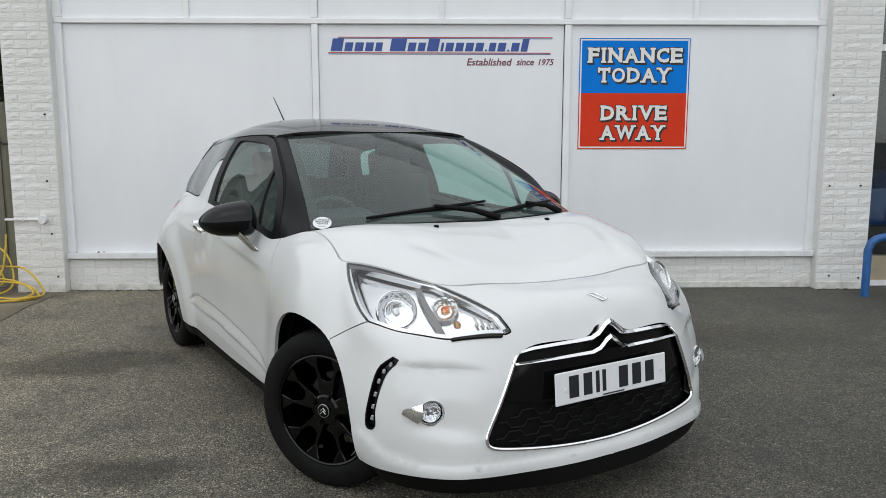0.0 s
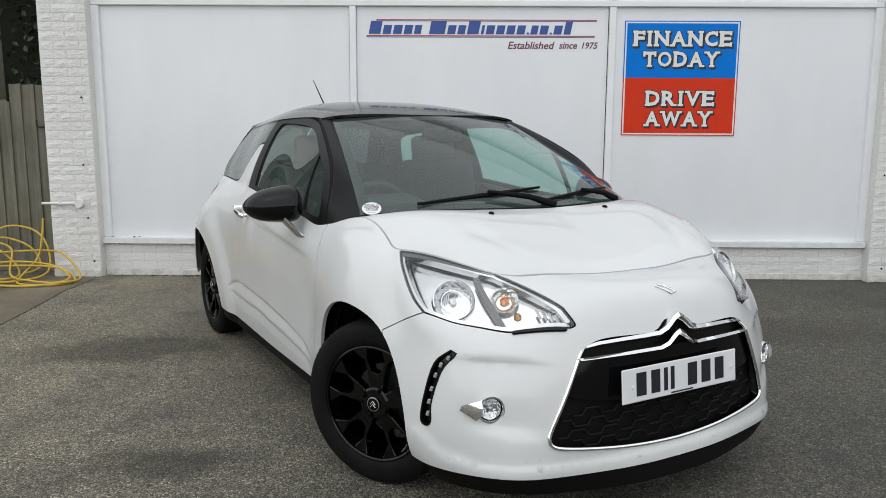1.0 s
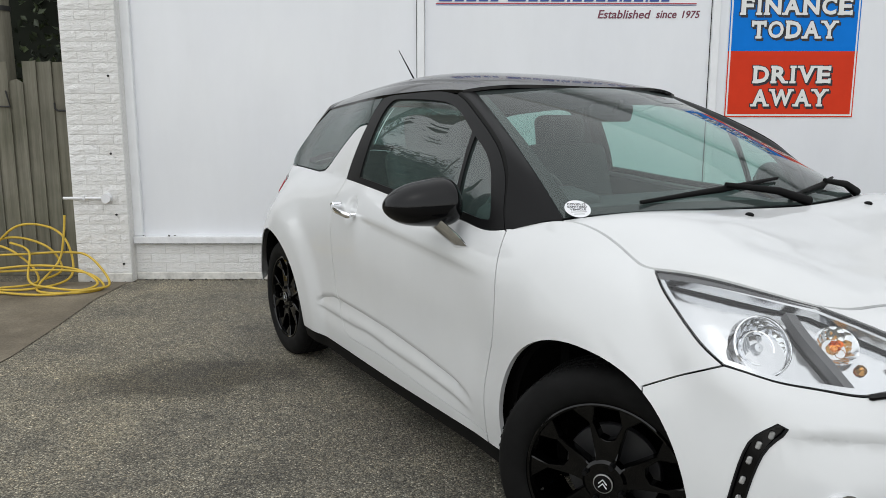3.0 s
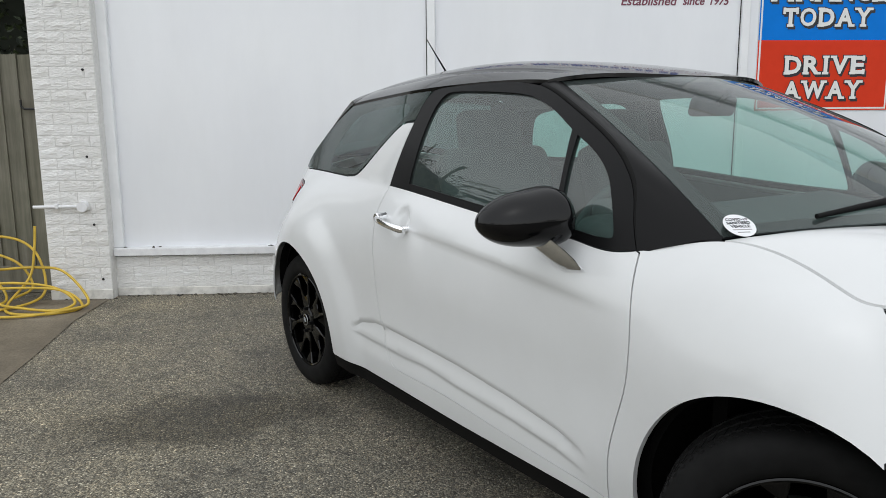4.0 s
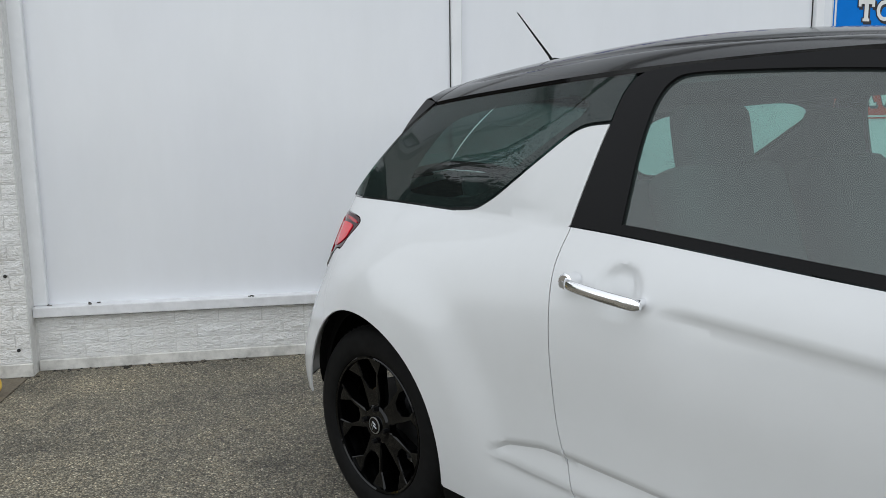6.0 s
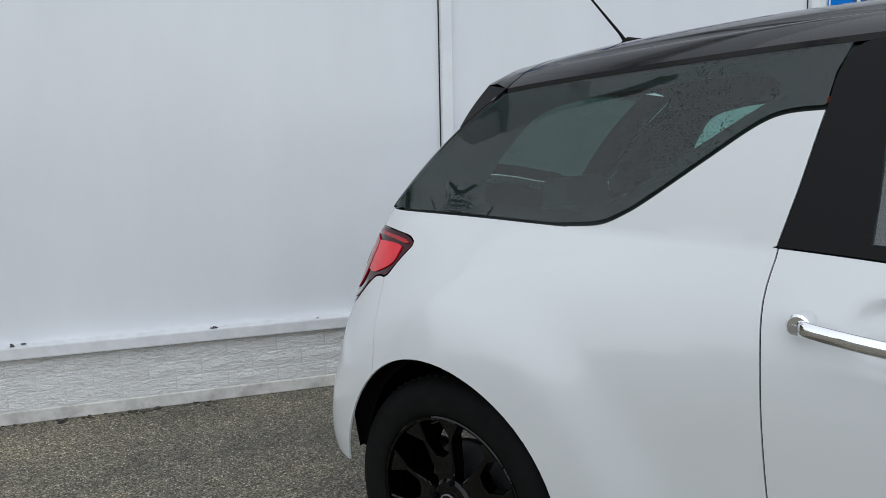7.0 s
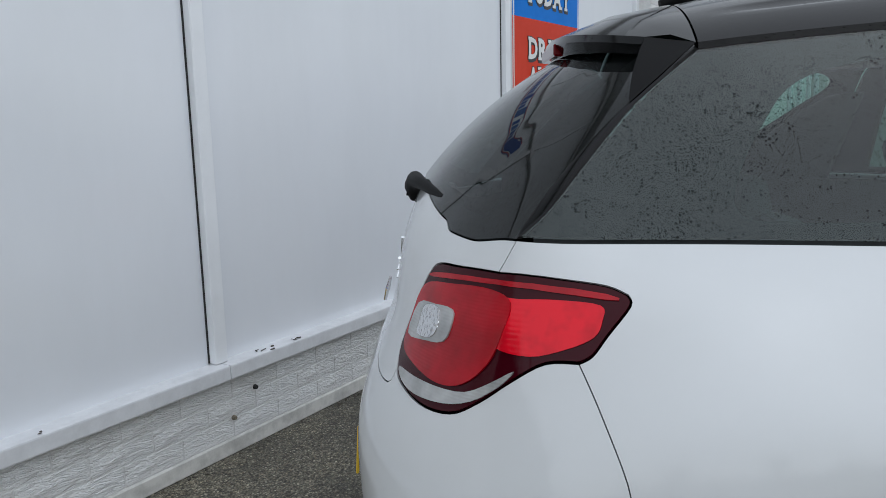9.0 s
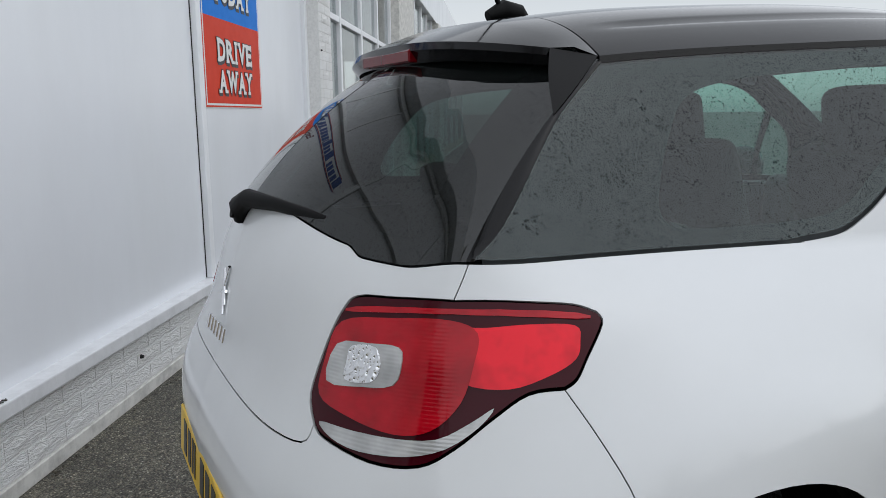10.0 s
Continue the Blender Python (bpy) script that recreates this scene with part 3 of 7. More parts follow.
# ---------- plants ----------
def leaf_cloud(bm, centre, radii, count, size, rnd):
    for _ in range(count):
        while True:
            p = Vector((rnd.uniform(-1, 1), rnd.uniform(-1, 1), rnd.uniform(-1, 1)))
            if 0.25 < p.length < 1:
                break
        c = Vector(centre) + Vector((p.x * radii[0], p.y * radii[1], p.z * radii[2]))
        q = Euler((rnd.uniform(-1.2, 1.2), rnd.uniform(-1.2, 1.2), rnd.uniform(0, 6.28))).to_matrix()
        s = size * rnd.uniform(0.6, 1.3)
        vs = [bm.verts.new(c + q @ Vector(v) * s) for v in ((-0.5, 0, 0), (0, -0.32, 0.08), (0.6, 0, 0), (0, 0.32, 0.08))]
        bm.faces.new(vs)


hedge = thing("hedge", "dark green ivy-grown hedge behind the timber fence", "hedge")
bm = bmesh.new()
rnd = random.Random(5)
for i in range(26):
    leaf_cloud(bm, (-8.8 + i * 0.235, 8.35 + rnd.uniform(-0.2, 0.35), rnd.uniform(0.8, 3.6)), (0.6, 0.45, 0.8), 520, 0.075, rnd)
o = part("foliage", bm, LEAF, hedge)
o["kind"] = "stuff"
# near-black box standing in for the shaded depth behind the leaves
part("shade_core", box(-9.5, -3.7, 8.5, 9.1, 0.0, 3.3, 0.2, 2), material("dark_thicket", (0.01, 0.013, 0.007), 1.0), hedge)
for tx, ty in ((-8.3, 8.2), (-6.9, 8.3), (-5.4, 8.25), (-4.3, 8.5)):
    smooth(part("stem", tube(spline([(tx, ty, 0), (tx + 0.1, ty, 1.2), (tx - 0.05, ty + 0.1, 2.6), (tx + 0.2, ty, 4.0)], 4), [0.07] * 5 + [0.05] * 4 + [0.03] * 4, 8), BARK, hedge), 60)


def bare_tree(name, at, height, seed, leaves=500):
    rnd = random.Random(seed)
    t = thing(name, "bare-branched tree with some ivy, across the forecourt", "tree", Matrix.Translation(at), "trees across the forecourt")
    bm = bmesh.new()

    def limb(p, d, length, r, level):
        steps = 5 if level < 2 else 3
        pts, rr = [p.copy()], [r]
        for s in range(steps):
            d = (d + Vector((rnd.uniform(-0.25, 0.25), rnd.uniform(-0.25, 0.25), rnd.uniform(-0.1, 0.2)))).normalized()
            p = p + d * length / steps
            pts.append(p.copy())
            rr.append(r * (1 - 0.6 * (s + 1) / steps))
        add_tube(bm, pts, rr, 7 if level == 0 else 5 if level == 1 else 3, False)
        if level < 4:
            for _ in range((5, 5, 5, 4)[level]):
                k = rnd.uniform(0.35, 1.0)
                q = pts[min(int(k * steps) + 0, steps)]
                a = rnd.uniform(0, 6.28)
                side = Vector((math.cos(a), math.sin(a), rnd.uniform(0.1, 0.9)))
                limb(q, (d * 0.5 + side * 0.9).normalized(), length * rnd.uniform(0.45, 0.7), rr[min(int(k * steps), steps)] * 0.6, level + 1)

    limb(Vector((0, 0, 0)), Vector((0, 0, 1)), height * 0.45, height * 0.028, 0)
    part("trunk", bm, BARK, t)
    bm = bmesh.new()
    for _ in range(10):
        leaf_cloud(bm, (rnd.uniform(-1, 1), rnd.uniform(-1, 1), rnd.uniform(0.3, height * 0.5)), (0.9, 0.9, 0.8), leaves // 10, 0.16, rnd)
    part("crown", bm, LEAF_FAR, t)
    return t


for i, (tx, ty, th) in enumerate(((-13, -3.5, 6.5), (-15.5, 2.5, 5.0), (-13.5, -10.5, 5.5), (-4.0, -16.5, 5.5), (4.0, -17.5, 5.0), (12.5, -15, 6.0))):
    bare_tree("tree", (tx, ty, 0), th, 40 + i)
far_hedge = thing("boundary_hedge", "low dark boundary hedge round the forecourt", "hedge")
bm = bmesh.new()
rnd = random.Random(8)
for i in range(60):
    a = -2.95 + i * 0.036
    r = 18.0 + rnd.uniform(-0.5, 0.5)
    c = (r * math.cos(a * 1.05 - 0.15), 3 + r * math.sin(a * 1.05 - 0.15), 0.75)
    leaf_cloud(bm, c, (0.9, 0.9, 0.85 + 0.5 * rnd.random()), 150, 0.2, rnd)
o = part("foliage", bm, LEAF_FAR, far_hedge)
o["kind"] = "stuff"

# ---------- neighbouring showroom ----------
PANE = glass_material("window_glass", (0.75, 0.8, 0.8))
BEIGE = painted("beige_panel", (0.36, 0.31, 0.22), 0.6, 0.85, 8)
DARKIN = painted("dim_interior", (0.16, 0.16, 0.165), 0.8, 0.8, 2)
show = thing("showroom_front", "white-framed glazed showroom front with beige plinth", "showroom", kind="structure")
part("plinth", box(4.13, 30.0, 7.06, 7.20, 0.05, 0.27), BEIGE, show)
part("plinth_foot", box(4.13, 30.0, 7.04, 7.20, 0.0, 0.049), SILL, show)
part("roof_band", box(4.13, 30.0, 6.98, 7.35, 3.32, 4.2, 0.01), PANEL, show)
part("back_wall", box(4.0, 30.0, 12.0, 12.2, 0.0, 4.2), DARKIN, show)
part("inner_floor", box(4.0, 30.0, 7.2, 12.0, 0.0, 0.03), DARKIN, show)
part("inner_ceiling", box(4.0, 30.0, 7.2, 12.0, 3.4, 3.5), DARKIN, show)
part("end_wall", box(3.9, 4.0, 7.33, 12.0, 0.0, 4.2), DARKIN, show)
posts = [4.16, 5.35, 6.55, 7.75, 8.95, 11.0, 12.2, 13.4, 14.6, 15.8, 18.2, 20.6, 23.0, 26.0, 29.9]
for a in posts:
    part("mullion", box(a - 0.035, a + 0.035, 7.055, 7.15, 0.27, 3.32, 0.004), FRAME, show)
for a, b in zip(posts, posts[1:]):
    if a > 8.9 and a < 9:
        continue
    part("transom", box(a + 0.036, b - 0.036, 7.06, 7.14, 2.115, 2.175, 0.004), FRAME, show)
    for z0, z1 in ((0.275, 2.113), (2.177, 3.315)):
        o = part("pane", box(a + 0.036, b - 0.036, 7.095, 7.101, z0, z1), PANE, show)
        o.visible_shadow = False
for a, b in ((9.0, 10.9), (16.2, 17.6)):
    part("pier", box(a, b, 6.93, 7.3, 0.0, 3.32, 0.01), RENDER_BASE, show)

# hoop barrier in front of the showroom
barrier = thing("hoop_barrier", "blue painted bent steel hoop barrier", "barrier")
pts = [(3.93, 6.55, 0), (3.93, 6.55, 0.40), (3.95, 6.55, 0.46), (4.0, 6.55, 0.50), (4.07, 6.55, 0.515), (4.9, 6.55, 0.515), (4.97, 6.55, 0.50), (5.02, 6.55, 0.46), (5.04, 6.55, 0.40), (5.04, 6.55, 0)]
smooth(part("hoop", tube(pts, 0.033, 16), BLUE_PAINT, barrier), 50)


def blue_car():
    """Small blue hatchback parked behind the glass, nose to the forecourt."""
    car = thing("blue_car", "blue small hatchback parked nose-out inside the showroom", "car", pose(5.05, 7.75, 0.03, 0, 0, 0))
    paint = material("blue_car_paint", (0.008, 0.05, 0.22), 0.3, 0.2, 1.0)
    black = material("car_black_plastic", (0.01, 0.01, 0.01), 0.5)
    secs = [(0.0, 0.60, 0.30, 0.62), (0.06, 0.74, 0.22, 0.80), (0.5, 0.83, 0.2, 0.92), (1.2, 0.85, 0.2, 0.98), (2.4, 0.85, 0.2, 1.0), (3.5, 0.84, 0.22, 1.0), (3.75, 0.75, 0.3, 0.95)]
    bm = bmesh.new()
    rings = []
    for y, w, z0, z1 in secs:
        ring = [(-w * 0.9, z0), (-w, z0 + 0.1), (-w, (z0 + z1) / 2), (-w * 0.95, z1 - 0.08), (-w * 0.8, z1), (0, z1 + 0.04), (w * 0.8, z1), (w * 0.95, z1 - 0.08), (w, (z0 + z1) / 2), (w, z0 + 0.1), (w * 0.9, z0)]
        rings.append([bm.verts.new((a, y, b)) for a, b in ring])
    for r0, r1 in zip(rings, rings[1:]):
        for i in range(len(r0) - 1):
            bm.faces.new((r0[i], r0[i + 1], r1[i + 1], r1[i]))
    bm.faces.new(rings[0][::-1])
    bm.faces.new(rings[-1])
    smooth(part("body", bm, paint, car), 35)
    bm = bmesh.new()
    rings = []
    for y, w, z in ((1.05, 0.72, 0.99), (1.75, 0.58, 1.44), (2.9, 0.58, 1.48), (3.6, 0.66, 1.0)):
        rings.append([bm.verts.new((a, y, b)) for a, b in ((-w, z), (0, z + 0.03), (w, z))])
    base = [[bm.verts.new((a, y, 0.97)) for a in (-0.74, 0, 0.74)] for y in (1.05, 1.75, 2.9, 3.6)]
    for r0, r1 in zip(rings, rings[1:]):
        for i in range(2):
            bm.faces.new((r0[i], r0[i + 1], r1[i + 1], r1[i]))
    for k in range(3):
        bm.faces.new((base[k][0], rings[k][0], rings[k + 1][0], base[k + 1][0]))
        bm.faces.new((rings[k][2], base[k][2], base[k + 1][2], rings[k + 1][2]))
    part("cabin", bm, material("blue_car_glass", (0.02, 0.025, 0.03), 0.05), car)
    part("grille", box(-0.55, 0.55, -0.03, 0.02, 0.32, 0.46, 0.01), black, car)
    plate = part("number_plate", box(-0.26, 0.26, -0.045, -0.031, 0.49, 0.60, 0.003), SIGN_WHITE, car)
    for i in range(6):
        part("plate_bar", box(-0.21 + i * 0.07 + 0.03 * (i > 3), -0.165 + i * 0.07 + 0.03 * (i > 3), -0.048, -0.0455, 0.508, 0.582), SIGN_BLACK, plate)
    for sx in (-1, 1):
        for y in (0.75, 3.1):
            bm = bmesh.new()
            bmesh.ops.create_cone(bm, cap_ends=True, segments=28, radius1=0.3, radius2=0.3, depth=0.2, matrix=pose(sx * 0.74, y, 0.3, 0, 90, 0))
            part("wheel", bm, black, car)
        part("headlight", box(sx * 0.42, sx * 0.70, 0.0, 0.09, 0.64, 0.76, 0.02, 2), material("blue_car_lamp", (0.6, 0.62, 0.65), 0.1), car)
    return car


blue_car()

# ---------- leaf litter along the wall foot and on the sills ----------
def litter(name, label, spots, seed):
    rnd = random.Random(seed)
    bm = bmesh.new()
    for x0, x1, y, z, count, size in spots:
        for _ in range(count):
            c = Vector((rnd.uniform(x0, x1), y + rnd.gauss(0, size), z + size * .12))
            r = size * rnd.uniform(.35, 1.0)
            m = Matrix.Translation(c) @ Euler((rnd.uniform(-.5, .5), rnd.uniform(-.5, .5), rnd.uniform(0, 6.3))).to_matrix().to_4x4()
            pts = [(math.cos(a) * r * rnd.uniform(.6, 1.2), math.sin(a) * r * .6 * rnd.uniform(.6, 1.2)) for a in np.linspace(0, math.tau, 6, endpoint=False)]
            top = [bm.verts.new(m @ Vector((p[0], p[1], r * .22))) for p in pts]
            low = [bm.verts.new(m @ Vector((p[0] * 1.1, p[1] * 1.1, -r * .1))) for p in pts]
            bm.faces.new(top)
            for i in range(6):
                bm.faces.new((low[i], low[(i + 1) % 6], top[(i + 1) % 6], top[i]))
    ob = part(name, bm, LITTER)
    return tagged(ob, label, "leaf litter", kind="stuff")


LITTER = leaf_material("dead_leaf", (0.012, 0.010, 0.007), (0.06, 0.05, 0.035))
litter("leaf_litter", "dark dead leaves and grit along the foot of the white wall", [(-3.0, -1.9, 6.955, 0.0, 46, .018), (-1.9, 3.6, 6.955, 0.0, 60, .012), (-3.42, -3.0, 6.862, 0.0, 14, .014), (3.7, 4.1, 6.86, 0.0, 20, .018)], 5)
litter("sill_litter", "dark leaf crumbs lying on the white sill", [(-.66, -.42, 6.968, 0.343, 12, .010), (-1.95, -1.90, 6.972, 0.343, 3, .012), (-2.80, -2.70, 6.972, 0.343, 3, .014), (-2.96, -2.90, 6.975, 0.343, 2, .010), (-1.50, -1.46, 6.97, 0.343, 2, .009)], 8)

# ---------- the white car: surfaces (x ahead from the front axle, w out from the middle, z up) ----------
class Cubic:
    """Natural cubic spline through values at knots."""

    def __init__(self, t, y):
        self.t, self.y = np.asarray(t, float), np.asarray(y, float)
        n, h = len(self.t), np.diff(self.t)
        a, r = np.eye(n), np.zeros(self.y.shape)
        for i in range(1, n - 1):
            a[i, i - 1], a[i, i], a[i, i + 1] = h[i - 1], 2 * (h[i - 1] + h[i]), h[i]
            r[i] = 6 * ((self.y[i + 1] - self.y[i]) / h[i] - (self.y[i] - self.y[i - 1]) / h[i - 1])
        self.m = np.linalg.solve(a, r.reshape(n, -1)).reshape(r.shape)

    def __call__(self, q):
        q = np.asarray(q, float)
        i = np.clip(np.searchsorted(self.t, q) - 1, 0, len(self.t) - 2)
        h = self.t[i + 1] - self.t[i]
        a, b = (self.t[i + 1] - q) / h, (q - self.t[i]) / h
        if self.y.ndim > 1:
            k = (slice(None),) * q.ndim + (None,) * (self.y.ndim - 1)
            a, b, h = a[k], b[k], h[k]
        return a * self.y[i] + b * self.y[i + 1] + ((a ** 3 - a) * self.m[i] + (b ** 3 - b) * self.m[i + 1]) * h * h / 6


def step(a, b, q):
    k = np.clip((q - a) / (b - a), 0, 1)
    return k * k * (3 - 2 * k)


# body rings: columns from the nose round the right side to the tail, seven heights each
COLS = [
    [(.735, 0, .165), (.732, 0, .26), (.722, 0, .42), (.718, 0, .57), (.690, 0, .70), (.630, 0, .785), (.487, 0, .815)],
    [(.722, .20, .165), (.722, .21, .26), (.713, .22, .42), (.708, .22, .57), (.676, .21, .70), (.612, .20, .785), (.475, .19, .816)],
    [(.672, .40, .165), (.685, .42, .26), (.682, .42, .42), (.664, .40, .58), (.628, .385, .70), (.565, .37, .775), (.44, .36, .822)],
    [(.574, .600, .165), (.602, .617, .26), (.596, .603, .42), (.558, .598, .58), (.491, .580, .69), (.431, .550, .770), (.388, .516, .834)],
    [(.438, .702, .165), (.469, .734, .26), (.495, .725, .42), (.450, .718, .60), (.374, .729, .70), (.281, .701, .796), (.222, .630, .873)],
    [(.25, .745, .17), (.28, .80, .27), (.29, .815, .42), (.25, .80, .58), (.20, .78, .69), (.12, .750, .803), (.075, .703, .882)],
    [(0, .76, .17), (0, .815, .28), (0, .84, .42), (0, .845, .58), (0, .832, .70), (0, .785, .83), (-.02, .702, .905)],
    [(-.30, .770, .17), (-.30, .795, .27), (-.30, .822, .42), (-.30, .835, .58), (-.30, .832, .72), (-.30, .79, .86), (-.286, .700, .960)],
    [(-.55, .770, .17), (-.55, .785, .26), (-.55, .803, .38), (-.55, .808, .54), (-.55, .820, .70), (-.55, .808, .82), (-.55, .766, .904)],
    [(-.68, .770, .17), (-.68, .785, .26), (-.68, .801, .38), (-.68, .808, .54), (-.68, .819, .705), (-.68, .808, .829), (-.68, .765, .913)],
    [(-.90, .770, .17), (-.90, .785, .26), (-.90, .800, .38), (-.90, .807, .54), (-.90, .819, .712), (-.90, .805, .842), (-.90, .757, .926)],
    [(-1.15, .770, .17), (-1.15, .785, .26), (-1.15, .798, .38), (-1.15, .806, .54), (-1.15, .818, .72), (-1.15, .800, .856), (-1.15, .744, .939)],
    [(-1.75, .770, .17), (-1.75, .785, .27), (-1.75, .795, .40), (-1.75, .800, .56), (-1.75, .805, .74), (-1.75, .775, .88), (-1.75, .718, .980)],
    [(-2.15, .77, .18), (-2.15, .795, .28), (-2.15, .815, .42), (-2.15, .825, .58), (-2.15, .820, .74), (-2.15, .765, .88), (-2.15, .672, .982)],
    [(-2.46, .75, .19), (-2.46, .81, .29), (-2.46, .84, .44), (-2.46, .848, .60), (-2.46, .825, .75), (-2.46, .745, .89), (-2.46, .637, .985)],
    [(-2.72, .73, .20), (-2.74, .785, .30), (-2.74, .80, .44), (-2.73, .79, .60), (-2.71, .75, .76), (-2.68, .69, .895), (-2.66, .612, .985)],
    [(-2.90, .63, .21), (-2.955, .67, .31), (-2.97, .685, .45), (-2.95, .66, .62), (-2.90, .635, .76), (-2.845, .605, .90), (-2.808, .58, .987)],
    [(-3.0, .42, .22), (-3.07, .44, .31), (-3.09, .45, .45), (-3.085, .44, .62), (-3.02, .43, .76), (-2.965, .42, .91), (-2.92, .40, .995)],
    [(-3.03, .20, .22), (-3.10, .21, .31), (-3.12, .215, .45), (-3.115, .21, .62), (-3.054, .20, .76), (-3.019, .20, .91), (-2.966, .20, 1.03)],
    [(-3.04, 0, .22), (-3.105, 0, .31), (-3.125, 0, .45), (-3.12, 0, .62), (-3.067, 0, .76), (-3.037, 0, .91), (-2.982, 0, 1.05)],
]
NET = np.array(COLS, float)
KU = np.r_[0, np.cumsum(np.linalg.norm(np.diff(NET[:, 3], axis=0), axis=1))]
KV = np.arange(7) / 6.0
ROWS_U = Cubic(KU, NET)          # u -> seven points


RIB_TOP = [-1.945, -1.925, -1.885, -1.77, -1.68, -1.45, -1.20, -.92, -.72, -.62, -.58], [.392, .414, .438, .461, .462, .455, .445, .420, .393, .366, .335]
RIB_LOW = [-1.945, -1.925, -1.80, -1.68, -1.54, -1.42, -1.35, -1.21, -.92, -.72, -.58], [.392, .384, .378, .376, .374, .379, .376, .363, .347, .326, .296]
SWAGE = [-1.478, -1.22, -.957, -.5], [.846, .831, .812, .770]


def crease(x, z):
    """Pressed blade along the bottom of the door and quarter, the soft line ahead of the handle, the wheel arch flares."""
    top, low = np.interp(x, *RIB_TOP), np.interp(x, *RIB_LOW)
    ends = step(-1.95, -1.90, x) * (1 - step(-.70, -.58, x))
    tuck = (1 - step(top - .014, top + .001, z)) * step(low - .004, top - .010, z)
    under = (1 - step(low - .012, low + .002, z)) * step(low - .075, low - .008, z)
    line = np.interp(x, *SWAGE)
    fade = step(-1.50, -1.38, x) * (1 - step(-.75, -.45, x))
    groove = (1 - step(line - .014, line + .008, z)) * step(line - .20, line - .010, z) * fade
    dent = 1 - step(.030, .058, np.hypot((x + 1.565) * .95, z - .868))
    rear = np.hypot(x + 2.455, z - .315)
    front = np.hypot(x + .05, z - .305)
    flare = .021 * (1 - step(.44, .59, rear)) - .007 * (1 - step(.45, .9, rear)) + .008 * (1 - step(.42, .58, front)) * (1 - step(-.05, .2, x))
    return flare - .010 * tuck * ends - .006 * under * ends - .010 * groove - .016 * dent


def rib_lines():
    """Runs along the pressed edges of the side, for the mesh to follow."""
    xs = np.arange(-1.94, -.58, .0155)
    top, low = np.interp(xs, *RIB_TOP), np.interp(xs, *RIB_LOW)
    x2 = np.arange(-1.46, -.50, .0145)
    line = np.interp(x2, *SWAGE)
    wide = (top - low) > .03
    runs = [list(zip(xs, low + d)) for d in (-.020, -.012, -.005, .002)] + [list(zip(xs[wide], (top + d)[wide])) for d in (-.014, -.0065, .001, .012)]
    return runs + [list(zip(x2, line + d)) for d in (-.030, -.014, -.003, .008, .020)]


def nose(p):
    """Hollow round the fog lamp and the ledge along the foot of the front bumper."""
    x, w, z = p[:, 0], p[:, 1], p[:, 2]
    front = step(.28, .40, x)
    top = np.interp(w, [.40, .45, .53, .61, .69], [.582, .588, .597, .599, .602])
    low = np.interp(w, [.45, .549, .67, .758], [.352, .362, .380, .364])
    hollow = (1 - step(top - .020, top + .004, z)) * step(low - .014, low + .026, z) * step(.43, .60, w) * (1 - step(.640, .735, w)) * front
    deep = hollow * (.35 + .65 * np.abs(2 * np.clip((z - low) / (top - low), 0, 1) - 1))
    foot = np.interp(w, [0, .27, .50, .60, .669, .751, .79], [.270, .268, .266, .260, .264, .292, .347])
    ledge = (1 - step(foot - .016, foot + .016, z)) * front
    d = -.015 * deep + .012 * ledge
    p[:, 0] += d * .8
    p[:, 1] += d * .6 * step(.1, .5, w)
    return p


def body(u, v):
    """Points of the lower body."""
    u, v = np.atleast_1d(np.asarray(u, float)), np.atleast_1d(np.asarray(v, float))
    rows = ROWS_U(u)                                      # n,7,3
    # spline down each column, all at once
    n = len(KV)
    h = KV[1]
    m = np.zeros(rows.shape)
    a = np.eye(n)
    r = np.zeros(rows.shape)
    for i in range(1, n - 1):
        a[i, i - 1], a[i, i], a[i, i + 1] = h, 4 * h, h
        r[:, i] = 6 * (rows[:, i + 1] - 2 * rows[:, i] + rows[:, i - 1]) / h
    m = np.einsum("ij,njk->nik", np.linalg.inv(a), r)
    i = np.clip((v / h).astype(int), 0, n - 2)
    k = np.arange(len(u))
    aa, bb = ((i + 1) * h - v)[:, None] / h, (v - i * h)[:, None] / h
    p = aa * rows[k, i] + bb * rows[k, i + 1] + ((aa ** 3 - aa) * m[k, i] + (bb ** 3 - bb) * m[k, i + 1]) * h * h / 6
    side = step(.55, .7, p[:, 1])
    p[:, 1] += crease(p[:, 0], p[:, 2]) * side
    return nose(p)


US, VS = np.meshgrid(np.linspace(0, KU[-1], 500), np.linspace(0, 1, 140), indexing="ij")
SAMP = body(US.ravel(), VS.ravel())


def on_body(q, weight=(1, 1, 1)):
    """The (u, v) of the places of the body nearest to rough points q."""
    weight = np.array(weight, float)
    out = []
    for p in np.atleast_2d(q):
        i = np.argmin((((SAMP - p) * weight) ** 2).sum(1))
        s = np.array([US.ravel()[i], VS.ravel()[i]])
        for _ in range(6):
            e = 1e-4
            b0 = body([s[0], s[0] + e, s[0]], [s[1], s[1], s[1] + e])
            j = np.stack([(b0[1] - b0[0]) / e, (b0[2] - b0[0]) / e], 1) * weight[:, None]
            d = np.linalg.lstsq(j, (p - b0[0]) * weight, rcond=None)[0]
            s = s + np.clip(d, -.05, .05)
            s[0], s[1] = np.clip(s[0], 0, KU[-1]), np.clip(s[1], 0, 1)
        out.append(s)
    return np.array(out)


# belt line: the top of the rings from the screen corner to the tail corner, as functions of x
BU = np.linspace(KU[7], KU[16], 160)
BELT = body(BU, np.ones(160))
BELT = BELT[np.argsort(BELT[:, 0])]


def belt_w(x):
    return np.interp(x, BELT[:, 0], BELT[:, 1])


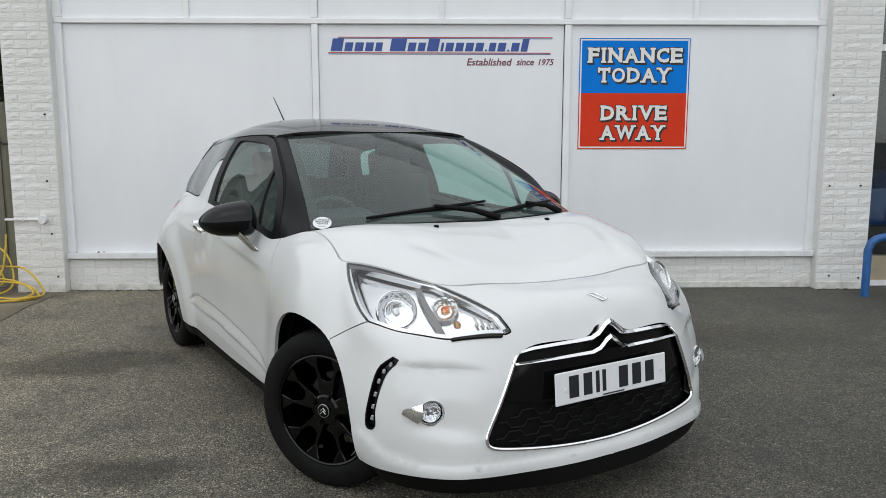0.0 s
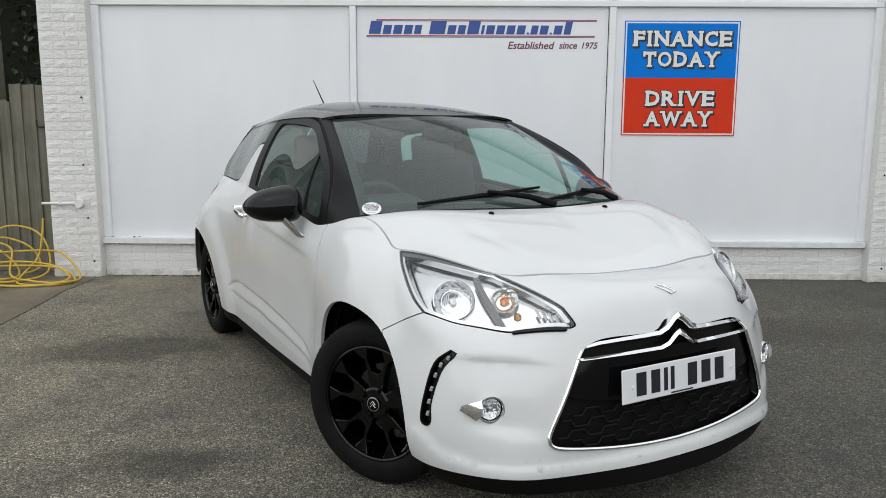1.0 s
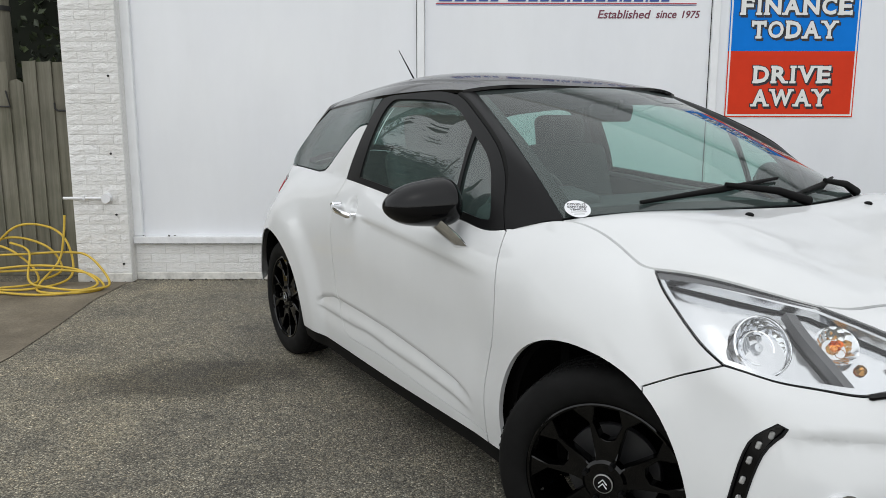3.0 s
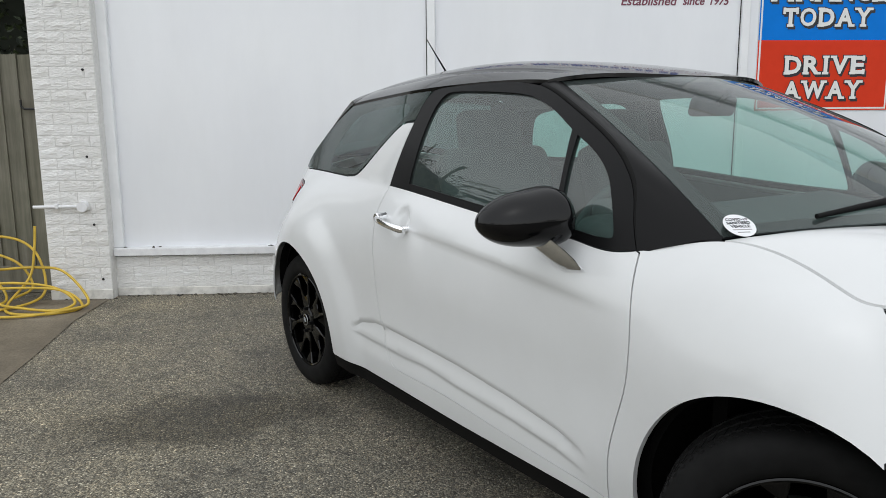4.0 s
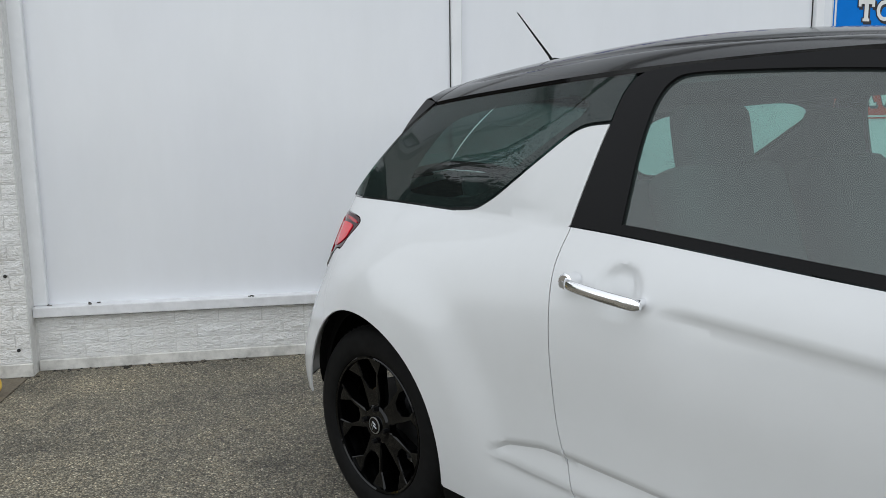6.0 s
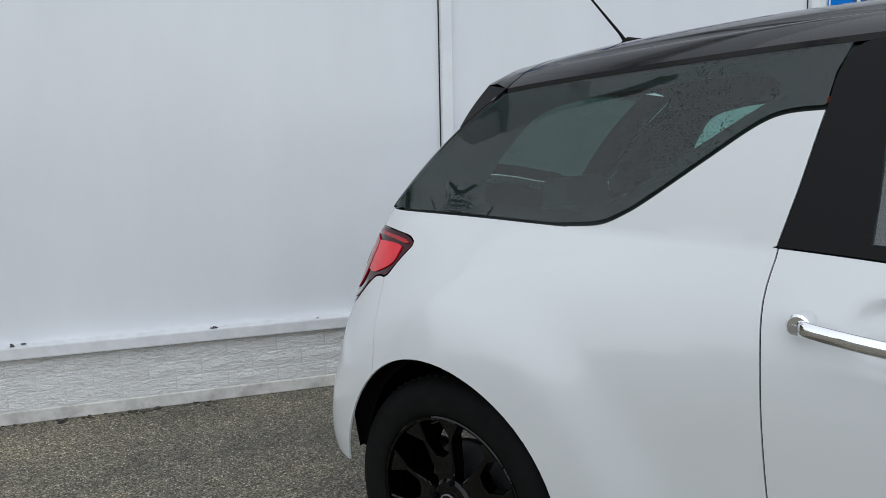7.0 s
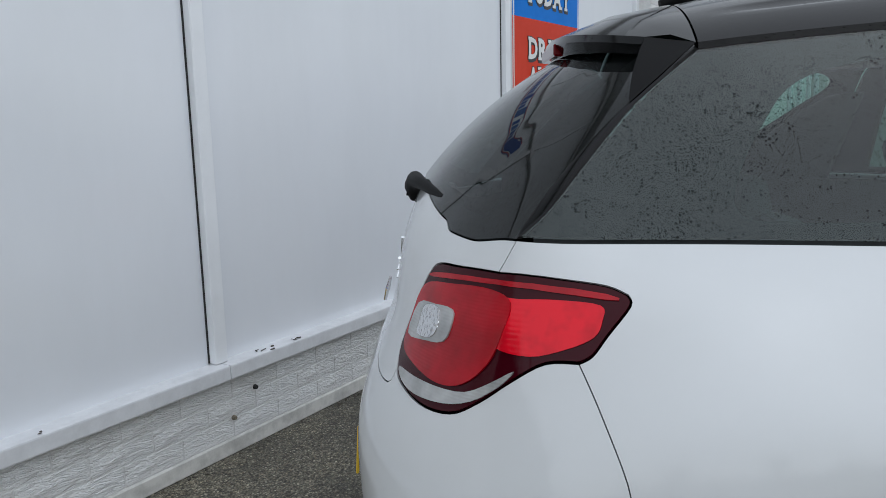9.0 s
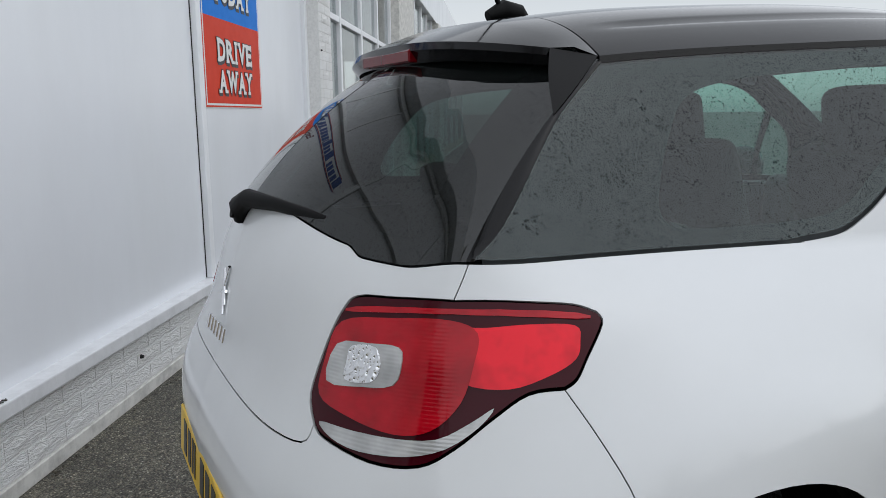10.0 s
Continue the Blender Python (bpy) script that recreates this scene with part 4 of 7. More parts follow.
def belt_z(x):
    return np.interp(x, BELT[:, 0], BELT[:, 2])


def side_w(x, z):
    """Half width of the glasshouse side."""
    h = z - belt_z(x)
    return belt_w(x) - .22 * h - .62 * np.maximum(h, 0) ** 2 - .09 * step(-1.7, -2.5, x) * h


ROOF_EDGE = Cubic([-2.62, -2.505, -2.1, -1.72, -1.3, -1.045, -.9], [1.28, 1.293, 1.322, 1.340, 1.352, 1.345, 1.33])
ROOF_MID = Cubic([-2.66, -2.4, -2.1, -1.7, -1.386, -.93, -.8], [1.365, 1.408, 1.435, 1.450, 1.436, 1.364, 1.33])


def roof_z(x, w):
    e = ROOF_EDGE(x)
    return ROOF_MID(x) - (ROOF_MID(x) - e) * np.clip(np.abs(w) / side_w(x, e), 0, 1.3) ** 3.2

# ---------- the white car: panels cut from the surfaces ----------
from mathutils import geometry

LOWV = 0.85


class Low:
    """Lower body in (u, v) stretched to about metres."""

    @staticmethod
    def at(q):
        q = np.asarray(q, float)
        return body(np.clip(q[:, 0], 0, KU[-1]), np.clip(q[:, 1] / LOWV, 0, 1))

    @staticmethod
    def find(pts, weight=(1, 1, 1)):
        return on_body(pts, weight) * (1, LOWV)


class Side:
    """Glasshouse side in (x, z)."""

    @staticmethod
    def at(q):
        q = np.asarray(q, float)
        return np.stack([q[:, 0], side_w(q[:, 0], q[:, 1]), q[:, 1]], 1)


def normals(surf, q, inward=False):
    e = 1e-3
    q = np.asarray(q, float)
    a = surf.at(q + (e, 0)) - surf.at(q - (e, 0))
    b = surf.at(q + (0, e)) - surf.at(q - (0, e))
    n = np.cross(a, b)
    n /= np.linalg.norm(n, axis=1)[:, None] + 1e-12
    p = surf.at(q)
    s = np.sign((n * (p - (-1.2, 0.0, 0.55))).sum(1))
    return n * s[:, None]


def inside(poly, pts):
    poly, pts = np.asarray(poly), np.asarray(pts)
    hit = np.zeros(len(pts), bool)
    x, y = pts[:, 0], pts[:, 1]
    for (x0, y0), (x1, y1) in zip(poly, np.roll(poly, -1, 0)):
        c = (y0 > y) != (y1 > y)
        if y1 != y0:
            hit ^= c & (x < (x1 - x0) * (y - y0) / (y1 - y0) + x0)
    return hit


def area(poly):
    a, b = np.asarray(poly), np.roll(np.asarray(poly), -1, 0)
    return 0.5 * (a[:, 0] * b[:, 1] - b[:, 0] * a[:, 1]).sum()


def resample(poly, gap):
    out = []
    for a, b in zip(poly, np.roll(poly, -1, 0)):
        n = max(1, int(np.linalg.norm(b - a) / gap))
        out += [a + (b - a) * k / n for k in range(n)]
    return np.array(out)


def shrink(poly, d, keep=None):
    """Move an outline inwards by d (outwards if negative); keep(q) marks points that stay."""
    s = 1 if area(poly) > 0 else -1
    prev, nxt = np.roll(poly, 1, 0), np.roll(poly, -1, 0)
    t1, t2 = poly - prev, nxt - poly
    t1 /= np.linalg.norm(t1, axis=1)[:, None] + 1e-12
    t2 /= np.linalg.norm(t2, axis=1)[:, None] + 1e-12
    t = t1 + t2
    t /= np.linalg.norm(t, axis=1)[:, None] + 1e-12
    c = np.clip((t * t1).sum(1), 0.5, 1)
    n = np.stack([-t[:, 1], t[:, 0]], 1) * s / c[:, None]
    out = poly + n * d
    if keep is not None:
        k = keep(poly)
        out[k] = poly[k]
    return out


def middle(q):
    """Outline points on the car's middle line."""
    return (q[:, 0] < 1e-4) | (q[:, 0] > KU[-1] - 1e-4)


def curve2(pts, n=6):
    return np.array([(p.x, p.y) for p in spline([(a, b, 0) for a, b in pts], n)])


class Cut:
    """A piece of a surface inside an outline: points, triangles, normals and rim."""

    def __init__(self, surf, outline, holes=(), gap=0.026, inset=0.0019, keep=None, lift=0.0, whole=None, lines=()):
        stay = (lambda q: keep(q) | whole(q)) if keep is not None and whole is not None else keep if keep is not None else whole
        outline = shrink(resample(np.asarray(outline, float), gap * 0.7), inset, stay)
        self.whole = whole
        holes = [shrink(resample(np.asarray(h, float), gap * 0.5), -inset) for h in holes]
        lo, hi = outline.min(0), outline.max(0)
        gx, gy = np.meshgrid(np.arange(lo[0] + gap / 2, hi[0], gap), np.arange(lo[1] + gap / 2, hi[1], gap))
        g = np.stack([gx.ravel(), gy.ravel()], 1)
        g[:, 0] += (np.arange(gx.shape[0]) % 2 * gap / 2).repeat(gx.shape[1])
        ok = inside(outline, g)
        for h in holes:
            ok &= ~inside(h, g)
        g = g[ok]
        rim = np.concatenate([outline, *holes])
        if len(g):
            far = np.min(np.linalg.norm(g[:, None] - rim[None], axis=2), axis=1) > gap * 0.45
            g = g[far]
        runs = []
        for line in lines:
            line = np.asarray(line, float)
            ok = inside(outline, line)
            for h in holes:
                ok &= ~inside(h, line)
            ok &= np.min(np.linalg.norm(line[:, None] - rim[None], axis=2), axis=1) > gap * 0.4
            runs.append((line, ok))
        if runs and len(g):
            pts = np.concatenate([a[k] for a, k in runs])
            if len(pts):
                g = g[np.min(np.linalg.norm(g[:, None] - pts[None], axis=2), axis=1) > gap * 0.6]
        edges, base = [], 0
        for loop in (outline, *holes):
            edges += [(base + i, base + (i + 1) % len(loop)) for i in range(len(loop))]
            base += len(loop)
        extra = []
        for line, ok in runs:
            last = None
            for q_, k in zip(line, ok):
                if k:
                    extra.append(q_)
                    here = len(rim) + len(extra) - 1
                    if last is not None:
                        edges.append((last, here))
                    last = here
                else:
                    last = None
        if extra:
            g = np.concatenate([np.array(extra), g])
        vs, es, fs, *_ = geometry.delaunay_2d_cdt([Vector(p) for p in np.concatenate([rim, g])], edges, [], 0, 1e-7)
        q = np.array([tuple(v) for v in vs])
        f = np.array([t for t in fs])
        mid = q[f].mean(1)
        ok = inside(outline, mid)
        for h in holes:
            ok &= ~inside(h, mid)
        self.f = f[ok]
        self.q, self.n = q, normals(surf, q)
        self.p = surf.at(q) + self.n * lift
        if keep is not None:
            on = keep(q)
            self.p[on, 1] = 0.0
            self.n[on, 1] = 0.0

    def add(self, bm, side, depth=0.005):
        """side -1: the right half, +1: the left."""
        flip = np.array([1, side, 1])
        vs = [bm.verts.new(p * flip) for p in self.p]
        count, rim = {}, {}
        for a, b, c in self.f:
            n = np.cross(self.p[b] - self.p[a], self.p[c] - self.p[a])
            out = (n * self.n[a]).sum() * side > 0
            loop = (a, b, c) if out else (a, c, b)
            try:
                bm.faces.new([vs[i] for i in loop])
            except ValueError:
                continue
            for i, j in zip(loop, loop[1:] + loop[:1]):
                k = (min(i, j), max(i, j))
                count[k] = count.get(k, 0) + 1
                rim[k] = (i, j)
        if depth:
            deep = {}
            for k, c in count.items():
                if c == 1:
                    i, j = rim[k]
                    if abs(self.p[i, 1]) < 1e-5 and abs(self.p[j, 1]) < 1e-5:
                        continue
                    if self.whole is not None and self.whole(self.q[[i, j]]).all():
                        continue
                    for m in (i, j):
                        if m not in deep:
                            deep[m] = bm.verts.new((self.p[m] - self.n[m] * depth) * flip)
                    bm.faces.new((vs[j], vs[i], deep[i], deep[j]))
        return bm


def clean(bm):
    bmesh.ops.remove_doubles(bm, verts=bm.verts, dist=4e-4)
    loose = [v for v in bm.verts if not v.link_faces]
    bmesh.ops.delete(bm, geom=loose, context="VERTS")
    return bm


def both(name, cuts, mat, parent, label="", depth=0.005, angle=35):
    """One mesh over both halves."""
    bm = bmesh.new()
    for c in cuts:
        c.add(bm, -1, depth)
        c.add(bm, 1, depth)
    return smooth(part(name, clean(bm), mat, parent, label), angle)


def pair(name, cuts, mat, parent, label="", depth=0.005, angle=35):
    """One mesh on each side."""
    made = []
    for s in (-1, 1):
        bm = bmesh.new()
        for c in cuts:
            c.add(bm, s, depth)
        made.append(smooth(part(name, clean(bm), mat, parent, label), angle))
    return made


def grid(fn, na, nb, side=None):
    """A mesh of fn(a, b) -> (x, w, z) over 0..1; side None: a runs over the full width with w signed."""
    a, b = np.meshgrid(np.linspace(0, 1, na), np.linspace(0, 1, nb), indexing="ij")
    p = np.array(fn(a.ravel(), b.ravel())).T
    return p.reshape(na, nb, 3)


def add_grid(bm, p, flip=None, side=-1):
    """Link a grid of points as quads that face away from the cabin's middle."""
    na, nb = p.shape[:2]
    k = np.array([1, side, 1])
    vs = [[bm.verts.new(p[i, j] * k) for j in range(nb)] for i in range(na)]
    d1, d2 = p[1:, :-1] - p[:-1, :-1], p[:-1, 1:] - p[:-1, :-1]
    out = (np.cross(d1, d2) * (p[:-1, :-1] - (-1.2, 0, .3))).sum() > 0
    turn = (not out) ^ (side < 0)
    for i in range(na - 1):
        for j in range(nb - 1):
            loop = [vs[i][j], vs[i + 1][j], vs[i + 1][j + 1], vs[i][j + 1]]
            bm.faces.new(loop[::-1] if turn else loop)
    return bm


# ----- paint and trim materials -----
def car_paint():
    m = material("white_car_paint", (0.69, 0.70, 0.705), 0.42, 0, 1.0, 0.25)
    n, l, b = nodes_of(m)
    b.inputs["Coat Roughness"].default_value = 0.025
    b.inputs["Coat IOR"].default_value = 1.48
    t = tex_noise(m, 3.0, 5, 0.6)
    c = ramp(m, t.outputs[0], [(0.3, (0.645, 0.655, 0.657)), (0.65, (0.675, 0.685, 0.69))])
    l.new(c.outputs[0], b.inputs["Base Color"])
    o = tex_noise(m, 260.0, 2, 0.5)
    bump(m, o.outputs[0], 0.012, 0.0005)
    return m


def wet_black(name, rough=0.06):
    """Gloss black with fine water beads."""
    m = material(name, (0.004, 0.004, 0.0045), rough, 0, 0.0, 0.25)
    n, l, b = nodes_of(m)
    tc = n.new("ShaderNodeTexCoord")
    v = n.new("ShaderNodeTexVoronoi")
    v.inputs["Scale"].default_value = 130.0
    l.new(tc.outputs["Object"], v.inputs["Vector"])
    r = ramp(m, v.outputs["Distance"], [(0.12, (1, 1, 1)), (0.3, (0, 0, 0))])
    bump(m, r.outputs[0], 0.10, 0.001)
    return m


def car_glass(name, tint, beads=0.0, film=0.0, gloss=0.06):
    """Tinted pane with a clear gloss; beads: how much fine rain sits on it; film: dull damp film."""
    m = glass_material(name, tint, 0.0, gloss)
    n, l = m.node_tree.nodes, m.node_tree.links
    out = next(k for k in n if k.bl_idname == "ShaderNodeOutputMaterial")
    pane = out.inputs["Surface"].links[0].from_socket
    dull = n.new("ShaderNodeBsdfDiffuse")
    dull.inputs["Color"].default_value = (0.56, 0.68, 0.65, 1)
    mx = n.new("ShaderNodeMixShader")
    mx.inputs["Fac"].default_value = film
    l.new(pane, mx.inputs[1])
    l.new(dull.outputs[0], mx.inputs[2])
    l.new(mx.outputs[0], out.inputs["Surface"])
    if beads:
        # separate rain drops of mixed size: small dark lenses with a rounded face
        tc = n.new("ShaderNodeTexCoord")

        def math_(op, a, b_, clamp=False):
            x = n.new("ShaderNodeMath")
            x.operation, x.use_clamp = op, clamp
            for sock, v in zip(x.inputs, (a, b_)):
                if isinstance(v, (int, float)):
                    sock.default_value = v
                else:
                    l.new(v, sock)
            return x.outputs[0]

        patchy = n.new("ShaderNodeTexNoise")
        patchy.inputs["Scale"].default_value = 6.0
        l.new(tc.outputs["Object"], patchy.inputs["Vector"])
        domes = None
        for scale, most, few in ((190.0, 0.62, 0.25), (285.0, 0.56, 0.34)):
            wob = n.new("ShaderNodeTexNoise")
            wob.inputs["Scale"].default_value = scale * 1.3
            l.new(tc.outputs["Object"], wob.inputs["Vector"])
            v = n.new("ShaderNodeTexVoronoi")
            v.inputs["Scale"].default_value = scale
            l.new(tc.outputs["Object"], v.inputs["Vector"])
            sep = n.new("ShaderNodeSeparateColor")
            l.new(v.outputs["Color"], sep.inputs[0])
            share = math_("ADD", sep.outputs[0], math_("MULTIPLY", math_("SUBTRACT", patchy.outputs[0], 0.5), 0.7))
            size = math_("MULTIPLY", math_("SUBTRACT", share, few, True), most)
            dist = math_("ADD", v.outputs["Distance"], math_("MULTIPLY", math_("SUBTRACT", wob.outputs[0], 0.5), 0.22))
            dome = math_("MULTIPLY", math_("SUBTRACT", size, dist, True), 14.0, True)
            domes = dome if domes is None else math_("MAXIMUM", domes, dome)
        bp = n.new("ShaderNodeBump")
        bp.inputs["Strength"].default_value, bp.inputs["Distance"].default_value = 0.15, 0.0010
        l.new(domes, bp.inputs["Height"])
        drop = n.new("ShaderNodeBsdfDiffuse")
        drop.inputs["Color"].default_value = (0.012, 0.014, 0.014, 1)
        wet = n.new("ShaderNodeMixShader")
        l.new(math_("MULTIPLY", domes, min(0.75, beads * 2.0)), wet.inputs["Fac"])
        l.new(mx.outputs[0], wet.inputs[1])
        l.new(drop.outputs[0], wet.inputs[2])
        l.new(wet.outputs[0], out.inputs["Surface"])
        for k in n:
            if k.bl_idname == "ShaderNodeBsdfGlossy":
                l.new(bp.outputs[0], k.inputs["Normal"])
    return m


PAINT = car_paint()
ROOF_BLACK = wet_black("gloss_black_roof", 0.07)
GLOSS_BLACK = material("gloss_black", (0.003, 0.003, 0.0035), 0.09, 0, 0.0, 0.28)
SATIN_BLACK = material("satin_black_trim", (0.006, 0.006, 0.0065), 0.36, 0, 0, 0.14)
MATT_BLACK = material("matt_black_plastic", (0.003, 0.003, 0.003), 0.6, 0, 0, 0.14)
LINER = material("black_liner", (0.004, 0.004, 0.004), 0.95, 0, 0, 0.1)
CHROME = material("chrome", (0.90, 0.905, 0.92), 0.06, 1.0)
SILVER = material("lamp_silver", (0.60, 0.61, 0.63), 0.30, 1.0)
TYRE = painted("tyre_rubber", (0.0055, 0.0055, 0.0055), 0.72, 0.6, 20)
nodes_of(TYRE)[2].inputs["Specular IOR Level"].default_value = 0.16
RIM = material("gloss_black_alloy", (0.001, 0.001, 0.0011), 0.03, 0.0, 0.0, 0.34)
CLEAR = glass_material("clear_lens", (0.97, 0.98, 0.98))
GLASS = car_glass("green_tinted_glass", (0.52, 0.76, 0.70), 0.0, .055, .085)
SCREEN = car_glass("windscreen_glass", (0.66, 0.83, 0.78), 0.0, .040, .06)
DARK_GLASS = car_glass("dark_wet_glass", (0.40, 0.60, 0.55), 0.34, .016, .052)
REAR_GLASS = car_glass("dark_rear_glass", (0.10, 0.14, 0.135), 0.14, .006, .060)
BAND = material("glass_border_black", (0.006, 0.006, 0.007), 0.3, 0, 0.0, .2)
SEAT = painted("dark_seat_cloth", (0.05, 0.052, 0.056), 0.9, 0.7, 30)
DASH = painted("dark_dashboard", (0.055, 0.058, 0.061), 0.65, 0.8, 30)
RED_LENS = material("red_lens", (0.42, 0.001, 0.009), 0.03, 0, 0.35, 0.2)
RED_BRIGHT = material("bright_red_lens", (0.80, 0.003, 0.018), 0.03, 0, 0.35, 0.2)
RED_DARK = material("dark_red_lens", (0.040, 0.0012, 0.005), 0.05, 0, 0.1, 0.15)
RED_SHADE = material("shaded_red_lens", (0.13, 0.0008, 0.004), 0.06, 0, 0.1, 0.2)
AMBER = material("amber_bulb", (0.90, 0.33, 0.03), 0.2, 0, 0.5)
GREY_LENS = material("grey_clear_lens", (0.50, 0.50, 0.49), 0.14, 0.3, 0.8)
PLATE_WHITE = material("plate_white", (0.74, 0.75, 0.77), 0.3)
PLATE_YELLOW = material("plate_yellow", (0.78, 0.50, 0.02), 0.35)

CAR = pose(0.4335, 3.3495, 0, 0, 0, -59.6)
car = thing("car", "white three-door hatchback with black roof and black alloy wheels", "car", CAR)

# ----- outlines shared by neighbouring panels -----
ARCH_F = [(-.05 + .370 * math.cos(a), .305 + .374 * math.sin(a)) for a in np.linspace(math.radians(-14), math.radians(194), 40)]
ARCH_R = [(-2.455 + .336 * math.cos(a), .315 + .364 * math.sin(a)) for a in np.linspace(math.radians(-12), math.radians(192), 40)]
SIDEW = (1, .05, 1)


def low_xz(pts, n=0):
    if n:
        pts = [(p.x, p.y) for p in spline([(a, b, 0) for a, b in pts], n)]
    return Low.find([(a, .81, b) for a, b in pts], SIDEW)


def low_xyz(pts, n=0):
    if n:
        pts = [tuple(p) for p in spline(pts, n)]
    return Low.find(pts)


def tail_v(u):
    """Top of the tailgate: a raised foot for the wiper in the middle, a step down beside it."""
    w = body(u, np.ones(np.size(u)))[:, 1]
    return 1 - .028 * step(.385, .425, w) * (1 - step(.50, .575, w))


def tail_run(u0, u1, n=40):
    us = np.linspace(u0, u1, n)
    return np.stack([us, tail_v(us) * LOWV], 1)


def top_run(u0, u1, n=24):
    return np.array([(u, LOWV) for u in np.linspace(u0, u1, n)])


def top_pt0(u):
    return body(np.atleast_1d(u), np.ones(np.size(u)))


def u_top(x, w, z):
    us = np.linspace(0, KU[-1], 6000)
    return us[np.argmin(((body(us, np.ones(6000)) - (x, w, z)) ** 2).sum(1))]


U_WS, U_HLIN, U_NOTCH = u_top(-.286, .70, .96), u_top(.075, .701, .877), u_top(.386, .513, .83)
U_DOORF, U_DOORR, U_QCOR = u_top(-.483, .775, .92), u_top(-1.750, .718, .980), u_top(-2.808, .58, .987)

gap_df = low_xz([(-.483, .93), (-.452, .82), (-.438, .71), (-.446, .60), (-.480, .49), (-.504, .40), (-.514, .30), (-.516, .256)], 4)
gap_df[0] = (U_DOORF, LOWV)
gap_dr = low_xz([(-1.748, .98), (-1.755, .895), (-1.745, .784), (-1.735, .658), (-1.722, .54), (-1.700, .455), (-1.676, .374), (-1.660, .335), (-1.632, .310)], 4)
gap_dr[0] = (U_DOORR, LOWV)
door_low = low_xz([(-1.632, .310), (-1.56, .303), (-1.35, .304), (-1.20, .298), (-.92, .279), (-.667, .264), (-.55, .258)], 4)[1:]
arch_f, arch_r = low_xz(ARCH_F), low_xz(ARCH_R)
hl_rear = low_xyz([(.075, .701, .877), (.120, .718, .840), (.176, .731, .803), (.262, .743, .746), (.325, .736, .708)], 4)
hl_rear[0] = (U_HLIN, LOWV)
hl_low = low_xyz([(.325, .736, .708), (.403, .681, .682), (.463, .608, .667), (.515, .540, .657), (.545, .498, .668), (.590, .44, .682), (.630, .388, .686)], 4)
hl_tip = low_xyz([(.630, .388, .686), (.640, .374, .696), (.632, .374, .708), (.605, .385, .735), (.582, .394, .752), (.473, .446, .794), (.387, .513, .828)], 4)
hl_tip[-1] = (U_NOTCH, LOWV)
gap_bf = low_xyz([(.147, .818, .62), (.233, .781, .668), (.325, .736, .708)], 5)
tl_top = low_xyz([(-2.838, .59, .939), (-2.75, .638, .938), (-2.68, .665, .934), (-2.650, .680, .922)], 4)
tl_front = low_xyz([(-2.650, .680, .922), (-2.648, .69, .905), (-2.685, .708, .865), (-2.708, .716, .838), (-2.728, .714, .826)], 4)
tl_low = low_xyz([(-2.728, .714, .826), (-2.775, .694, .819), (-2.824, .681, .788), (-2.875, .663, .747), (-2.920, .638, .720), (-2.970, .58, .714), (-3.012, .497, .728), (-3.017, .470, .740)], 4)
tl_in = low_xyz([(-3.017, .470, .740), (-3.010, .435, .778), (-2.981, .434, .853), (-2.955, .445, .91), (-2.936, .462, .930), (-2.90, .52, .936), (-2.838, .59, .939)], 4)
gap_hq = low_xyz([(-2.838, .59, .939), (-2.822, .586, .965), (-2.808, .58, .987)], 3)
gap_hq[-1] = (U_QCOR, LOWV)
gap_br = low_xyz([(-2.728, .714, .826), (-2.699, .754, .762), (-2.668, .795, .680), (-2.655, .81, .60)], 4)
gap_hl = low_xyz([(-3.017, .470, .740), (-3.037, .462, .712), (-3.069, .358, .708), (-3.094, .181, .714), (-3.101, 0, .72)], 4)
gap_hl[-1, 0] = KU[-1]


def cat(*runs):
    """Join runs end to end without doubled points."""
    out = []
    for r in runs:
        for p in r:
            if not out or np.linalg.norm(np.asarray(p) - out[-1]) > 1e-3:
                out.append(np.asarray(p, float))
    if np.linalg.norm(out[0] - out[-1]) < 1e-3:
        out.pop()
    return np.array(out)


def arch_index(arch, uv):
    return int(np.argmin(np.linalg.norm(arch - uv, axis=1)))


kf = arch_index(arch_f, gap_bf[0])
gap_bf[0] = arch_f[kf]
kr = arch_index(arch_r, gap_br[-1])
gap_br[-1] = arch_r[kr]
# arches run from their front foot over the top to the rear foot
# door, fenders and quarters
sill_f = low_xz([(-.422, .225), (-.516, .225)])
RIBS = [low_xz(r) for r in rib_lines()]
door = Cut(Low, cat(top_run(U_DOORF, U_DOORR), gap_dr, door_low, gap_df[::-1]), gap=.0145, lines=RIBS)
fender = Cut(Low, cat(top_run(U_HLIN, U_DOORF), gap_df, sill_f[::-1], arch_f[kf:][::-1], gap_bf, hl_rear[::-1]), gap=.022, inset=.0027)
SEAM = np.linspace(-2.205, -1.760, 22)
seam_u = np.array([(u_top(x, belt_w(x), belt_z(x)), LOWV) for x in SEAM])
on_seam = lambda q: (q[:, 1] > LOWV - 1e-4) & (q[:, 0] > seam_u[-1, 0] - 1e-3) & (q[:, 0] < seam_u[0, 0] + 1e-3)
quarter = Cut(Low, cat(np.array([(U_DOORR, LOWV)]), seam_u[::-1], top_run(seam_u[0, 0], U_QCOR)[1:], gap_hq[::-1], tl_top, tl_front, gap_br, arch_r[:kr + 1][::-1], low_xz([(-2.118, .232), (-1.62, .230), (-1.2, .223), (-.52, .225), (-.518, .254)]), door_low[::-1], gap_dr[::-1]), gap=.019, inset=.0011, whole=on_seam, lines=RIBS[:8])
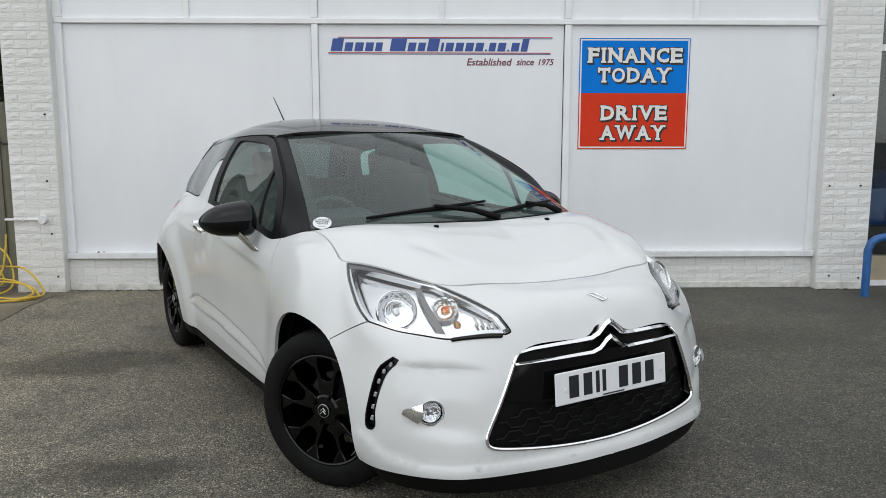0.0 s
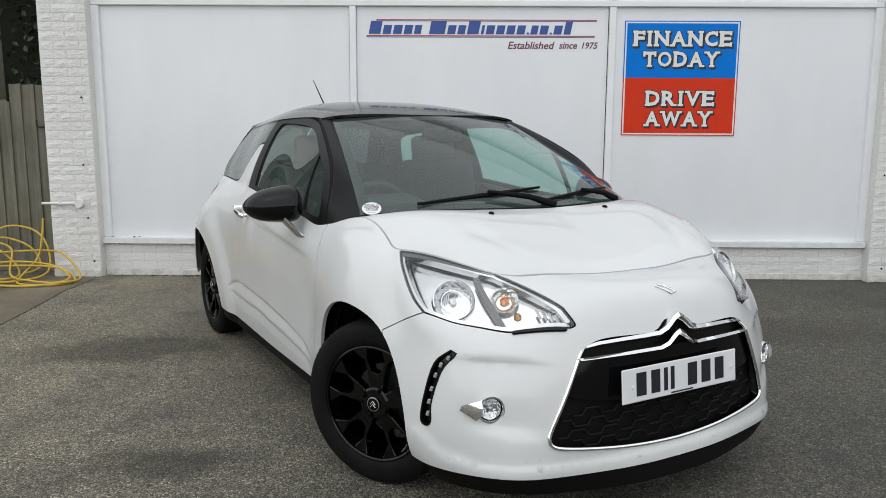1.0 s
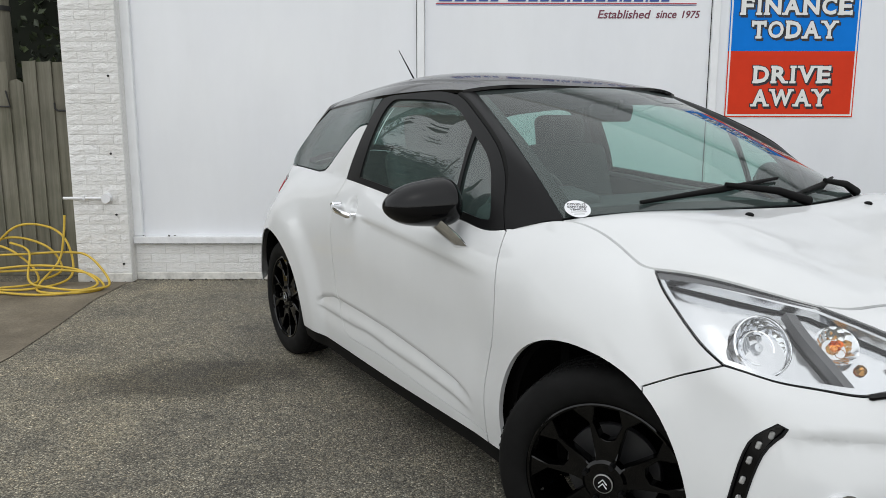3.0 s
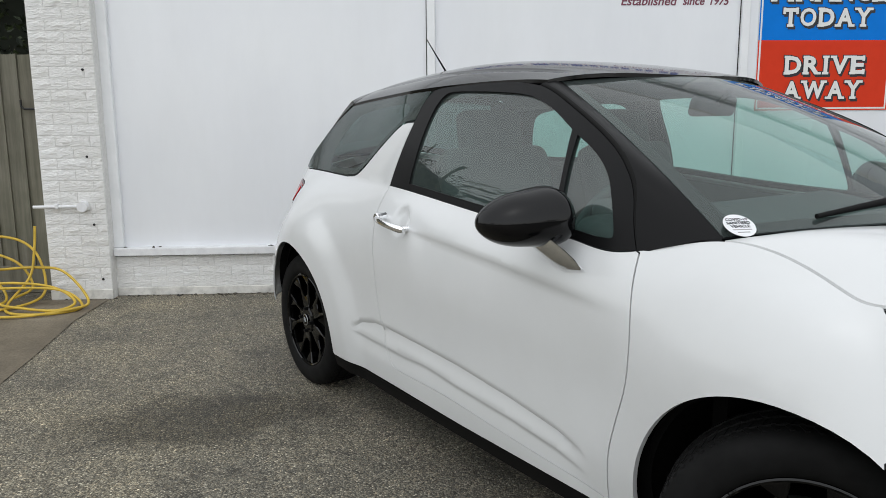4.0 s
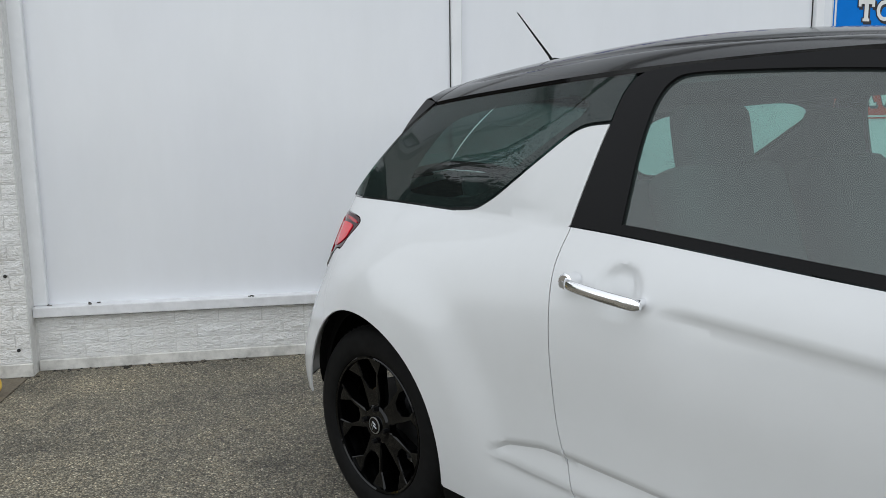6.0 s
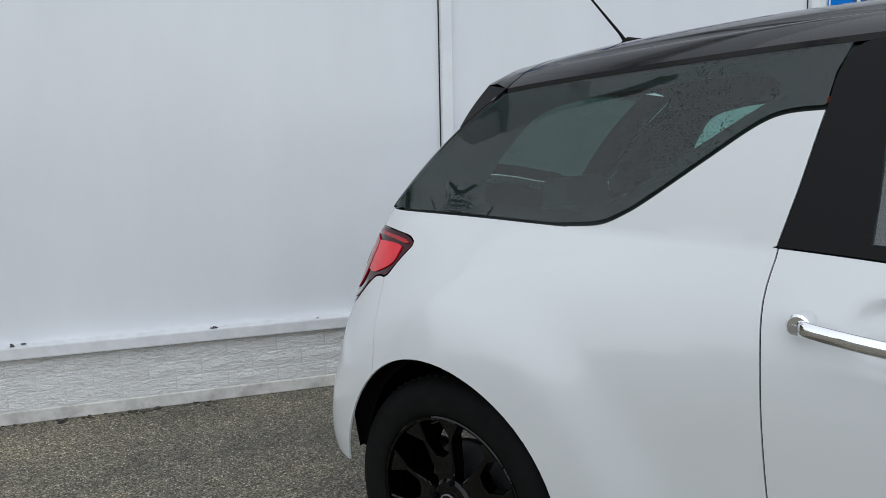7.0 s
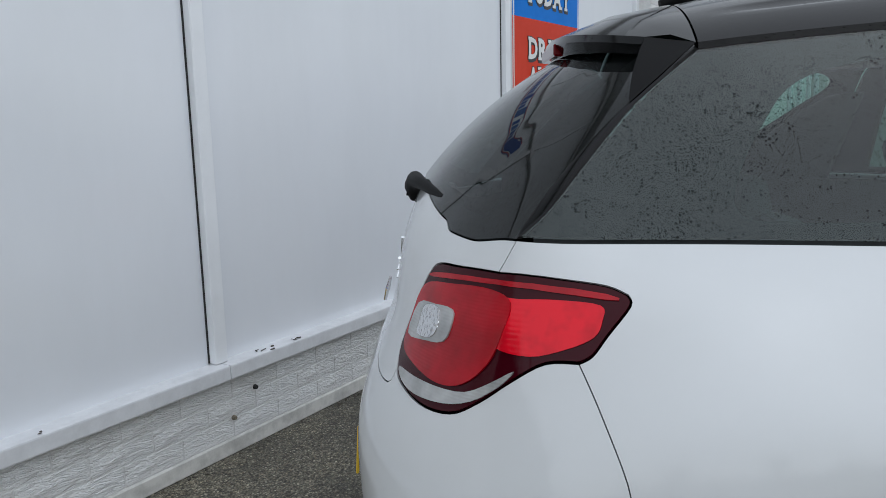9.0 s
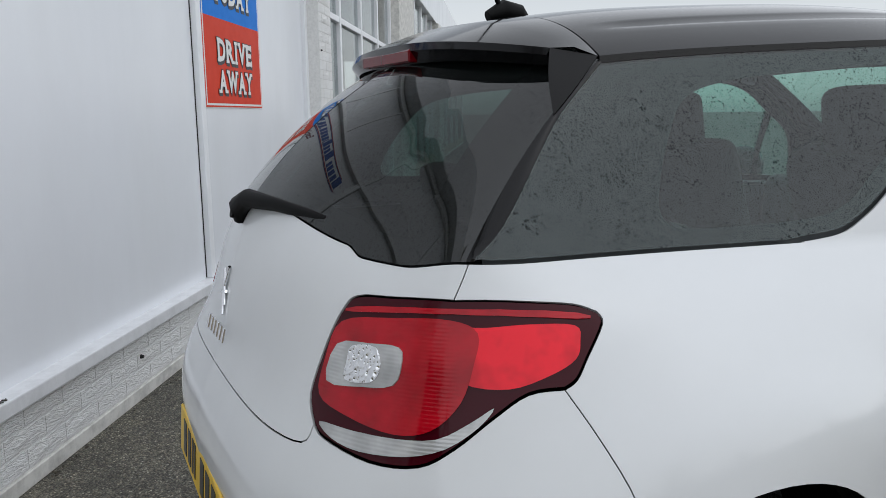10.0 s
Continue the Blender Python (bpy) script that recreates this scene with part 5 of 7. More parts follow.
# the fin behind the door, on the glasshouse side
FIN = [(-1.71, 1.216), (-1.775, 1.210), (-1.825, 1.188), (-1.905, 1.130), (-2.015, 1.050), (-2.07, 1.016), (-2.125, .993), (-2.21, .984)]
B_GAP = [(-1.752, .982), (-1.728, 1.085), (-1.712, 1.18), (-1.706, 1.216)]
belt_run = lambda x0, x1, n: np.array([(x, belt_z(x)) for x in np.linspace(x0, x1, n)])
seam_p = top_pt0(seam_u[:, 0])
fin_out = cat(curve2(B_GAP), curve2(FIN), np.stack([seam_p[:, 0], seam_p[:, 2]], 1))
fin = Cut(Side, fin_out, gap=.022, inset=.0012, whole=lambda q: np.abs(q[:, 1] - belt_z(q[:, 0])) < 8e-4)
pair("door", [door], PAINT, car, "white door skin with a pressed rib", .014)
pair("front_wing", [fender], PAINT, car, "", .014)
pair("quarter_panel", [quarter, fin], PAINT, car, "white rear quarter with an upswept fin")

# bumpers
def level(u, z):
    vs = np.linspace(0, .5, 200)
    return np.array([(k, LOWV * np.interp(z, body(np.full(200, k), vs)[:, 2], vs)) for k in u])


k0 = int(np.argmax(Low.at(arch_f)[:20, 2] > .2315))
bot_f = level(np.linspace(0, arch_f[k0][0] - .006, 26), .229)
GRILLE = [(.735, 0, .700), (.697, .045, .688), (.69, .10, .652), (.68, .25, .652), (.677, .31, .648), (.673, .350, .632), (.671, .385, .600), (.669, .431, .49), (.662, .478, .385), (.662, .488, .348), (.668, .470, .322), (.685, .41, .311), (.714, .267, .296), (.727, .12, .287), (.73, 0, .284)]
grille_run = low_xyz(GRILLE, 4)
grille_run[0, 0] = grille_run[-1, 0] = 0.0
drl = low_xyz([(.434, .692, .606), (.402, .730, .562), (.391, .763, .462), (.387, .775, .388), (.402, .770, .372), (.417, .757, .385), (.413, .753, .442), (.424, .721, .545), (.446, .686, .600)], 4)
FOG = (.541, .620, .442)
fog = low_xyz([(FOG[0] - .042 * math.cos(a) * .5, FOG[1] + .042 * math.cos(a) * .85, FOG[2] + .040 * math.sin(a)) for a in np.linspace(0, math.tau, 20, endpoint=False)])
fb_out = cat(np.array([(0.0, LOWV)]), top_run(0, U_NOTCH)[1:], hl_tip[::-1], hl_low[::-1], gap_bf[::-1], arch_f[k0:kf + 1][::-1], bot_f[::-1], np.array([(0, z) for z in np.linspace(bot_f[0, 1], grille_run[-1, 1], 6)]), grille_run[::-1], np.array([(0, z) for z in np.linspace(grille_run[0, 1], LOWV, 8)]))
FOLDS = [low_xyz([(.64, .44, .587 + d), (.57, .532, .597 + d), (.507, .611, .599 + d), (.445, .682, .602 + d)], 7) for d in (-.022, -.012, -.005, .002, .012)]
FOLDS += [low_xyz([(.617, .549, .362 + d), (.56, .61, .371 + d), (.512, .67, .380 + d), (.44, .735, .370 + d)], 7) for d in (-.014, .006, .026)]
FOLDS += [low_xyz([(.735, .02, .270 + d), (.714, .27, .268 + d), (.65, .50, .266 + d), (.58, .60, .260 + d), (.493, .669, .264 + d), (.40, .751, .292 + d), (.36, .785, .345 + d)], 7) for d in (-.016, 0, .016)]
front_bumper = Cut(Low, fb_out, [drl, fog], gap=.016, keep=middle, lines=FOLDS)
both("front_bumper", [front_bumper], PAINT, car, "white front bumper with a wide grille opening", .005, 75)
k33 = int(np.argmin(np.abs(Low.at(arch_r)[:, 2] - .335) + (np.arange(len(arch_r)) < 20)))
bot_r = level(np.linspace(arch_r[k33][0] + .004, KU[-1], 26), .335)
rb_out = cat(gap_br[::-1], tl_low, gap_hl, np.array([(KU[-1], z) for z in np.linspace(gap_hl[-1, 1], bot_r[-1, 1], 10)]), bot_r[::-1], arch_r[kr:k33 + 1][::-1])
rear_bumper = Cut(Low, rb_out, gap=.022, inset=.0009, keep=middle)
both("rear_bumper", [rear_bumper], PAINT, car)
hatch_out = cat(gap_hq, tail_run(U_QCOR, KU[-1], 60), np.array([(KU[-1], z) for z in np.linspace(LOWV, gap_hl[-1, 1], 8)]), gap_hl[::-1], tl_in)
tailgate = Cut(Low, hatch_out, gap=.022, inset=.0017, keep=middle)
both("tailgate", [tailgate], PAINT, car, "white tailgate skin below the rear window")
ULIP = arch_f[0][0] - .06
lip = Cut(Low, cat(level(np.linspace(0, ULIP, 26), .2285), np.array([(u, 0.0) for u in np.linspace(ULIP - .05, 0, 26)])), gap=.03, keep=middle, lift=-.006, inset=0)
both("front_lip", [lip], MATT_BLACK, car, "black plastic lip under the bumper")
# black trim under the sills
skirt = Cut(Low, cat(low_xz([(-.40, .222), (-1.2, .219), (-2.13, .228), (-2.13, .17), (-1.2, .165), (-.40, .168)])), gap=.035, lift=-.004)
pair("sill_trim", [skirt], MATT_BLACK, car, "black plastic sill trim")

# inner shell so that joints and openings look into the dark
lin_r, lin_f = level(np.linspace(arch_r[k33][0], KU[-1], 20), .34), level(np.linspace(0, arch_f[0][0] - .008, 20), .21)
liner = Cut(Low, cat(top_run(0, KU[-1], 60) - (0, .004), np.array([(KU[-1], z) for z in np.linspace(LOWV, lin_r[-1, 1], 12)])[1:], lin_r[::-1], arch_r[:k33][::-1], low_xz([(-2.1, .24), (-.42, .24)]), arch_f[::-1], lin_f[::-1], np.array([(0, z) for z in np.linspace(lin_f[0, 1], LOWV, 12)])[1:-1]), gap=.05, inset=0.0, keep=middle, lift=-.062)
both("inner_shell", [liner], LINER, car, "", 0)

# ----- bonnet -----
def top_pt(u):
    return body(np.atleast_1d(u), np.ones(np.size(u)))


MIDLINE = Cubic([0, .18, .62, .88, 1.0], [(.487, 0, .815), (.40, 0, .848), (.193, 0, .920), (.05, 0, .962), (-.03, 0, .985)])


def rear_edge(b):
    return np.stack([-.03 - .256 * b ** 2.2, .70 * b, .985 + .012 * b - .037 * b ** 4], 1)


def bonnet(a, b):
    """a: front to rear, b: middle to edge."""
    front = top_pt(b * U_NOTCH)
    side = top_pt(U_NOTCH + a * (U_WS - U_NOTCH))
    mid = MIDLINE(a)
    rear = rear_edge(b)
    A, B = a[:, None], b[:, None]
    c00, c01, c10, c11 = top_pt(0.0), top_pt(U_NOTCH), MIDLINE(np.array([1.0])), rear_edge(np.array([1.0]))
    p = (1 - B) * mid + B * side + (1 - A) * front + A * rear - ((1 - A) * (1 - B) * c00 + (1 - A) * B * c01 + A * (1 - B) * c10 + A * B * c11)
    p[:, 2] += .006 * np.sin(np.pi * b) * np.sin(np.pi * a) + .050 * b ** 3 * (1 - b) ** .9 / .1255 * np.abs(np.sin(np.pi * a)) ** .7
    # pressed lines running back from the nose
    p[:, 2] -= .004 * np.exp(-((b - .55 - .12 * a) / .05) ** 2) * np.sin(np.pi * np.clip(a * 1.1, 0, 1))
    return p


class Bonnet:
    @staticmethod
    def at(q):
        q = np.asarray(q, float)
        return bonnet(np.clip(q[:, 0], 0, 1), np.clip(q[:, 1], 0, 1))


bm = bmesh.new()
p = grid(lambda a, b: bonnet(.0065 + a * .991, b * .9955).T, 40, 30)
for s in (-1, 1):
    add_grid(bm, p, flip=False, side=s)
clean(bm)
edge_e = [e for e in bm.edges if len(e.link_faces) == 1]
made = bmesh.ops.extrude_edge_only(bm, edges=edge_e)
for v in made["geom"]:
    if isinstance(v, bmesh.types.BMVert):
        v.co.z -= .012
        v.co.x -= .002
smooth(part("bonnet", bm, PAINT, car, "white bonnet with two black washer jets"), 35)

# ----- windscreen, pillars, roof -----
def screen(s, t):
    """s: -1..1 across, t: 0 cowl to 1 header."""
    k = np.abs(s)
    base = np.stack([-.055 - .235 * k ** 2.2, .690 * s, .988 + .012 * k - .034 * k ** 4], 1)
    top = np.stack([-.925 - .120 * k ** 2, .503 * s, 1.362 - .017 * k ** 2], 1)
    T = t[:, None]
    p = base * (1 - T) + top * T
    p += np.array((.36, 0, .93)) * (.022 * 4 * t * (1 - t) * (1 - .3 * k))[:, None]
    return p


def both_grid(name, fn, na, nb, mat, label="", thick=0.004):
    g = grid(fn, na, nb)
    bm = bmesh.new()
    add_grid(bm, g, side=-1)
    ob = part(name, bm, mat, car, label)
    return smooth(ob, 50)


wind = both_grid("windscreen", lambda a, b: screen(2 * a - 1, b).T, 41, 20, SCREEN, "green-tinted windscreen beaded with rain")
wind.visible_shadow = False


def strip_of(fn, runs, name, mat, lift):
    """Border bands laid just inside a pane: runs of (a0, a1, b0, b1)."""
    bm = bmesh.new()
    for a0, a1, b0, b1, na, nb in runs:
        g = grid(lambda a, b: (fn(a0 + a * (a1 - a0), b0 + b * (b1 - b0)) + lift).T, na, nb)
        add_grid(bm, g, side=-1)
    return smooth(part(name, bm, mat, car), 60)


SCR = lambda a, b: screen(2 * a - 1, b)
strip_of(SCR, [(0, 1, 0, .045, 31, 3), (0, 1, .955, 1, 31, 3), (0, .028, .045, .955, 3, 20), (.972, 1, .045, .955, 3, 20)], "screen_border", BAND, np.array((-.002, 0, -.004)))

# A pillars between the screen edge and the door joint
GAP_A = [(-.483, .905), (-.508, .972), (-.532, 1.045), (-.57, 1.098), (-.645, 1.157), (-.78, 1.225), (-.97, 1.303), (-1.07, 1.333)]
ga = curve2(GAP_A, 5)


def pillar(a, b):
    """a: bottom to top, b: from the screen to the door joint."""
    d = np.r_[0, np.cumsum(np.linalg.norm(np.diff(ga, axis=0), axis=1))]
    d /= d[-1]
    x, z = np.interp(a, d, ga[:, 0]), np.interp(a, d, ga[:, 1])
    outer = np.stack([x, side_w(x, z) - .001, z], 1)
    inner = screen(np.ones_like(a) * 1.004, a ** 0.86)
    inner[:, 1] = np.abs(inner[:, 1])
    B = b[:, None]
    p = inner * (1 - B) + outer * B
    p += np.array((.25, .75, .6)) * (.010 * 4 * b * (1 - b))[:, None]
    return p


for s in (-1, 1):
    bm = bmesh.new()
    add_grid(bm, grid(lambda a, b: pillar(a, b).T, 30, 8), flip=True, side=s)
    smooth(part("pillar_cover", bm, SATIN_BLACK, car, "satin black windscreen pillar"), 50)
# lower edge of the pillar where it meets the wing
for s in (-1, 1):
    bm = bmesh.new()
    a0 = pillar(np.zeros(10), np.linspace(0, 1, 10))
    us = np.linspace(U_WS, U_DOORF, 10)
    b0 = top_pt(us) + (0, 0, -.004)
    add_grid(bm, np.stack([a0, b0], 1), flip=False, side=s)
    smooth(part("pillar_foot", bm, SATIN_BLACK, car), 50)

# door window frame with its two panes
ROOF_RUN = [(-1.07, 1.333), (-1.2, 1.3485), (-1.35, 1.350), (-1.5, 1.346), (-1.62, 1.341), (-1.675, 1.326), (-1.700, 1.28), (-1.706, 1.216)]
frame_out = cat(curve2(GAP_A), curve2(ROOF_RUN), curve2(B_GAP)[::-1], belt_run(-1.752, -.483, 40))
PANE_A = [(-1.604, .998), (-1.602, 1.075), (-1.604, 1.195), (-1.598, 1.27), (-1.575, 1.310), (-1.53, 1.322), (-1.41, 1.321), (-1.25, 1.314), (-1.10, 1.300), (-.97, 1.263), (-.835, 1.200)]
pane_a = cat(curve2(PANE_A, 4), np.array([(-.812, 1.10), (-.795, 1.0), (-.79, .962)]), np.array([(x, belt_z(x) + .027) for x in np.linspace(-.8, -1.6, 20)]))
PANE_B = [(-.800, 1.184), (-.705, 1.139), (-.635, 1.085), (-.592, 1.015), (-.566, .950), (-.572, .936)]
pane_b = cat(curve2(PANE_B, 4), np.array([(-.62, .936), (-.70, .943), (-.764, .951), (-.773, 1.0), (-.787, 1.09)]))
frame_cut = Cut(Side, frame_out, [pane_a, pane_b], gap=.03)
pair("window_frame", [frame_cut], SATIN_BLACK, car, "satin black door window frame", .014)
for name, loop in (("door_window", pane_a), ("quarter_light", pane_b)):
    c = Cut(Side, loop, gap=.05, inset=-.003, lift=-.008)
    for o in pair(name, [c], GLASS, car, "green-tinted side glass with rain drops", 0):
        o.visible_shadow = False

# rear side glass
q_roof = [(x, ROOF_EDGE(x) - .008) for x in np.linspace(-1.682, -2.497, 14)]
REAR_LINE = [(-2.505, 1.285), (-2.57, 1.235), (-2.625, 1.188), (-2.70, 1.105), (-2.76, 1.035), (-2.806, .992)]
qg_out = cat(np.array([(-1.706, 1.222), (-1.700, 1.28)]), np.array(q_roof), curve2(REAR_LINE, 4), belt_run(-2.80, -2.24, 20) + (0, .004), curve2(FIN)[::-1] + (-.002, .006))
hole_pts = [(-1.80, 1.255), (-1.86, 1.285), (-2.05, 1.275), (-2.25, 1.255), (-2.36, 1.225), (-2.42, 1.16), (-2.46, 1.09), (-2.47, 1.04), (-2.42, 1.022), (-2.2, 1.024), (-2.10, 1.045), (-2.02, 1.10), (-1.88, 1.195)]
hole = np.array([(p.x, p.y) for p in spline([(a, b, 0) for a, b in hole_pts], 5, True)])
for o in pair("rear_side_window", [Cut(Side, qg_out, gap=.05)], DARK_GLASS, car, "dark tinted wet rear side window", 0.006):
    o.visible_shadow = False
pair("window_border", [Cut(Side, qg_out, [hole], gap=.05, inset=.004, lift=-.004)], BAND, car, "", 0)


# roof skin
def roof(a, b):
    """a: front to rear, b: 0 middle to 1 edge."""
    x0 = -.935 - .118 * b ** 2
    x1 = -2.50 + .02 * (1 - b ** 2)
    x = x0 + (x1 - x0) * a
    w = b * (side_w(x, ROOF_EDGE(x)) - .002)
    z = roof_z(x, w) + .002
    # long recess lines beside the roof panel
    z = z - .006 * np.exp(-((b - .80) / .018) ** 2) * step(.02, .1, a) * (1 - step(.9, .98, a))
    return np.stack([x, w, z], 1)


bm = bmesh.new()
for s in (-1, 1):
    add_grid(bm, grid(lambda a, b: roof(a, b).T, 50, 40), flip=False, side=s)
clean(bm)
made = bmesh.ops.extrude_edge_only(bm, edges=[e for e in bm.edges if len(e.link_faces) == 1])
for v in made["geom"]:
    if isinstance(v, bmesh.types.BMVert):
        v.co.z -= .012
smooth(part("roof", bm, ROOF_BLACK, car, "gloss black roof beaded with rain"), 35)
# lining under the roof
bm = bmesh.new()
for s in (-1, 1):
    add_grid(bm, grid(lambda a, b: (roof(a, b * .97) - (0, 0, .03)).T, 20, 12), flip=False, side=s)
smooth(part("headlining", clean(bm), DASH, car), 60)


# rear window and spoiler
def rear_pane(a, b):
    """a: bottom to top, b: 0 middle to 1 side line."""
    ub = KU[-1] - b * (KU[-1] - U_QCOR)
    bot = body(ub, tail_v(ub)) + (0, 0, .003)
    top = np.stack([-2.615 + .11 * b ** 2.4, .483 * b, 1.338 - .048 * b ** 2.2], 1)
    A = a[:, None]
    p = bot * (1 - A) + top * A
    p += np.array((-.72, .12, .60)) * (.030 * 4 * a * (1 - a))[:, None] * (1 - .35 * b ** 3)[:, None]
    return p


bm = bmesh.new()
for s in (-1, 1):
    add_grid(bm, grid(lambda a, b: rear_pane(a, b * .993).T, 26, 60), flip=True, side=s)
rearw = smooth(part("rear_window", clean(bm), REAR_GLASS, car, "black-tinted curved rear window, wet"), 60)
bm = bmesh.new()
for s in (-1, 1):
    add_grid(bm, grid(lambda a, b: (rear_pane(a, .80 + .19 * b) - np.array((-.003, .002, .003))).T, 20, 6), flip=True, side=s)
    add_grid(bm, grid(lambda a, b: (rear_pane(a * .10, .8 * b) - np.array((-.003, 0, .003))).T, 4, 60), flip=True, side=s)
smooth(part("window_border", clean(bm), BAND, car), 60)


# gloss strip round the corner from the rear glass to the side glass
zs = np.linspace(.99, 1.286, 24)
edge_p = rear_pane(np.linspace(0, 1, 80), np.full(80, .990))
line_p = curve2(REAR_LINE, 4)[::-1]
for s in (-1, 1):
    c0 = np.stack([np.interp(zs, edge_p[:, 2], edge_p[:, k]) for k in range(3)], 1)
    lx = np.interp(zs, line_p[:, 1], line_p[:, 0]) + .006
    c2 = np.stack([lx, side_w(lx, zs) - .0015, zs], 1)
    c1 = (c0 + c2) / 2 + np.array((-.002, .004, .001))
    bm = bmesh.new()
    add_grid(bm, np.stack([c0, c1, c2], 1), side=s)
    smooth(part("corner_strip", bm, GLOSS_BLACK, car, "gloss black corner strip"), 60)


def spoiler_ring(b):
    """Section of the spoiler, from the roof joint over the tip and back under to the glass."""
    tip = np.stack([-2.694 + .113 * b ** 3.0, .444 * b, 1.342 - .032 * b ** 2.4], 1)
    e = roof(np.ones_like(b), b) + (-.004, 0, 0)
    mid = e * .5 + tip * .5 + np.stack([0 * b, 0 * b, .012 - .004 * b], 1)
    low = tip + np.stack([.012 + 0 * b, 0 * b, -.042 + .012 * b], 1)
    back = tip + np.stack([.080 - .02 * b, -.01 * b, -.036 + .010 * b], 1)
    face = tip + np.stack([-.006 + 0 * b, 0 * b, -.016 + .004 * b], 1)
    return np.stack([e, mid, tip, face, low, back], 1)


b = np.linspace(0, 1, 24)
ring = spoiler_ring(b)
bm = bmesh.new()
for s in (-1, 1):
    add_grid(bm, ring, flip=True, side=s)
clean(bm)
smooth(part("spoiler", bm, GLOSS_BLACK, car, "gloss black roof spoiler"), 40)
# cheeks closing the spoiler down to the side line
for s in (-1, 1):
    bm = bmesh.new()
    top, tip, under = ring[-1][0], ring[-1][2], ring[-1][4]
    foot = np.array((-2.622, side_w(-2.622, 1.200) + .001, 1.200))
    outer = [top + (foot - top) * k + np.array((0, .004, .0)) * math.sin(math.pi * k) for k in np.linspace(0, 1, 9)]
    inner = [tip + (foot - tip) * k + np.array((-.006, .0, .0)) * math.sin(math.pi * k) for k in np.linspace(0, .985, 9)]
    deep = [p + np.array((.022, -.012, -.012)) for p in inner]
    rows = [[bm.verts.new(p * (1, s, 1)) for p in run] for run in (outer, inner, deep)]
    for r0, r1 in zip(rows, rows[1:]):
        for i in range(8):
            bm.faces.new((r0[i], r0[i + 1], r1[i + 1], r1[i]))
    bmesh.ops.recalc_face_normals(bm, faces=bm.faces)
    smooth(part("spoiler_cheek", bm, SATIN_BLACK, car), 80)

# ---------- the white car: wheels ----------
def revolve(profile, segs=56):
    """Turn a (radius, out) profile about the wheel's axle; out is towards +y."""
    bm = bmesh.new()
    rings = [[bm.verts.new((r * math.cos(k * math.tau / segs), o, r * math.sin(k * math.tau / segs))) for k in range(segs)] for r, o in profile]
    for a, b in zip(rings, rings[1:]):
        for k in range(segs):
            j = (k + 1) % segs
            bm.faces.new((a[k], a[j], b[j], b[k]))
    bmesh.ops.recalc_face_normals(bm, faces=bm.faces)
    return bm


def slab(pts, thick, crown=0.004, bevel=0.0025):
    """A solid from an outline in (x, z), its face towards +y; pts carry the face's out as a third number."""
    bm = bmesh.new()
    front = [bm.verts.new((x, o, z)) for x, z, o in pts]
    back = [bm.verts.new((x, o - thick, z)) for x, z, o in pts]
    n = len(pts)
    ff = bm.faces.new(front)
    for i in range(n):
        j = (i + 1) % n
        bm.faces.new((front[j], front[i], back[i], back[j]))
    bmesh.ops.recalc_face_normals(bm, faces=bm.faces)
    if bevel:
        bmesh.ops.bevel(bm, geom=[e for e in ff.edges], offset=bevel, segments=2, affect="EDGES", profile=0.5)
    return bm


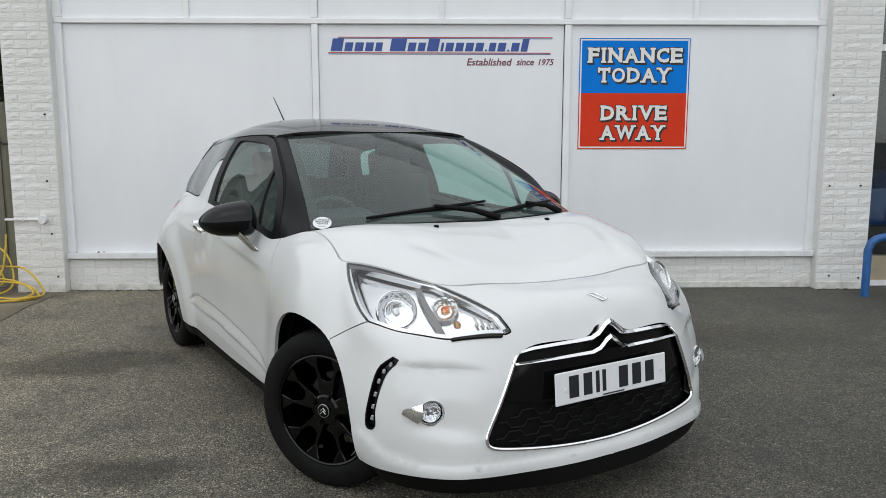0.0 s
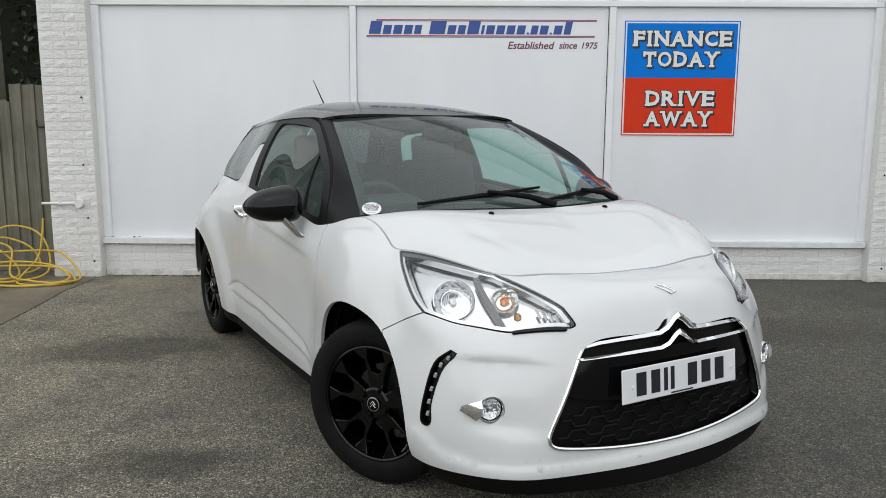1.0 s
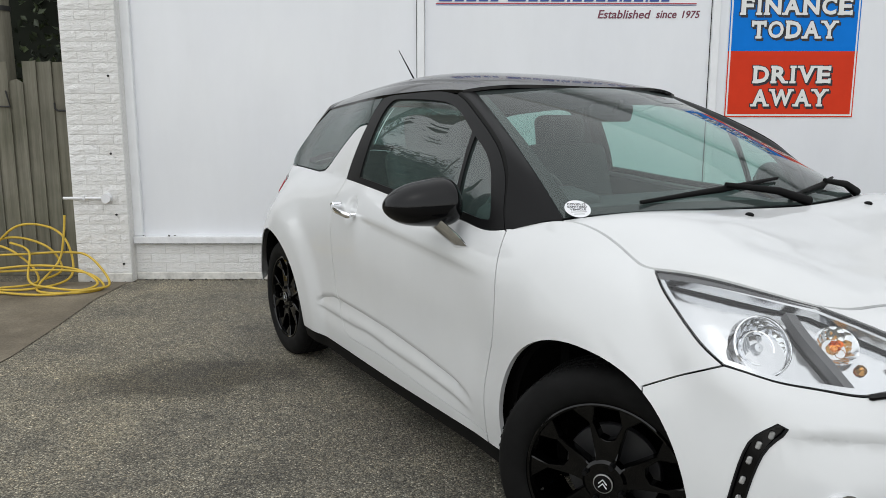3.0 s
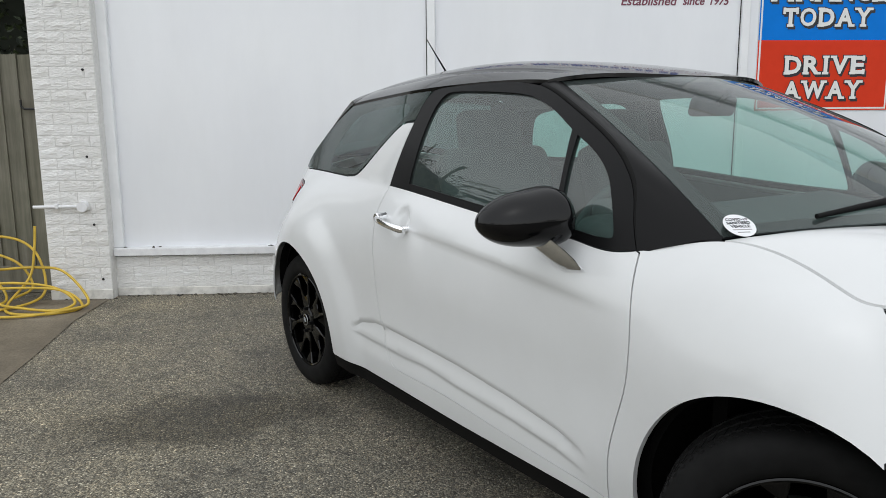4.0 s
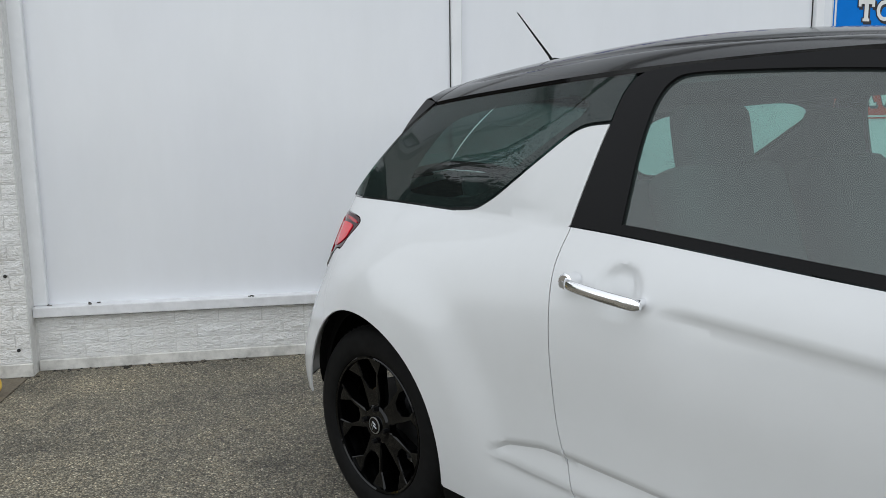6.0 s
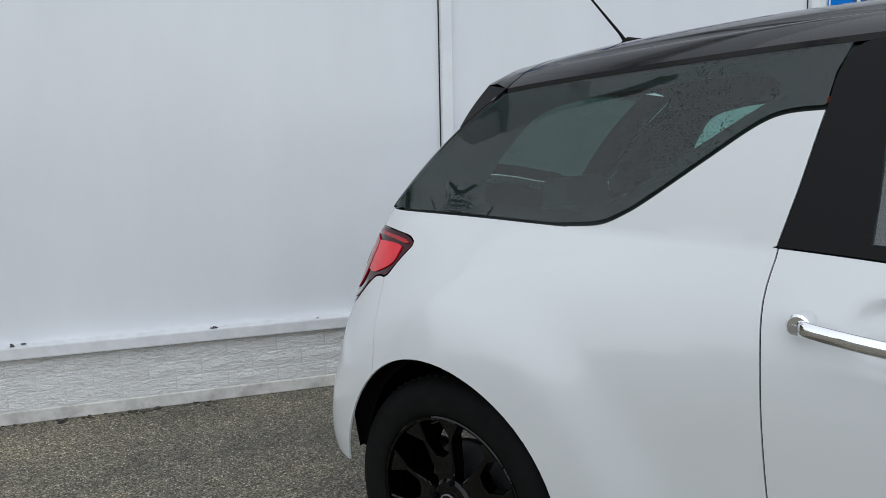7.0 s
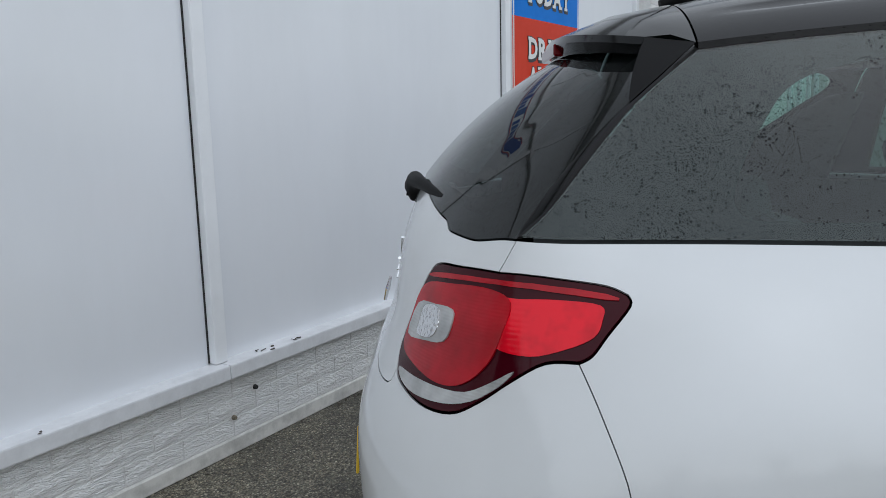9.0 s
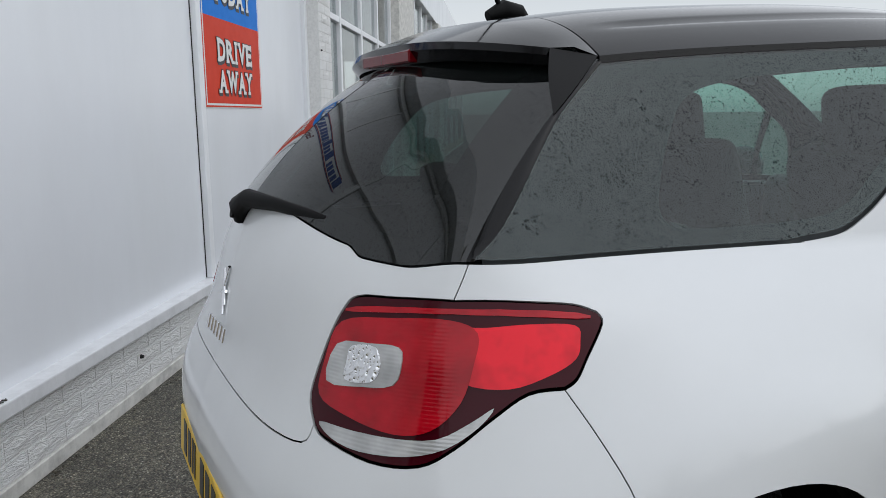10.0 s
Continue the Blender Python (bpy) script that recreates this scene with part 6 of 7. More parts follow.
def wheel():
    """One wheel, axle along y, face towards +y, centre at the origin."""
    hub = new("wheel")
    hub.empty_display_size = .1
    hub["label"] = "gloss black alloy wheel with split spokes"
    prof = [(.208, -.19), (.214, -.196), (.25, -.203), (.285, -.196), (.302, -.178), (.308, -.155)]
    for c in (-.140, -.095, -.050):
        prof += [(.308, c - .006), (.301, c - .004), (.301, c + .004), (.308, c + .006)]
    prof += [(.308, -.028), (.3035, -.010), (.292, .004), (.270, .0125), (.245, .0145), (.228, .0105), (.219, .004), (.214, -.004), (.206, -.012)]
    tyre = smooth(part("tyre", revolve(prof, 72), TYRE, hub, "black road tyre"), 30)
    bm = bmesh.new()
    for k in range(70):
        a = k * math.tau / 70
        for y, tw in ((-.034, 24), (-.072, -20), (-.118, 20)):
            m = Matrix.Rotation(-a, 4, "Y") @ Matrix.Translation((.3062, y, 0)) @ Matrix.Rotation(radians(tw), 4, "X")
            bmesh.ops.create_cube(bm, size=1, matrix=m @ Matrix.Diagonal((.0065, .030, .010, 1)))
    sipes = part("tread_pattern", bm, TYRE, tyre)
    sipes["kind"] = "stuff"
    rim = [(.2165, -.002), (.2165, .004), (.2125, .006), (.207, .003), (.203, -.012), (.200, -.045), (.192, -.09), (.190, -.17), (.206, -.19)]
    smooth(part("rim", revolve(rim, 72), RIM, hub), 30)
    smooth(part("brake_disc", revolve([(.0, -.085), (.128, -.085), (.130, -.088), (.130, -.105), (0, -.105)], 40), material("brake_steel", (.06, .06, .062), .45, .6), hub), 30)
    half = [(.045, 31), (.070, 26), (.086, 22), (.160, 18.2), (.200, 26), (.209, 27), (.209, 9), (.200, 9), (.160, 13.8), (.118, 10), (.110, 0)]
    loop = half + [(r, -a) for r, a in half[-2::-1]]
    for k in range(5):
        rot = Matrix.Rotation(-(k * math.tau / 5 + math.pi / 2), 4, "Y")
        pts = [(r * math.cos(radians(a)), r * math.sin(radians(a)), float(np.interp(r, [.045, .10, .165, .209], [-.003, -.017, -.013, -.001]))) for r, a in loop]
        bm = slab(pts, .036, bevel=.0055)
        bm.transform(rot)
        smooth(part("spoke", bm, RIM, hub), 22)
    smooth(part("hub_plate", revolve([(0, .000), (.052, -.002), (.060, -.008), (.064, -.03), (0, -.03)], 40), RIM, hub), 30)
    cap = smooth(part("centre_cap", revolve([(0, .0075), (.022, .007), (.0265, .005), (.028, -.002), (0, -.004)], 36), GLOSS_BLACK, hub), 30)
    smooth(part("cap_ring", revolve([(.0235, .0072), (.0262, .0066), (.0268, .0045), (.0235, .0045)], 36), SILVER, cap), 30)
    for dz in (-.005, .006):
        bm = tube([(-.011, .0085, dz - .006), (0, .0085, dz + .006), (.011, .0085, dz - .006)], .002, 6)
        part("cap_mark", bm, SILVER, cap)
    for k in range(4):
        a = k * math.pi / 2 + .4
        bm = bmesh.new()
        bmesh.ops.create_cone(bm, cap_ends=True, segments=8, radius1=.009, radius2=.0075, depth=.02, matrix=Matrix.Translation((.053 * math.cos(a), .002, .053 * math.sin(a))) @ Matrix.Rotation(-math.pi / 2, 4, "X"))
        part("bolt", bm, SATIN_BLACK, hub)
    return hub


first = wheel()
first.parent = car
STEER = 31
hub_x, hub_y = math.sin(radians(STEER)) * .08, math.cos(radians(STEER)) * .08
first.matrix_basis = pose(-.041 + hub_x, -.704 - hub_y, .306, 0, 0, 180 + STEER)
for m in (pose(-2.461, -.773, .306, 0, 19, 180), pose(-.041 - hub_x, .704 + hub_y, .306, 0, 33, STEER), pose(-2.461, .773, .306, 0, 50, 0)):
    w2 = copy_thing(first, m)
    w2.parent = car

# wheel housings and floor
for cx, rx, rz, cz in ((-.05, .385, .388, .305), (-2.455, .352, .378, .315)):
    for s in (-1, 1):
        bm = bmesh.new()
        rows = []
        rear_a = 188 if cx > -1 else 174
        for w in (.80, .70, .45):
            rows.append([bm.verts.new((cx + rx * math.cos(a), s * (w if w < .8 else .715 + .085 * max(0, math.sin(a)) ** .5), cz + rz * math.sin(a))) for a in np.linspace(radians(-8), radians(rear_a), 30)])
        for a, b in zip(rows, rows[1:]):
            for i in range(29):
                bm.faces.new((a[i], a[i + 1], b[i + 1], b[i]))
        bm.faces.new(rows[-1])
        part("wheel_housing", bm, LINER, car)
part("underbody", box(-2.72, .55, -.60, .60, .165, .20, .01), LINER, car)
part("bulkhead", box(-.30, -.26, -.68, .68, .19, .93), LINER, car)
part("boot_floor", box(-2.9, -2.3, -.56, .56, .62, .66), LINER, car)
part("exhaust", tube([(-2.98, -.36, .225), (-2.6, -.36, .215)], .028, 14), SATIN_BLACK, car)

# ---------- headlights ----------
def faceted(name, color, rough, scale, strength):
    m = material(name, color, rough, 1.0)
    n, l, b = nodes_of(m)
    tc = n.new("ShaderNodeTexCoord")
    v = n.new("ShaderNodeTexVoronoi")
    v.inputs["Scale"].default_value = scale
    l.new(tc.outputs["Object"], v.inputs["Vector"])
    bump(m, v.outputs["Distance"], strength, .004)
    return m


def on_low_line(pts, lift, n=6):
    q = low_xyz(pts, n)
    q[:, 0] = np.maximum(q[:, 0], 0)
    return Low.at(q) + normals(Low, q) * lift


BOWL = faceted("lamp_bowl_silver", (.62, .625, .64), .16, 30, .22)
FACET = faceted("faceted_chrome", (.66, .67, .69), .12, 70, .9)
LAMP_GREY = material("lamp_grey", (.085, .085, .09), .4)
AMBER_METAL = material("amber_reflector", (.85, .42, .09), .25, 1.0)
hl_loop = cat(top_run(U_NOTCH, U_HLIN, 16), hl_rear, hl_low, hl_tip)


hl_in_loop = shrink(resample(hl_loop, .012), .009)
lamps = []
for s in (-1, 1):
    lamp = new("headlight")
    lamp.parent = car
    lamp["label"] = "clear headlight with chrome bowl and amber indicator"
    lamps.append(lamp)

    def lay_cut(name, cut, mat, parent, label="", depth=.004, angle=35, s=s):
        bm = bmesh.new()
        cut.add(bm, s, depth)
        return smooth(part(name, clean(bm), mat, parent, label), angle)

    lens = lay_cut("lens", Cut(Low, hl_loop, gap=.02, inset=.004, lift=.001), CLEAR, lamp, "clear lens", 0)
    lens.visible_shadow = False
    lay_cut("frame", Cut(Low, hl_loop, [hl_in_loop], gap=.02, inset=.002, lift=-.003), GLOSS_BLACK, lamp, "", .012)
    lay_cut("bowl", Cut(Low, hl_loop, gap=.03, inset=.006, lift=-.050), BOWL, lamp, "silver lamp bowl", 0)
    # chrome walls stepping down behind the frame
    wall_in = Cut(Low, hl_in_loop, [shrink(hl_in_loop, .016)], gap=.02, inset=0, lift=-.008)
    lay_cut("inner_rim", wall_in, BOWL, lamp, "", .03)

    def spot(p, back):
        q = Low.find([p])
        n = normals(Low, q)[0]
        return Low.at(q)[0] - n * back, n

    # main reflector: round bowl with a bulb shade
    o, n = spot((.347, .650, .758), .046)
    fwd = Vector((.86, -.50 * 1, .12)).normalized()          # out towards the road, in w space
    def cup(name, centre, axis, prof, mat, parent, segs=32):
        bm = bmesh.new()
        z = Vector(axis).normalized()
        xax = z.orthogonal().normalized()
        yax = z.cross(xax)
        rings = [[bm.verts.new(Vector(centre) + z * h + (xax * math.cos(k * math.tau / segs) + yax * math.sin(k * math.tau / segs)) * r) for k in range(segs)] for r, h in prof]
        for a, b in zip(rings, rings[1:]):
            for k in range(segs):
                j = (k + 1) % segs
                bm.faces.new((a[k], a[j], b[j], b[k]))
        for v in bm.verts:
            v.co.y *= s
        bmesh.ops.recalc_face_normals(bm, faces=bm.faces)
        return smooth(part(name, bm, mat, parent), 40)

    ax = Vector(n) * .55 + Vector((.9, .1, .05)) * .45
    cup("reflector_ring", o, ax, [(.0625, .010), (.0635, .026), (.0665, .030), (.0695, .027), (.071, .004)], CHROME, lamp, 48)
    cup("reflector", o, ax, [(.006, -.026), (.022, -.022), (.040, -.010), (.052, .002), (.0630, .016)], FACET, lamp, 48)
    cup("inner_ring", o, ax, [(.036, -.008), (.0365, .006), (.0395, .007), (.041, -.006)], CHROME, lamp, 40)
    cup("bulb_shade", o, ax, [(.001, .012), (.010, .010), (.012, .004), (.011, -.020)], SILVER, lamp, 20)
    zc = Vector(ax).normalized()
    xa = (Vector((0, 0, 1)) - zc * zc.z).normalized()
    ya = zc.cross(xa)
    # facets of the reflector: upright blades round the bulb
    for k in range(9):
        d = (k - 4) * .0062
        if abs(d) < .010:
            continue
        h = math.sqrt(max(0, .034 ** 2 - d * d))
        p0, p1 = Vector(o) + ya * d + xa * h * .9 + zc * -.008, Vector(o) + ya * d - xa * h * .9 + zc * -.008
        bm = tube([(p0.x, s * p0.y, p0.z), (p1.x, s * p1.y, p1.z)], .0026, 5)
        part("facet", bm, SILVER, lamp)
    o2, n2 = spot((.452, .520, .768), .040)
    cup("indicator", o2, Vector(n2), [(.004, -.022), (.018, -.016), (.032, -.004), (.043, .010), (.047, .012)], FACET, lamp)
    # amber-coloured cups imitate the bulb's irregular reflections in the chrome
    for k, (dx, dz) in enumerate(((.0, .006), (.012, -.010), (.024, -.022), (.010, .012))):
        oa = np.array(o2) + np.array((dx * .8, -dx * .6, dz))
        cup("amber_reflector", oa, Vector(n2), [(.001, -.012), (.008, -.014), (.014 - .002 * k, -.004)], AMBER_METAL, lamp, 7 + k)
    cup("amber_bulb", o2, Vector(n2), [(.001, .002), (.006, .000), (.008, -.006), (.007, -.016)], AMBER, lamp, 12)
    o3, n3 = spot((.500, .500, .722), .034)
    cup("amber_bulb", o3, Vector(n3), [(.001, .002), (.005, .000), (.009, -.006), (.013, -.010)], AMBER_METAL, lamp, 9)
    # dark trim under the inner end of the lens
    edge_run = on_low_line([(.522, .532, .656), (.545, .498, .664), (.590, .44, .676), (.622, .395, .680)], .001, 5)
    smooth(part("lower_trim", tube([tuple(p * (1, s, 1)) for p in edge_run], [.004] + [.0075] * (len(edge_run) - 2) + [.004], 8), GLOSS_BLACK, lamp, "black trim"), 50)
    # ribbed reflector tile at the tip
    for k in range(5):
        q = Low.find([(.545 + k * .016, .452 - k * .014, .728 - k * .004)])
        t0, t1 = Low.at(q + (-.006, -.024))[0], Low.at(q + (.004, .020))[0]
        nn = normals(Low, q)[0]
        bm = tube([(t0 - nn * .022) * (1, s, 1), (t1 - nn * .022) * (1, s, 1)], .005, 6)
        smooth(part("reflector_rib", bm, GREY_LENS, lamp), 50)
    # grey divider between the two chambers and the dark upper band
    d0, d1 = Low.find([(.352, .560, .812)])[0], Low.find([(.508, .548, .668)])[0]
    bm = bmesh.new()
    row = np.array([d0 + (d1 - d0) * k for k in np.linspace(0, 1, 12)])
    across = np.array([d1[1] - d0[1], -(d1[0] - d0[0])])
    across /= np.linalg.norm(across)
    rows = [Low.at(row + across * w) - normals(Low, row + across * w) * dd for w, dd in ((-.011, .04), (-.008, .012), (.008, .012), (.011, .04))]
    add_grid(bm, np.stack(rows, 0), side=s)
    smooth(part("divider", bm, LAMP_GREY, lamp, "grey divider"), 50)
    taper = np.stack([np.zeros(18), np.linspace(.013, .034, 18)], 1)
    top_band = np.concatenate([top_run(U_NOTCH - .005, U_HLIN - .004, 18) - (0, .008), (top_run(U_NOTCH + .01, U_HLIN - .012, 18) - taper)[::-1]])
    lay_cut("upper_band", Cut(Low, top_band, gap=.02, inset=0, lift=-.007), LAMP_GREY, lamp, "dark grey band", 0)

# ---------- nose ----------
grille = new("grille")
grille.parent = car
grille["label"] = "black grille with chrome double chevron bars"
g_out = cat(grille_run, np.array([(0, z) for z in np.linspace(grille_run[-1, 1], grille_run[0, 1], 16)])[1:-1])
both("backing", [Cut(Low, g_out, gap=.03, inset=-.006, keep=middle, lift=-.030)], MATT_BLACK, grille, "", 0)
mid_band = cat(low_xyz([(.70, 0, .60), (.69, .2, .60), (.67, .385, .585), (.67, .43, .49), (.70, .3, .455), (.715, .15, .445), (.72, 0, .44)], 3))
mid_band[0, 0] = 0.0
mid_band = mid_band[np.r_[True, np.linalg.norm(np.diff(mid_band, axis=0), axis=1) > 1e-3]]
mid_band[-1, 0] = 0.0
both("number_panel", [Cut(Low, mid_band, gap=.03, inset=0, keep=middle, lift=-.014)], GLOSS_BLACK, grille, "", .015)


def mirrored(line):
    """A line from the middle outwards, run over both sides."""
    left = [(p[0], -p[1], p[2]) for p in line[1:]][::-1]
    return left + [tuple(p) for p in line]


edge_line = on_low_line([(.730, 0, .289), (.727, .12, .292), (.714, .267, .301), (.685, .41, .316), (.668, .468, .328), (.662, .484, .350), (.662, .474, .385), (.669, .428, .49), (.671, .384, .595)], .001, 5)
edge_line[0, 1] = 0
smooth(part("chrome_surround", tube(mirrored(edge_line), .0075, 10), CHROME, grille, "chrome surround"), 50)


def chevron_bar(pts, half, name="chevron_bar"):
    """A chrome bar with a flat bevelled section, from the middle outwards, on both sides."""
    pts = [(q[0], q[1], q[2]) for q in pts]
    line = mirrored(np.array(pts))
    bm = bmesh.new()
    secs = []
    for i, p in enumerate(line):
        k = half[min(abs(i - (len(line) // 2)), len(half) - 1)]
        secs.append([bm.verts.new((p[0] + dx, p[1], p[2] + dz)) for dx, dz in ((.004, -k), (.014, 0), (.004, k), (-.02, k * .8), (-.02, -k * .8))])
    for a, b in zip(secs, secs[1:]):
        for j in range(5):
            m = (j + 1) % 5
            bm.faces.new((a[j], a[m], b[m], b[j]))
    bm.faces.new(secs[0])
    bm.faces.new(secs[-1][::-1])
    bmesh.ops.recalc_face_normals(bm, faces=bm.faces)
    return smooth(part(name, bm, CHROME, grille, "chrome chevron bar"), 30)


chevron_bar([(.704, 0, .700), (.704, .020, .690), (.706, .052, .662), (.703, .082, .648), (.697, .14, .645), (.688, .22, .643), (.672, .31, .638), (.660, .352, .630)], [.012, .012, .011, .010, .009, .008, .007, .005])
chevron_bar([(.714, 0, .648), (.714, .020, .638), (.716, .052, .612), (.712, .082, .601), (.706, .14, .600), (.697, .22, .598), (.680, .31, .595), (.664, .378, .592)], [.010, .010, .009, .008, .007, .007, .006, .005])
for s in (-1, 1):
    part("bar_end", tube([(.655, s * .350, .632), (.664, s * .372, .612), (.668, s * .384, .596)], .006, 8), CHROME, grille)
# honeycomb: rows of flat-sided cells across the lower opening
for r in range(4):
    zr = .425 - r * .034
    line = []
    wmax = (.40, .44, .45, .40)[r]
    k, w = r % 2, -wmax
    while w < wmax:
        for dw, up in ((0, k), (.030, k), (.045, 1 - k)):
            ww = w + dw
            if ww <= wmax:
                line.append((ww, zr + (.0105 if up else -.0105)))
        w += .075 * .8
        k = 1 - k
    pts = []
    for ww, zz in line:
        q = Low.find([(.72, abs(ww), zz)], (.2, 1, 1))
        q[:, 0] = np.maximum(q[:, 0], 0)
        p = Low.at(q)[0] - normals(Low, q)[0] * .020
        pts.append((p[0], math.copysign(p[1], ww), p[2]))
    part("mesh_strand", tube(pts, .0032, 6), SATIN_BLACK, grille)

plate = part("number_plate", box(-.006, 0, -.26, .26, -.0555, .0555, .003), PLATE_WHITE, car, "white number plate with black characters")
plate.matrix_basis = pose(.737, 0, .502, 0, -5, 0)
xs = -.205
for i, wide in enumerate((.050, .046, .016, .016, 0, .050, .050, .050)):
    if wide:
        b = part("plate_bar", box(.0002, .0016, xs + (.004 if wide > .02 else 0), xs + wide - (.004 if wide > .02 else 0), -.036, .039), SIGN_BLACK, plate)
    xs += (wide or .030) + .014
part("maker_line", box(.0002, .0012, -.05, .05, -.050, -.0455), SIGN_BLACK, plate)
for y in (-.215, .235):
    smooth(part("plate_screw", tube([(.0, y, -.005), (.004, y, -.005)], .006, 10), PLATE_WHITE, plate), 40)

# small chrome emblem on the nose: two bent strokes
for pts in ([(-.034, .806), (-.010, .812), (.034, .752)], [(.034, .752), (.010, .746), (-.034, .806)], [(-.004, .806), (.026, .772)], [(-.026, .790), (.004, .752)]):
    line = [on_low_line([(.64, abs(y) + 1e-4, z), (.64, abs(y) + 2e-4, z - 1e-4)], .003, 1)[0] for y, z in pts]
    line = [(p[0], math.copysign(p[1], y), p[2]) for p, (y, z) in zip(line, pts)]
    smooth(part("nose_emblem", tube(line, .0036, 8), CHROME, car), 50)

for s in (-1, 1):
    # running-light slot with six small lamps
    slot = new("running_light")
    slot.parent = car
    slot["label"] = "black slot with six small lamps"
    bm = bmesh.new()
    Cut(Low, drl, gap=.02, inset=-.003, lift=-.016).add(bm, s, 0)
    smooth(part("slot_back", clean(bm), GLOSS_BLACK, slot), 40)
    bm = bmesh.new()
    Cut(Low, shrink(drl, -.004), [drl], gap=.02, inset=0, lift=.002).add(bm, s, .01)
    smooth(part("slot_rim", clean(bm), SATIN_BLACK, slot), 40)
    dl = on_low_line([(.434, .697, .592), (.410, .730, .545), (.402, .755, .462), (.402, .765, .392)], -.010, 8)
    for k in range(6):
        p = dl[int((k + .5) * (len(dl) - 1) / 6)]
        bm = box(-.006, .006, -.004, .004, -.009, .009, .003)
        o = part("led", bm, GREY_LENS, slot)
        o.matrix_basis = pose(p[0], s * p[1], p[2], 0, 15, -s * 55)
    # fog lamp in a chrome ring with a chrome fin
    fl = new("fog_lamp")
    fl.parent = car
    fl["label"] = "round fog lamp with a chrome fin"
    q = Low.find([FOG])
    o, n = Low.at(q)[0], normals(Low, q)[0]
    ax = Vector((.93, .30, 0))

    def cup2(name, prof, mat, segs=32):
        bm = bmesh.new()
        z = ax.normalized()
        xax = z.orthogonal().normalized()
        yax = z.cross(xax)
        rings = [[bm.verts.new(Vector(o) + z * h + (xax * math.cos(k * math.tau / segs) + yax * math.sin(k * math.tau / segs)) * r) for k in range(segs)] for r, h in prof]
        for a, b in zip(rings, rings[1:]):
            for k in range(segs):
                j = (k + 1) % segs
                bm.faces.new((a[k], a[j], b[j], b[k]))
        for v in bm.verts:
            v.co.y *= s
        bmesh.ops.recalc_face_normals(bm, faces=bm.faces)
        return smooth(part(name, bm, mat, fl), 40)

    cup2("ring", [(.034, -.03), (.036, -.004), (.038, .006), (.043, .006), (.045, -.004), (.045, -.03)], CHROME)
    cup2("bowl", [(.002, -.022), (.020, -.017), (.034, -.004)], FACET)
    cup2("bulb_cap", [(.001, -.004), (.007, -.006), (.008, -.02)], SILVER, 14)
    cup2("lens", [(.001, .005), (.020, .003), (.034, -.003)], CLEAR).visible_shadow = False
    fin_pts = [(o[0] - .010, o[1] + .030, o[2] + .036), (o[0] - .050, o[1] + .078, o[2] + .014), (o[0] - .056, o[1] + .082, o[2] - .002), (o[0] - .018, o[1] + .045, o[2] - .030), (o[0] + .0, o[1] + .034, o[2] - .012), (o[0] + .0, o[1] + .034, o[2] + .020)]
    bm = bmesh.new()
    vs = [bm.verts.new((p[0] + .012, s * (p[1] + .004), p[2])) for p in fin_pts]
    top = bm.verts.new((o[0] - .008, s * (o[1] + .060), o[2] + .006))
    for i in range(len(vs)):
        bm.faces.new((vs[i], vs[(i + 1) % len(vs)], top))
    bmesh.ops.recalc_face_normals(bm, faces=bm.faces)
    smooth(part("chrome_fin", bm, CHROME, fl), 60)
    # washer jet
    q = Bonnet.at(np.array([[.885, .40]]))[0]
    bm = bmesh.new()
    bmesh.ops.create_uvsphere(bm, u_segments=14, v_segments=8, radius=.011, matrix=Matrix.Translation((q[0] - .005, s * .283, q[2] + .002)) @ Matrix.Diagonal((1.2, 1, .7, 1)))
    smooth(part("washer_jet", bm, MATT_BLACK, car, "black washer jet"), 60)

# ---------- tail lamps ----------
TLLOOP = cat(tl_top, tl_front, tl_low, tl_in)
MAIN = [(-2.958, .455, .890), (-2.905, .532, .906), (-2.846, .598, .911), (-2.819, .628, .896), (-2.832, .640, .855), (-2.857, .648, .806), (-2.896, .634, .768), (-2.936, .597, .756), (-2.976, .527, .764), (-3.0, .460, .782), (-2.985, .447, .836)]
WING = [(-2.808, .632, .904), (-2.75, .658, .908), (-2.690, .680, .904), (-2.690, .694, .885), (-2.703, .702, .862), (-2.742, .697, .843), (-2.797, .678, .826), (-2.850, .640, .832), (-2.862, .600, .87), (-2.85, .60, .900)]
REV = [(-2.973, .466, .860), (-2.940, .520, .870), (-2.918, .566, .874), (-2.914, .574, .850), (-2.928, .574, .820), (-2.955, .530, .808), (-2.986, .466, .803)]
BASE = [(-3.006, .480, .746), (-2.978, .537, .748), (-2.936, .597, .750), (-2.892, .641, .757), (-2.851, .662, .780), (-2.820, .676, .802), (-2.842, .674, .778), (-2.884, .655, .747), (-2.929, .621, .731), (-2.976, .563, .725), (-3.000, .513, .731)]
STRIP = [(-2.940, .468, .914), (-2.84, .594, .927), (-2.68, .672, .920), (-2.683, .676, .912), (-2.84, .596, .919), (-2.942, .466, .905)]


def tl_cut(pts, lift, inset=0.0, n=4, gap=.014):
    loop = Low.find([tuple(p) for p in spline(pts, n, True)])
    return Cut(Low, loop, gap=gap, inset=inset, lift=lift)


